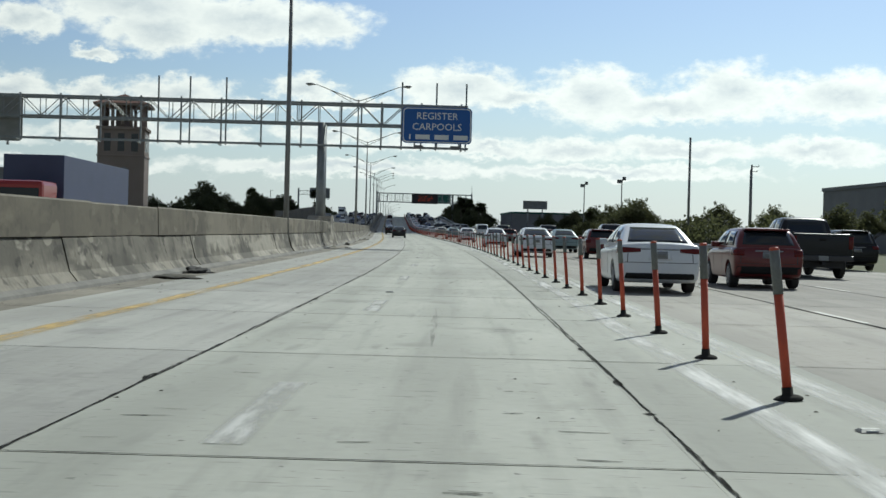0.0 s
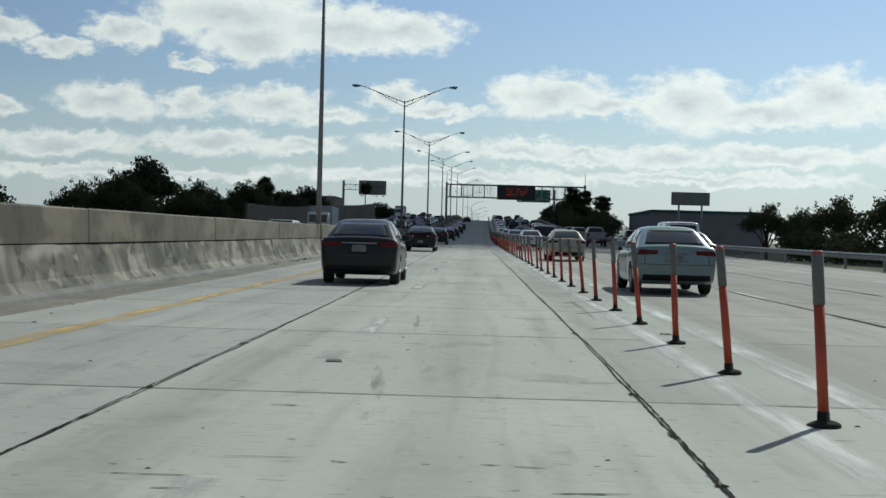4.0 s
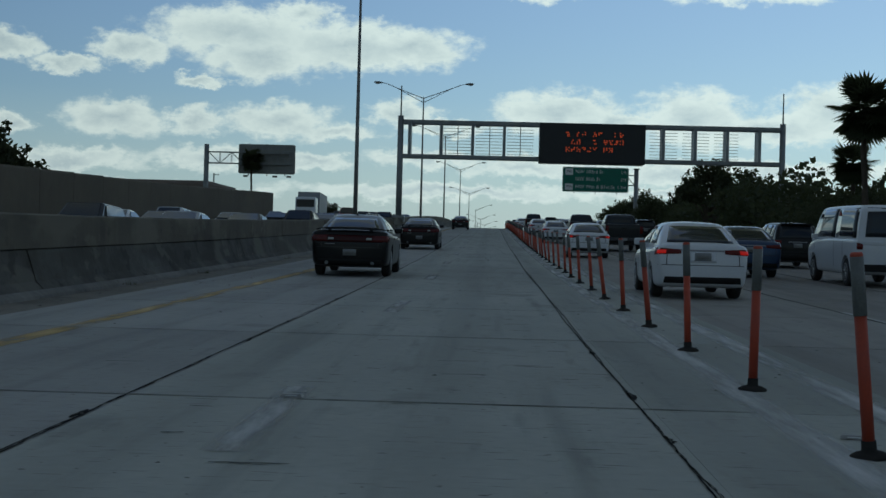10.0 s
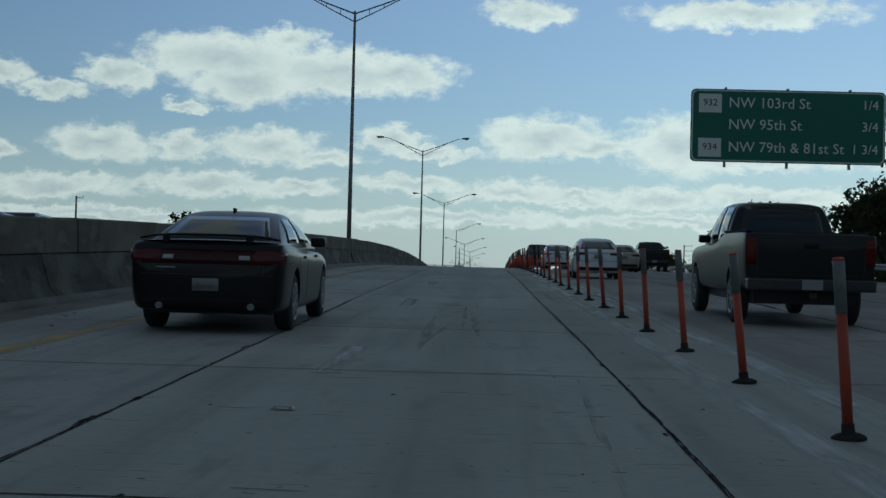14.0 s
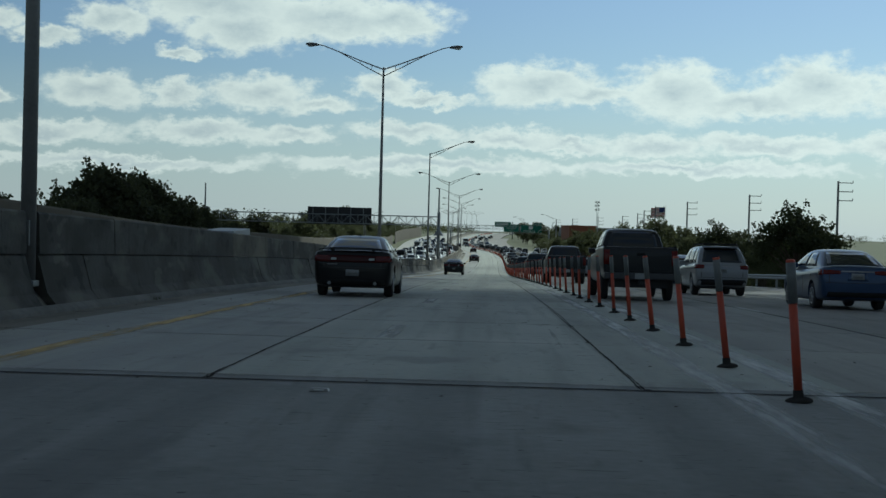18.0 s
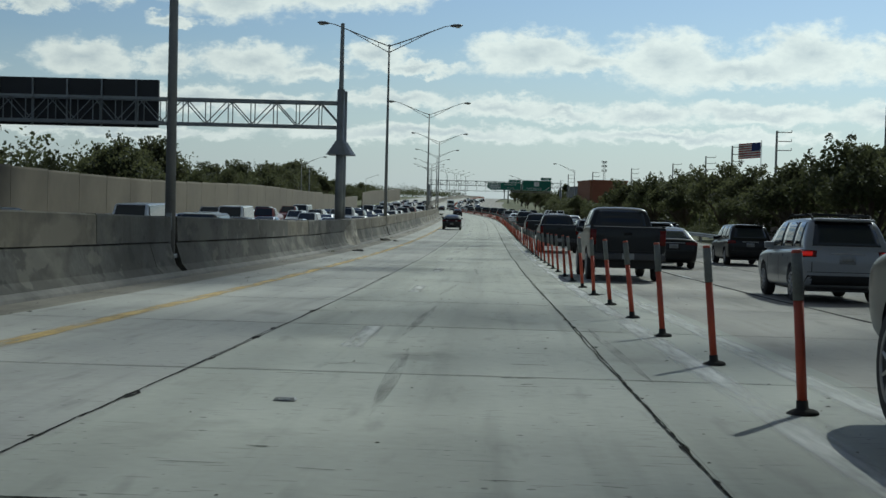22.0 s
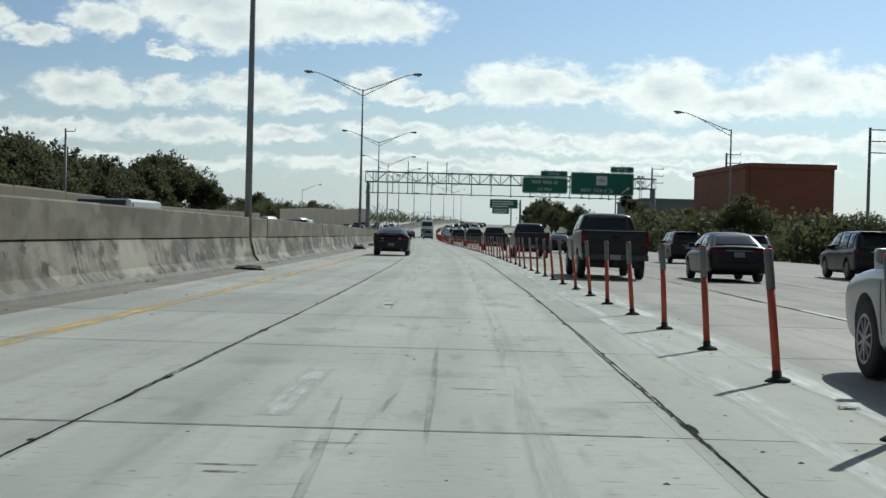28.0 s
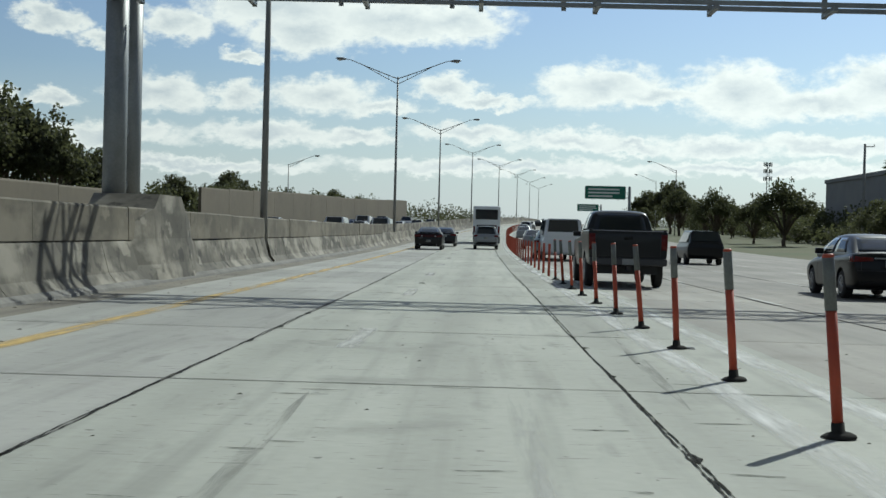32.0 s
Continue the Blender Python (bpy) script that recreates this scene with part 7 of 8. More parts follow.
# unbroken undergrowth behind the single trees
clouds = []
r3 = random.Random(8)
for s0, s1, u0, u1, h in ((396, 420, 16.8, 24, 4.6), (150, 290, 31, 40, 3.4), (425, 460, 18, 24, 5.0), (455, 645, 22, 32, 4.8), (645, 765, 27, 34, 3.6), (765, 962, 27, 35, 5.4), (962, 1075, 30, 36, 3.4), (1130, 1500, 40, 50, 4.5),
                          (312, 470, -54, -44, 6.0), (640, 1008, -50, -42, 7.4), (1085, 1168, -58, -50, 9.5), (1040, 1085, 25.5, 32, 4.2), (1085, 1130, 24.5, 29, 4.6), (1160, 1500, -60, -46, 6.2)):
    for s in np.arange(s0, s1, 3.6):
        for tier in (0.30, 0.72):
            u = r3.uniform(u0, u1)
            p = at(s, u)
            w = min(1.0, max(0.0, (u - 20) / 14 if u > 0 else (-u - 33) / 12))
            z = (p.z - 0.45) * (1 - w) + (base_level(s) - 0.5) * w
            k = h * r3.uniform(0.75, 1.2)
            leaf_cloud(clouds, (p.x, p.y, z + k * tier), (2.7, 2.7, k * 0.40), 270, 0.44, r3)
tagged(new("undergrowth", leaf_mesh("undergrowth", clouds, M_LEAF[0])), "dense dark green thicket behind the roadside trees", "undergrowth", kind="stuff")
# woods on the skyline
clouds = []
r3 = random.Random(9)
for s in np.arange(1520, 2300, 13):
    for u0, u1 in ((-95, -34), (22, 95)):
        p = at(s, r3.uniform(u0, u1))
        leaf_cloud(clouds, (p.x, p.y, p.z + 3.0), (7, 7, 4.2 * r3.uniform(0.6, 1.4)), 130, 0.8, r3)
for u in np.arange(-700, 700, 9):
    p = at(1900 + r3.uniform(-60, 60), u)
    if abs(u) > 40:
        leaf_cloud(clouds, (p.x, p.y, p.z + 3), (8, 8, 4 * r3.uniform(0.5, 1.5)), 110, 0.9, r3)
tagged(new("distant_woods", leaf_mesh("distant_woods", clouds, M_LEAF[2])), "dark line of woods on the horizon", "woods", kind="stuff")

# ---- buildings ----
M_STUCCO = mat("pink_stucco", (0.28, 0.225, 0.20), (0.23, 0.185, 0.165), scale=0.3, rough=0.9, bump=0.15)
M_ROOF = mat("roof_tile", (0.20, 0.09, 0.06), (0.14, 0.07, 0.05), scale=1.0, rough=0.8, bump=0.3)
M_DARKWIN = mat("dark_window", (0.02, 0.022, 0.025), (0.03, 0.032, 0.035), rough=0.15)
M_GREYB = mat("grey_building", (0.26, 0.26, 0.27), (0.20, 0.20, 0.21), scale=0.3, rough=0.85, bump=0.1)
M_ORANGEB = mat("orange_building", (0.42, 0.21, 0.07), (0.36, 0.18, 0.06), scale=0.3, rough=0.85)
M_REDB = mat("brick_red_building", (0.30, 0.11, 0.065), (0.24, 0.09, 0.055), scale=0.4, rough=0.85, bump=0.15)
M_ORANGEB2 = mat("orange_brown_building", (0.30, 0.13, 0.07), (0.24, 0.105, 0.06), scale=0.4, rough=0.85, bump=0.15)

tower = new("bell_tower")
tower.matrix_basis = facing(259.5, -55.2, 0.0, 4, tilt=False)
bm = box(B(), -4.3, 4.3, -4.3, 4.3, -3, 18.0)
part("shaft", bm, M_STUCCO, tower, "pale pink stucco shaft")
part("cornice", box(B(), -4.6, 4.6, -4.6, 4.6, 17.9, 18.5, 0.08), M_STUCCO, tower)
part("cornice", box(B(), -4.45, 4.45, -4.45, 4.45, 12.9, 13.2, 0.06), M_STUCCO, tower)
for k in range(5):
    for a, b in ((-1, 0), (1, 0), (0, -1), (0, 1)):
        off = -3.4 + k * 1.7
        x, y = (a * 3.6, off) if a else (off, b * 3.6)
        if abs(off) < 3.5 and not (b and abs(off) > 3.3):
            part("column", tube(B(), [(x, y, 18.5), (x, y, 22.4)], [0.34, 0.30], 10), M_STUCCO, tower, smooth_it=True)
part("belfry_core", box(B(), -1.2, 1.2, -1.2, 1.2, 18.5, 22.4), M_STUCCO, tower)
part("eave", box(B(), -5.1, 5.1, -5.1, 5.1, 22.4, 22.8, 0.06), M_STUCCO, tower)
bm = B()
bmesh.ops.create_cone(bm, cap_ends=True, segments=4, radius1=7.4, radius2=0.1, depth=2.1, matrix=Matrix.Translation((0, 0, 23.85)) @ pose(0, 0, 0, 0, 0, 45))
part("roof", bm, M_ROOF, tower, "brown tiled pyramid roof")
part("finial", bar(B(), (0, 0, 24.8), (0, 0, 25.6), 0.08, 0.02), M_STEEL, tower)
for k in (-2.5, 0.0, 2.5):
    for y in (-4.33, 4.3):
        w = part("window", box(B(), k - 0.6, k + 0.6, y - 0.06, y + 0.06, 13.9, 17.2), M_DARKWIN, tower, "tall dark arched opening")
    part("window", box(B(), 4.27, 4.37, k - 0.6, k + 0.6, 13.9, 17.2), M_DARKWIN, tower, "tall dark arched opening")
bm = B()
bmesh.ops.create_cone(bm, cap_ends=True, segments=6, radius1=0.9, radius2=0.9, depth=0.12, matrix=Matrix.Translation((0.6, -4.36, 10.2)) @ pose(0, 0, 0, 90))
part("emblem", bm, M_GREYB, tower, "grey plaque")
tagged(tower, "pale pink stucco bell tower with an open belfry and tiled roof", "tower")


def hall(s, u, w, d, h, m, label, turn=0.0, band=None, windows=0):
    root = new("building")
    root.matrix_basis = facing(s, u, 0.0, turn, tilt=False)
    part("wall", box(B(), -w / 2, w / 2, -d / 2, d / 2, -4, h), m, root)
    part("parapet", box(B(), -w / 2 - 0.2, w / 2 + 0.2, -d / 2 - 0.2, d / 2 + 0.2, h, h + 0.5), band or m, root)
    for i in range(windows):
        x = -w / 2 + (i + 0.5) * w / windows
        part("window", box(B(), x - w / windows * 0.3, x + w / windows * 0.3, -d / 2 - 0.05, -d / 2 + 0.05, h * 0.35, h * 0.62), M_DARKWIN, root, "dark window")
    return tagged(root, label, "building")


hall(262, -66, 16, 14, 7.6, M_ORANGEB, "low orange rendered building beside the bell tower", windows=3)
hall(272, -78, 18, 20, 10.0, M_GREYB, "dark hall behind the bell tower", windows=2)
hall(1096, 36.6, 9, 26, 9.3, M_REDB, "brick red store building with a painted fascia", band=M_REDB)
hall(1096, 31.8, 0.5, 25.6, 9.25, M_ORANGEB2, "orange-brown painted side wall of the store")
hall(1258, 57, 22, 46, 8.6, M_GREYB, "plain grey block building beside the exit", windows=3)
hall(180, 67, 18, 30, 8.2, M_GREYB, "dark grey two-storey building among trees", windows=4)
hall(418, 42, 21, 40, 3.9, M_GREYB, "low grey warehouse with a green fascia", band=mat("green_fascia", (0.02, 0.13, 0.10), (0.02, 0.11, 0.09), rough=0.6))
hall(880, 42, 26, 30, 5.0, M_STUCCO, "low pale shop building behind trees", windows=4)
hall(556, -52, 14, 22, 5.5, M_STUCCO, "low flat-roofed house beyond the noise wall", windows=3)

# billboard
root = new("billboard")
root.matrix_basis = facing(392, 0, 0, tilt=False)
for x in (35.6, 39.8):
    part("post", tube(B(), [(x, 0, -2), (x, 0, 6.2)], [0.18, 0.18], 10), M_STEEL, root, smooth_it=True)
part("panel", box(B(), 34.2, 41.2, -0.2, 0.1, 5.9, 8.3), M_SIGNBACK, root, "grey panel seen from behind")
bm = B()
for k in range(6):
    box(bm, 34.4 + k * 1.3, 34.5 + k * 1.3, -0.3, -0.2, 5.9, 8.3)
part("stiffener", bm, M_STEEL, root)
tagged(root, "grey back of a roadside billboard on two posts", "billboard")

# utility poles, lot lights and masts
def utility_pole(s, u, h, arms, label):
    root = new("utility_pole")
    root.matrix_basis = facing(s, u, -1.5, tilt=False)
    part("pole", tube(B(), [(0, 0, -1), (0, 0, h + 1.5)], [0.2, 0.13], 9), M_POLE, root, smooth_it=True)
    for z, w in arms:
        part("cross_arm", box(B(), -0.1, w, -0.05, 0.05, h + 1.5 - z - 0.05, h + 1.5 - z + 0.05), M_POLE, root)
        part("insulator", bar(B(), (w, 0, h + 1.5 - z), (w, 0, h + 1.8 - z), 0.05, n=6), M_LENS, root)
    return tagged(root, label, "utility pole")


utility_pole(168, 32.1, 13.5, (), "plain tall concrete utility pole")
for s, u, h in ((206, 30.4, 10.0), (238, 29.5, 10.2)):
    root = new("lot_light")
    root.matrix_basis = facing(s, u, -1, tilt=False)
    part("pole", tube(B(), [(0, 0, -1), (0, 0, h)], [0.12, 0.08], 9), M_POLE, root, smooth_it=True)
    part("lamp_head", box(B(), -0.7, 0.1, -0.2, 0.3, h - 0.1, h + 0.45, 0.05), M_LAMP, root)
    part("lamp_head", box(B(), 0.1, 0.6, -0.2, 0.3, h + 0.35, h + 0.9, 0.05), M_LAMP, root)
    tagged(root, "tall parking-lot floodlight with two boxy heads", "lamp")
for i in range(12):
    utility_pole(690 + i * 42, 38 + 4 * math.sin(i), 12.5, ((0.2, 1.8), (1.3, 1.8), (2.4, 1.8)), "grey power pole with three side arms")
for s, u in ((190, 46), (205, 50), (620, -60), (670, -62), (1085, -41), (1235, 40)):
    utility_pole(s, u, 11.5, ((0.3, 1.0),), "grey power pole with a short side arm")
root = new("radio_mast")
root.matrix_basis = facing(1640, 82.0, -2, tilt=False)
bm = B()
for k in range(3):
    a = k * 2 * math.pi / 3
    bar(bm, (math.cos(a) * 1.3, math.sin(a) * 1.3, -1), (math.cos(a) * 0.4, math.sin(a) * 0.4, 29), 0.09, n=6)
for i in range(20):
    for k in range(3):
        a, b = k * 2 * math.pi / 3, (k + 1) * 2 * math.pi / 3
        r0, r1 = 1.3 - 0.045 * i, 1.3 - 0.045 * (i + 1)
        bar(bm, (math.cos(a) * r0, math.sin(a) * r0, i * 1.5 - 1), (math.cos(b) * r1, math.sin(b) * r1, i * 1.5 + 0.5), 0.045, n=5)
part("lattice", bm, M_STEEL, root)
for z in (22.5, 25.5, 28.2):
    bm = B()
    for k in range(6):
        a = k * math.pi / 3
        box(bm, math.cos(a) * 1.5 - 0.2, math.cos(a) * 1.5 + 0.2, math.sin(a) * 1.5 - 0.2, math.sin(a) * 1.5 + 0.2, z - 0.8, z + 0.8)
    part("aerial_panels", bm, M_SIGNBACK, root)
tagged(root, "steel lattice radio mast with aerial panels", "mast")

# flag on a pole
root = new("flag_pole")
root.matrix_basis = facing(952, 43.5, -2, tilt=False)
part("pole", tube(B(), [(0, 0, -1), (0, 0, 16)], [0.12, 0.06], 9), M_SIGNW, root, smooth_it=True)
M_FLAGR = mat("flag_red", (0.45, 0.06, 0.07), (0.38, 0.05, 0.06), rough=0.8)
M_FLAGB = mat("flag_blue", (0.03, 0.05, 0.18), (0.025, 0.04, 0.15), rough=0.8)
for k in range(13):
    z0 = 13.2 + k * 0.19
    bm = B()
    vv = []
    for i in range(13):
        x = -0.1 - i * 0.3
        y = 0.22 * math.sin(i * 0.9)
        vv.append((bm.verts.new((x, y, z0 - i * 0.03)), bm.verts.new((x, y, z0 + 0.19 - i * 0.03))))
    for a, b in zip(vv, vv[1:]):
        bm.faces.new((a[0], b[0], b[1], a[1]))
    part("stripe", bm, M_FLAGR if k % 2 == 0 else M_SIGNW, root)
bm = B()
vv = []
for i in range(6):
    x, y = -0.1 - i * 0.3, 0.22 * math.sin(i * 0.9) - 0.02
    vv.append((bm.verts.new((x, y, 14.35 - i * 0.03)), bm.verts.new((x, y, 15.67 - i * 0.03))))
for a, b in zip(vv, vv[1:]):
    bm.faces.new((a[0], b[0], b[1], a[1]))
part("canton", bm, M_FLAGB, root)
tagged(root, "white flag pole flying a striped flag", "flag")

# small roadside signs
root = new("speed_limit_sign")
root.matrix_basis = facing(791, 19.3, 0, tilt=False)
part("post", box(B(), -0.05, 0.05, 0.03, 0.1, -1, 4.4), M_STEEL, root)
pl = part("plate", box(B(), -0.6, 0.6, 0.0, 0.025, 2.2, 4.4, 0.0), M_SIGNW, root, "white plate with black figures")
text_mesh("lettering", "SPEED", 0.3, M_BLACK, pl, 0, -0.006, 4.1)
text_mesh("lettering", "LIMIT", 0.3, M_BLACK, pl, 0, -0.006, 3.75)
text_mesh("lettering", "60", 0.75, M_BLACK, pl, 0, -0.006, 3.1)
tagged(root, "white speed limit sign on a steel post", "road sign")
root = new("road_sign")
root.matrix_basis = facing(672, 21.5, 0, tilt=False)
part("post", box(B(), -0.8, -0.7, 0.03, 0.1, -1, 3.0), M_STEEL, root)
part("post", box(B(), 0.7, 0.8, 0.03, 0.1, -1, 3.0), M_STEEL, root)
part("plate", box(B(), -1.1, 1.1, 0.0, 0.03, 1.2, 3.6, 0.0), M_BLUE, root, "blank blue plate")
tagged(root, "blue roadside sign on two posts by the trees", "road sign")
root = new("road_sign")
root.matrix_basis = facing(915, 26.0, 0, tilt=False)
for x in (-1.6, 1.6):
    part("post", box(B(), x - 0.06, x + 0.06, 0.03, 0.12, -1, 4.4), M_STEEL, root)
sign_panel(root, "sign", -2.4, 2.4, 3.0, 5.2, M_GREEN, label="green sign panel")
tagged(root, "green roadside sign half hidden by trees", "road sign")

# ---- an unseen fair-weather cloud overhead, added up-sun of the climb to shade the road ----
to_sun = Vector((math.sin(radians(SUN_AZ)) * math.cos(radians(SUN_EL)), math.cos(radians(SUN_AZ)) * math.cos(radians(SUN_EL)), math.sin(radians(SUN_EL))))
M_CLOUD = mat("cloud", (0.8, 0.8, 0.8), (0.75, 0.76, 0.78), scale=0.02, rough=1.0)
lift = 260.0
SHADE_S = (212, 240, 262, 285, 300, 628, 643, 660, 720, 742, 752, 762, 790, 808, 825, 842, 865)
SHADE_C = (0.0, 0.45, 0.70, 0.97, 0.999, 0.999, 0.79, 0.75, 0.64, 0.60, 0.50, 0.25, 0.20, 0.40, 0.34, 0.12, 0.0)
bm = B()
bmesh.ops.create_icosphere(bm, subdivisions=1, radius=1.0)
puff_v = np.array([v.co[:] for v in bm.verts]) * np.array([1, 1, 0.55])
puff_f = np.array([[v.index for v in f.verts] for f in bm.faces])
bm.free()
g4 = np.random.default_rng(4)
puffs, sizes = [], []
for big, count in ((True, 5600), (False, 62000)):
    ss, uu = g4.uniform(205, 900, count), g4.uniform(*((-95, 75) if big else (-70, 48)), count)
    cover_ = np.interp(ss, SHADE_S, SHADE_C)
    depth = -np.log(1.0 - cover_)
    keep = (cover_ > 0.8) if big else (cover_ <= 0.8) & (g4.uniform(0, 1, count) < depth / 2.1 * np.interp(uu, (-8, -3, 0, 4), (0.85, 1.0, 1.1, 1.7)))
    rad = g4.uniform(7.0, 10.0, count) if big else g4.uniform(0.7, 1.1, count)
    late = np.clip(-22.0 * (uu + 9.5), 0, 170)
    ss = ss + late * np.where(ss < 640, np.clip((ss - 450) / 190, 0, 1), 0.25 * np.clip((900 - ss) / 260, 0, 1))
    for s, u, k, up in zip(ss[keep], uu[keep], rad[keep], g4.uniform(-10, 30, count)[keep]):
        puffs.append(at(s, u) + to_sun * (lift + up) / to_sun.z); sizes.append(k)
pc, pr = np.array([p[:] for p in puffs]), np.array(sizes)
allv = (pc[:, None, :] + puff_v[None] * pr[:, None, None]).reshape(-1, 3)
allf = (puff_f[None] + (np.arange(len(pc)) * len(puff_v))[:, None, None]).reshape(-1, 3)
me = bpy.data.meshes.new("cloud")
me.vertices.add(len(allv)); me.loops.add(allf.size); me.polygons.add(len(allf))
me.vertices.foreach_set("co", allv.astype(np.float32).ravel())
me.loops.foreach_set("vertex_index", allf.astype(np.int32).ravel())
me.polygons.foreach_set("loop_start", np.arange(0, allf.size, 3, dtype=np.int32))
me.update(calc_edges=True)
me.materials.append(M_CLOUD)
tagged(new("cloud", me), "unseen white cumulus cloud added high up to shade the road", "cloud", kind="structure")

# ---- small things on the road ----
M_MARK = mat("road_marker", (0.30, 0.30, 0.28), (0.18, 0.18, 0.17), scale=6, rough=0.5)
M_SCRAP = mat("tyre_scrap", (0.02, 0.02, 0.02), (0.05, 0.048, 0.045), scale=6, rough=0.9, bump=0.5)
M_DIRT = mat("dirt", (0.032, 0.03, 0.022), (0.075, 0.068, 0.055), scale=3, rough=1.0, bump=0.6)
rng = random.Random(31)


def road_marker():
    root = new("road_marker")
    bm = B()
    r = bmesh.ops.create_cube(bm, size=1.0, matrix=Matrix.Translation((0, 0, 0.009)) @ Matrix.Diagonal((0.16, 0.12, 0.02, 1)))
    for v in r["verts"]:
        if v.co.z > 0.01:
            v.co.x *= 0.8; v.co.y *= 0.45
    part("body", bm, M_MARK, root)
    part("reflector", box(B(), -0.04, 0.04, -0.048, -0.036, 0.003, 0.012), M_SIGNW, root)
    return tagged(root, "low square reflective road marker stuck to the lane", "road marker", group="road markers")


mk = road_marker()
mk.matrix_basis = facing(26.0, -2.56, 0.006)
known = (26.0, 218.5, 282.7, 447.0, 550.3, 680.2, 805.4, 1180.0)
marks = [a + (b - a) * k / round((b - a) / 32) for a, b in zip(known, known[1:]) for k in range(round((b - a) / 32))]
for s in marks[1:]:
    copy_thing(mk, facing(s, -2.56 + rng.uniform(-0.04, 0.04), 0.006))
for s in np.arange(8.6, 1120, 37.62):
    copy_thing(mk, facing(s, post_u(s) + 0.12, 0.006, rng.uniform(-15, 15)))


def scrap(seed, w, l, h, m, name, label, category):
    """A lumpy crumpled piece lying on the shoulder."""
    r = random.Random(seed)
    bm = B()
    bmesh.ops.create_icosphere(bm, subdivisions=3, radius=1.0)
    for v in bm.verts:
        n = 1 + 0.6 * noise.noise(v.co * 1.6 + Vector((seed, 0, 0))) + 0.45 * noise.noise(v.co * 4.5 + Vector((0, seed, 0)))
        v.co = Vector((v.co.x * w * n, v.co.y * l * n, max(-0.02, v.co.z * h * n)))
    me = bpy.data.meshes.new(name)
    bm.to_mesh(me); bm.free(); me.materials.append(m)
    me.polygons.foreach_set("use_smooth", [True] * len(me.polygons))
    return tagged(new(name, me), label, category)


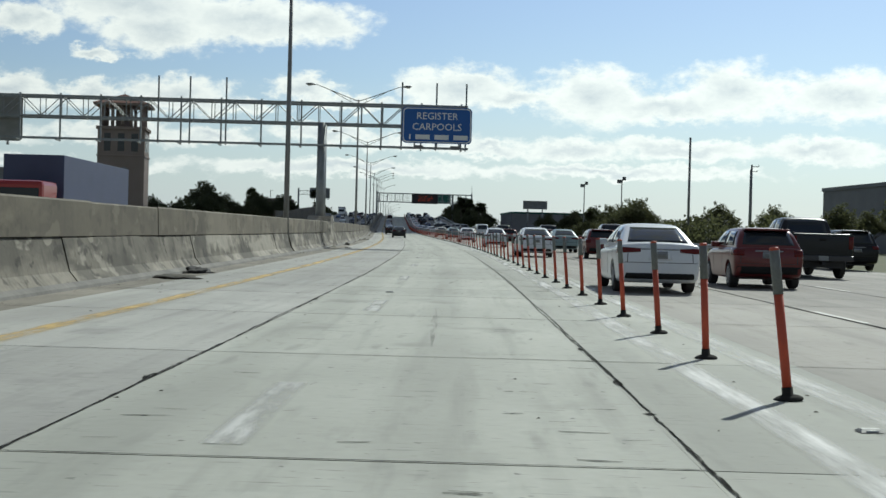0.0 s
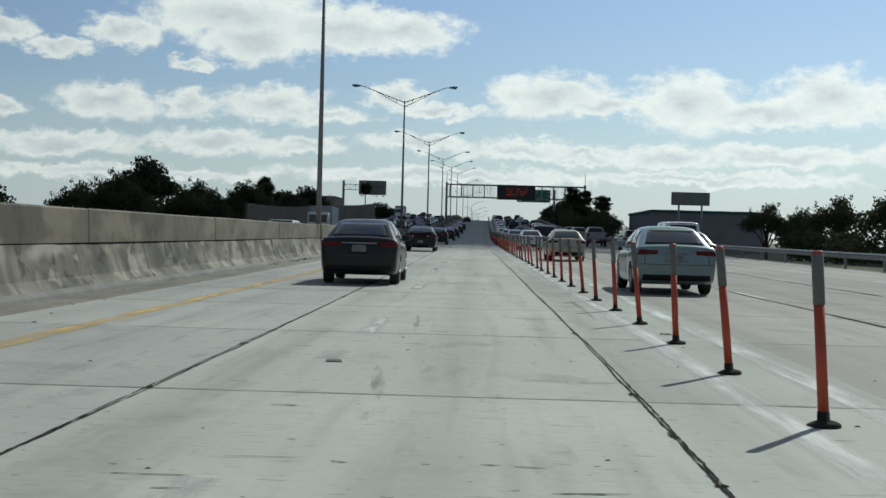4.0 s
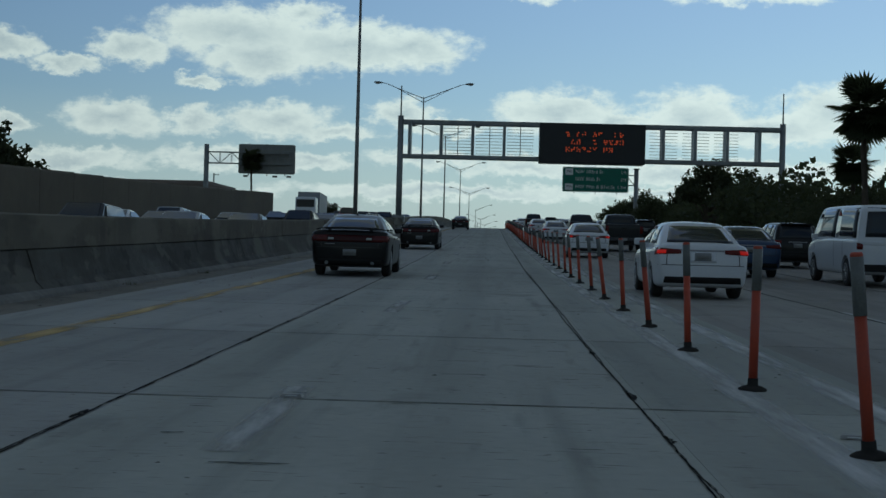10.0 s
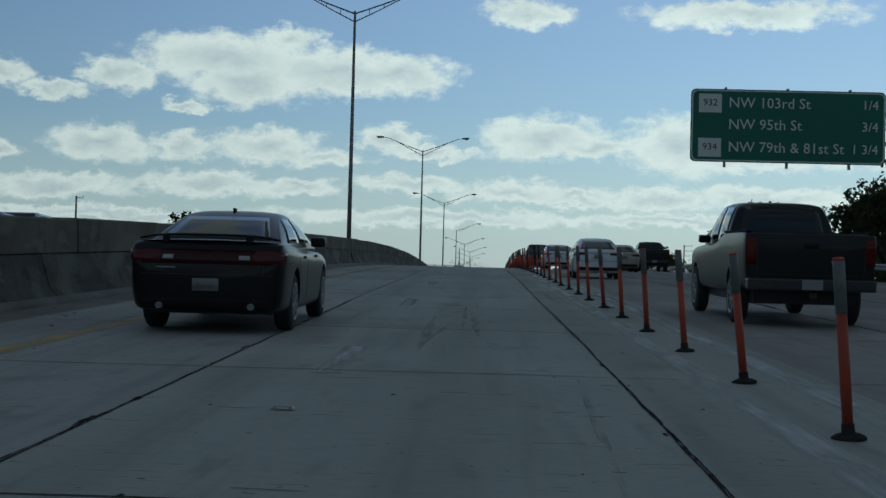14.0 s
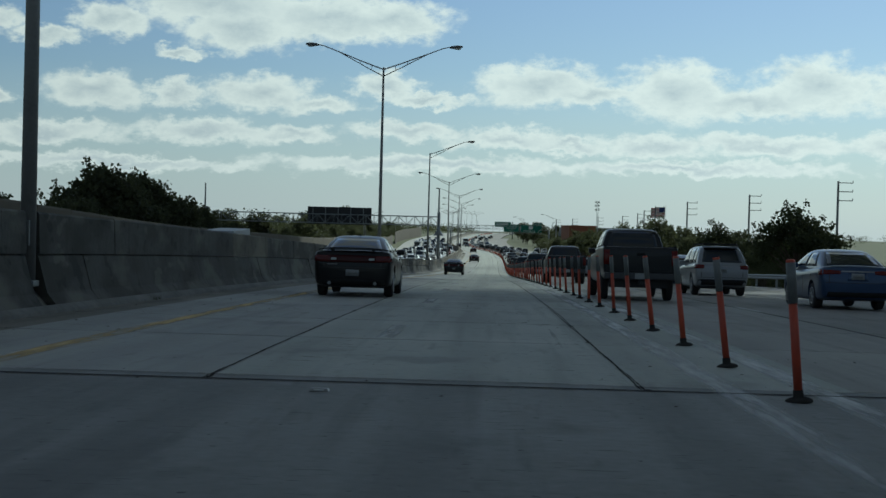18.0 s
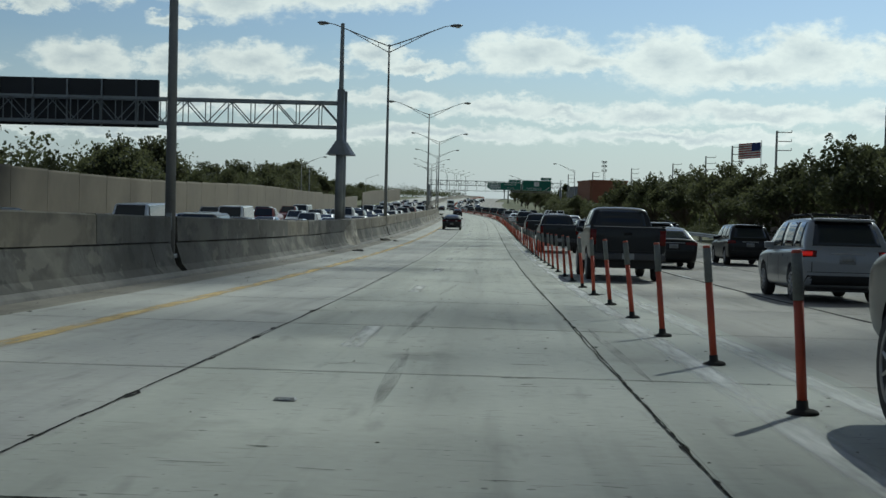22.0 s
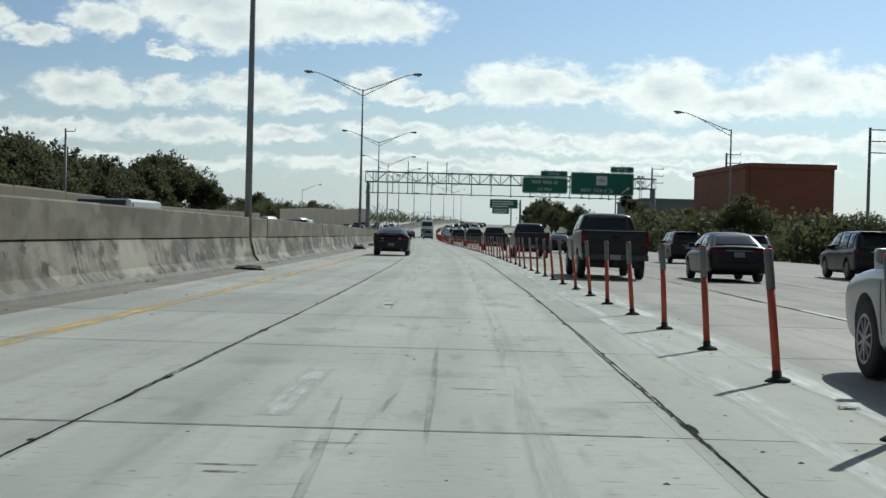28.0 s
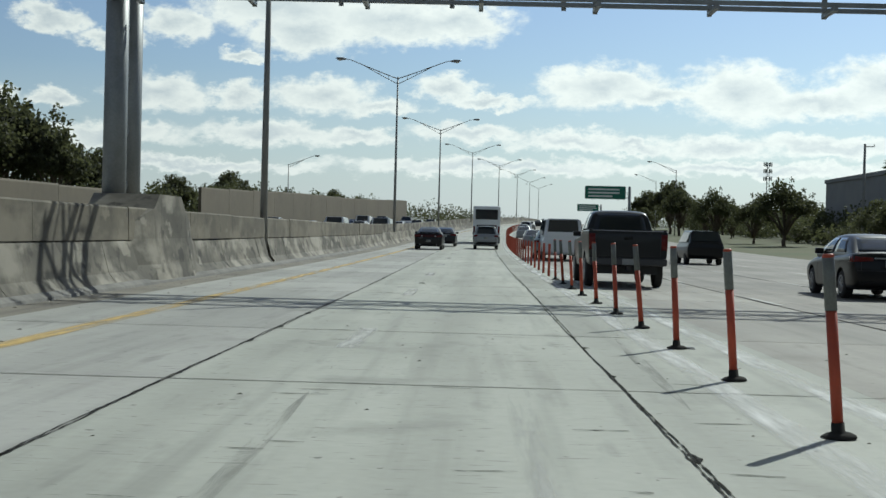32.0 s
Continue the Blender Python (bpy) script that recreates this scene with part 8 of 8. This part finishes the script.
for i, (s, u, w, l, h, m, nm, lb, c) in enumerate((
        (33.9, -7.73, 0.35, 0.6, 0.14, M_SCRAP, "tyre_scrap", "torn black tyre tread lying by the median barrier", "debris"),
        (30.5, -7.6, 0.5, 0.9, 0.05, M_DIRT, "dirt_heap", "low heap of dirt against the barrier foot", "debris"),
        (82.0, -7.0, 0.20, 0.5, 0.04, M_SCRAP, "tyre_scrap", "flat strip of tyre rubber on the shoulder", "debris"),
        (96.0, -7.75, 0.14, 0.14, 0.16, M_SCRAP, "rubbish_bag", "small crumpled black bag by the barrier", "debris"),
        (138.8, -7.5, 0.3, 0.8, 0.05, M_DIRT, "dirt_heap", "thin drift of dirt on the shoulder", "debris"),
        (260.6, -7.1, 0.26, 0.35, 0.22, M_SCRAP, "rubbish_bag", "crumpled black bag on the shoulder", "debris"),
        (795.6, -7.0, 0.25, 0.4, 0.07, M_SCRAP, "tyre_scrap", "curled strip of tyre rubber on the shoulder", "debris"),
        (822.0, -7.75, 0.4, 0.9, 0.10, M_DIRT, "dirt_heap", "heap of dirt and dead weeds at the barrier", "debris"),
        (819.5, -6.9, 0.16, 0.2, 0.06, M_SCRAP, "tyre_scrap", "small black rubber scrap near the yellow line", "debris"),
        (1037.5, -7.6, 0.4, 0.55, 0.34, M_SCRAP, "rubbish_bag", "dark bulging rubbish bag against the barrier", "debris"),
        (1069.0, -7.7, 0.4, 0.6, 0.18, M_SCRAP, "tyre_scrap", "torn tyre tread beside the barrier", "debris"),
        (700.0, -7.6, 0.3, 0.5, 0.12, M_DIRT, "dirt_heap", "small heap of grit by the barrier", "debris"),
        (980.0, -7.6, 0.35, 1.1, 0.10, M_DIRT, "dirt_heap", "drift of grit and weeds by the barrier", "debris"))):
    o = scrap(40 + i, w, l, h, m, nm, lb, c)
    o.matrix_basis = facing(s, u, 0.012, rng.uniform(-20, 20))

# tufts of weeds along the barrier foot, and grit on the lanes
bm = B()
for _ in range(60):
    s = rng.uniform(0, 1120)
    p = at(s, -7.9 + rng.uniform(-0.08, 0.1), 0.02)
    for _ in range(rng.randint(10, 26)):
        a, l = rng.uniform(0, 6.28), rng.uniform(0.03, 0.10)
        b = p + Vector((rng.uniform(-0.15, 0.15), rng.uniform(-0.3, 0.3), 0))
        t_ = b + Vector((math.cos(a) * l * 0.6, math.sin(a) * l * 0.6, l))
        w = Vector((math.sin(a), -math.cos(a), 0)) * 0.012
        bm.faces.new([bm.verts.new(b - w), bm.verts.new(b + w), bm.verts.new(t_)])
me = bpy.data.meshes.new("weeds")
bm.to_mesh(me); bm.free(); me.materials.append(M_LEAF[1])
tagged(new("weeds", me), "sparse dry weeds along the barrier foot", "weeds", kind="stuff")
vs, fs = [], []
for _ in range(5200):
    s = rng.uniform(2, 1120)
    u = rng.choice((rng.uniform(-7.9, -5.5), rng.uniform(-6, 2), rng.uniform(-3, 3), rng.gauss(1.2, 0.4)))
    if -8 < u < 4.6:
        k = rng.uniform(0.007, 0.024) * (1.5 if u < -6 else 1)
        p = at(s, u, 0.001)
        n = len(vs)
        vs += [p + Vector((-k, -k, 0)), p + Vector((k, -k * 0.6, 0)), p + Vector((k * 0.7, k, 0)), p + Vector((-k * 0.5, k * 0.8, 0)), p + Vector((k * 0.2, 0, k * 0.4))]
        fs += [(n, n + 1, n + 4), (n + 1, n + 2, n + 4), (n + 2, n + 3, n + 4), (n + 3, n, n + 4)]
tagged(mesh_ob("grit", vs, fs, M_DIRT), "scattered grit and small stones on the concrete", "grit", kind="stuff")

# ---- slabs of the driven lane, one by one ----
for s0, s1 in zip(cuts, cuts[1:]):
    if s1 - s0 < 30:
        o = slab_mesh("slab", -3.66, 0.0, s0, s1, M_LANE)
        o.parent = road
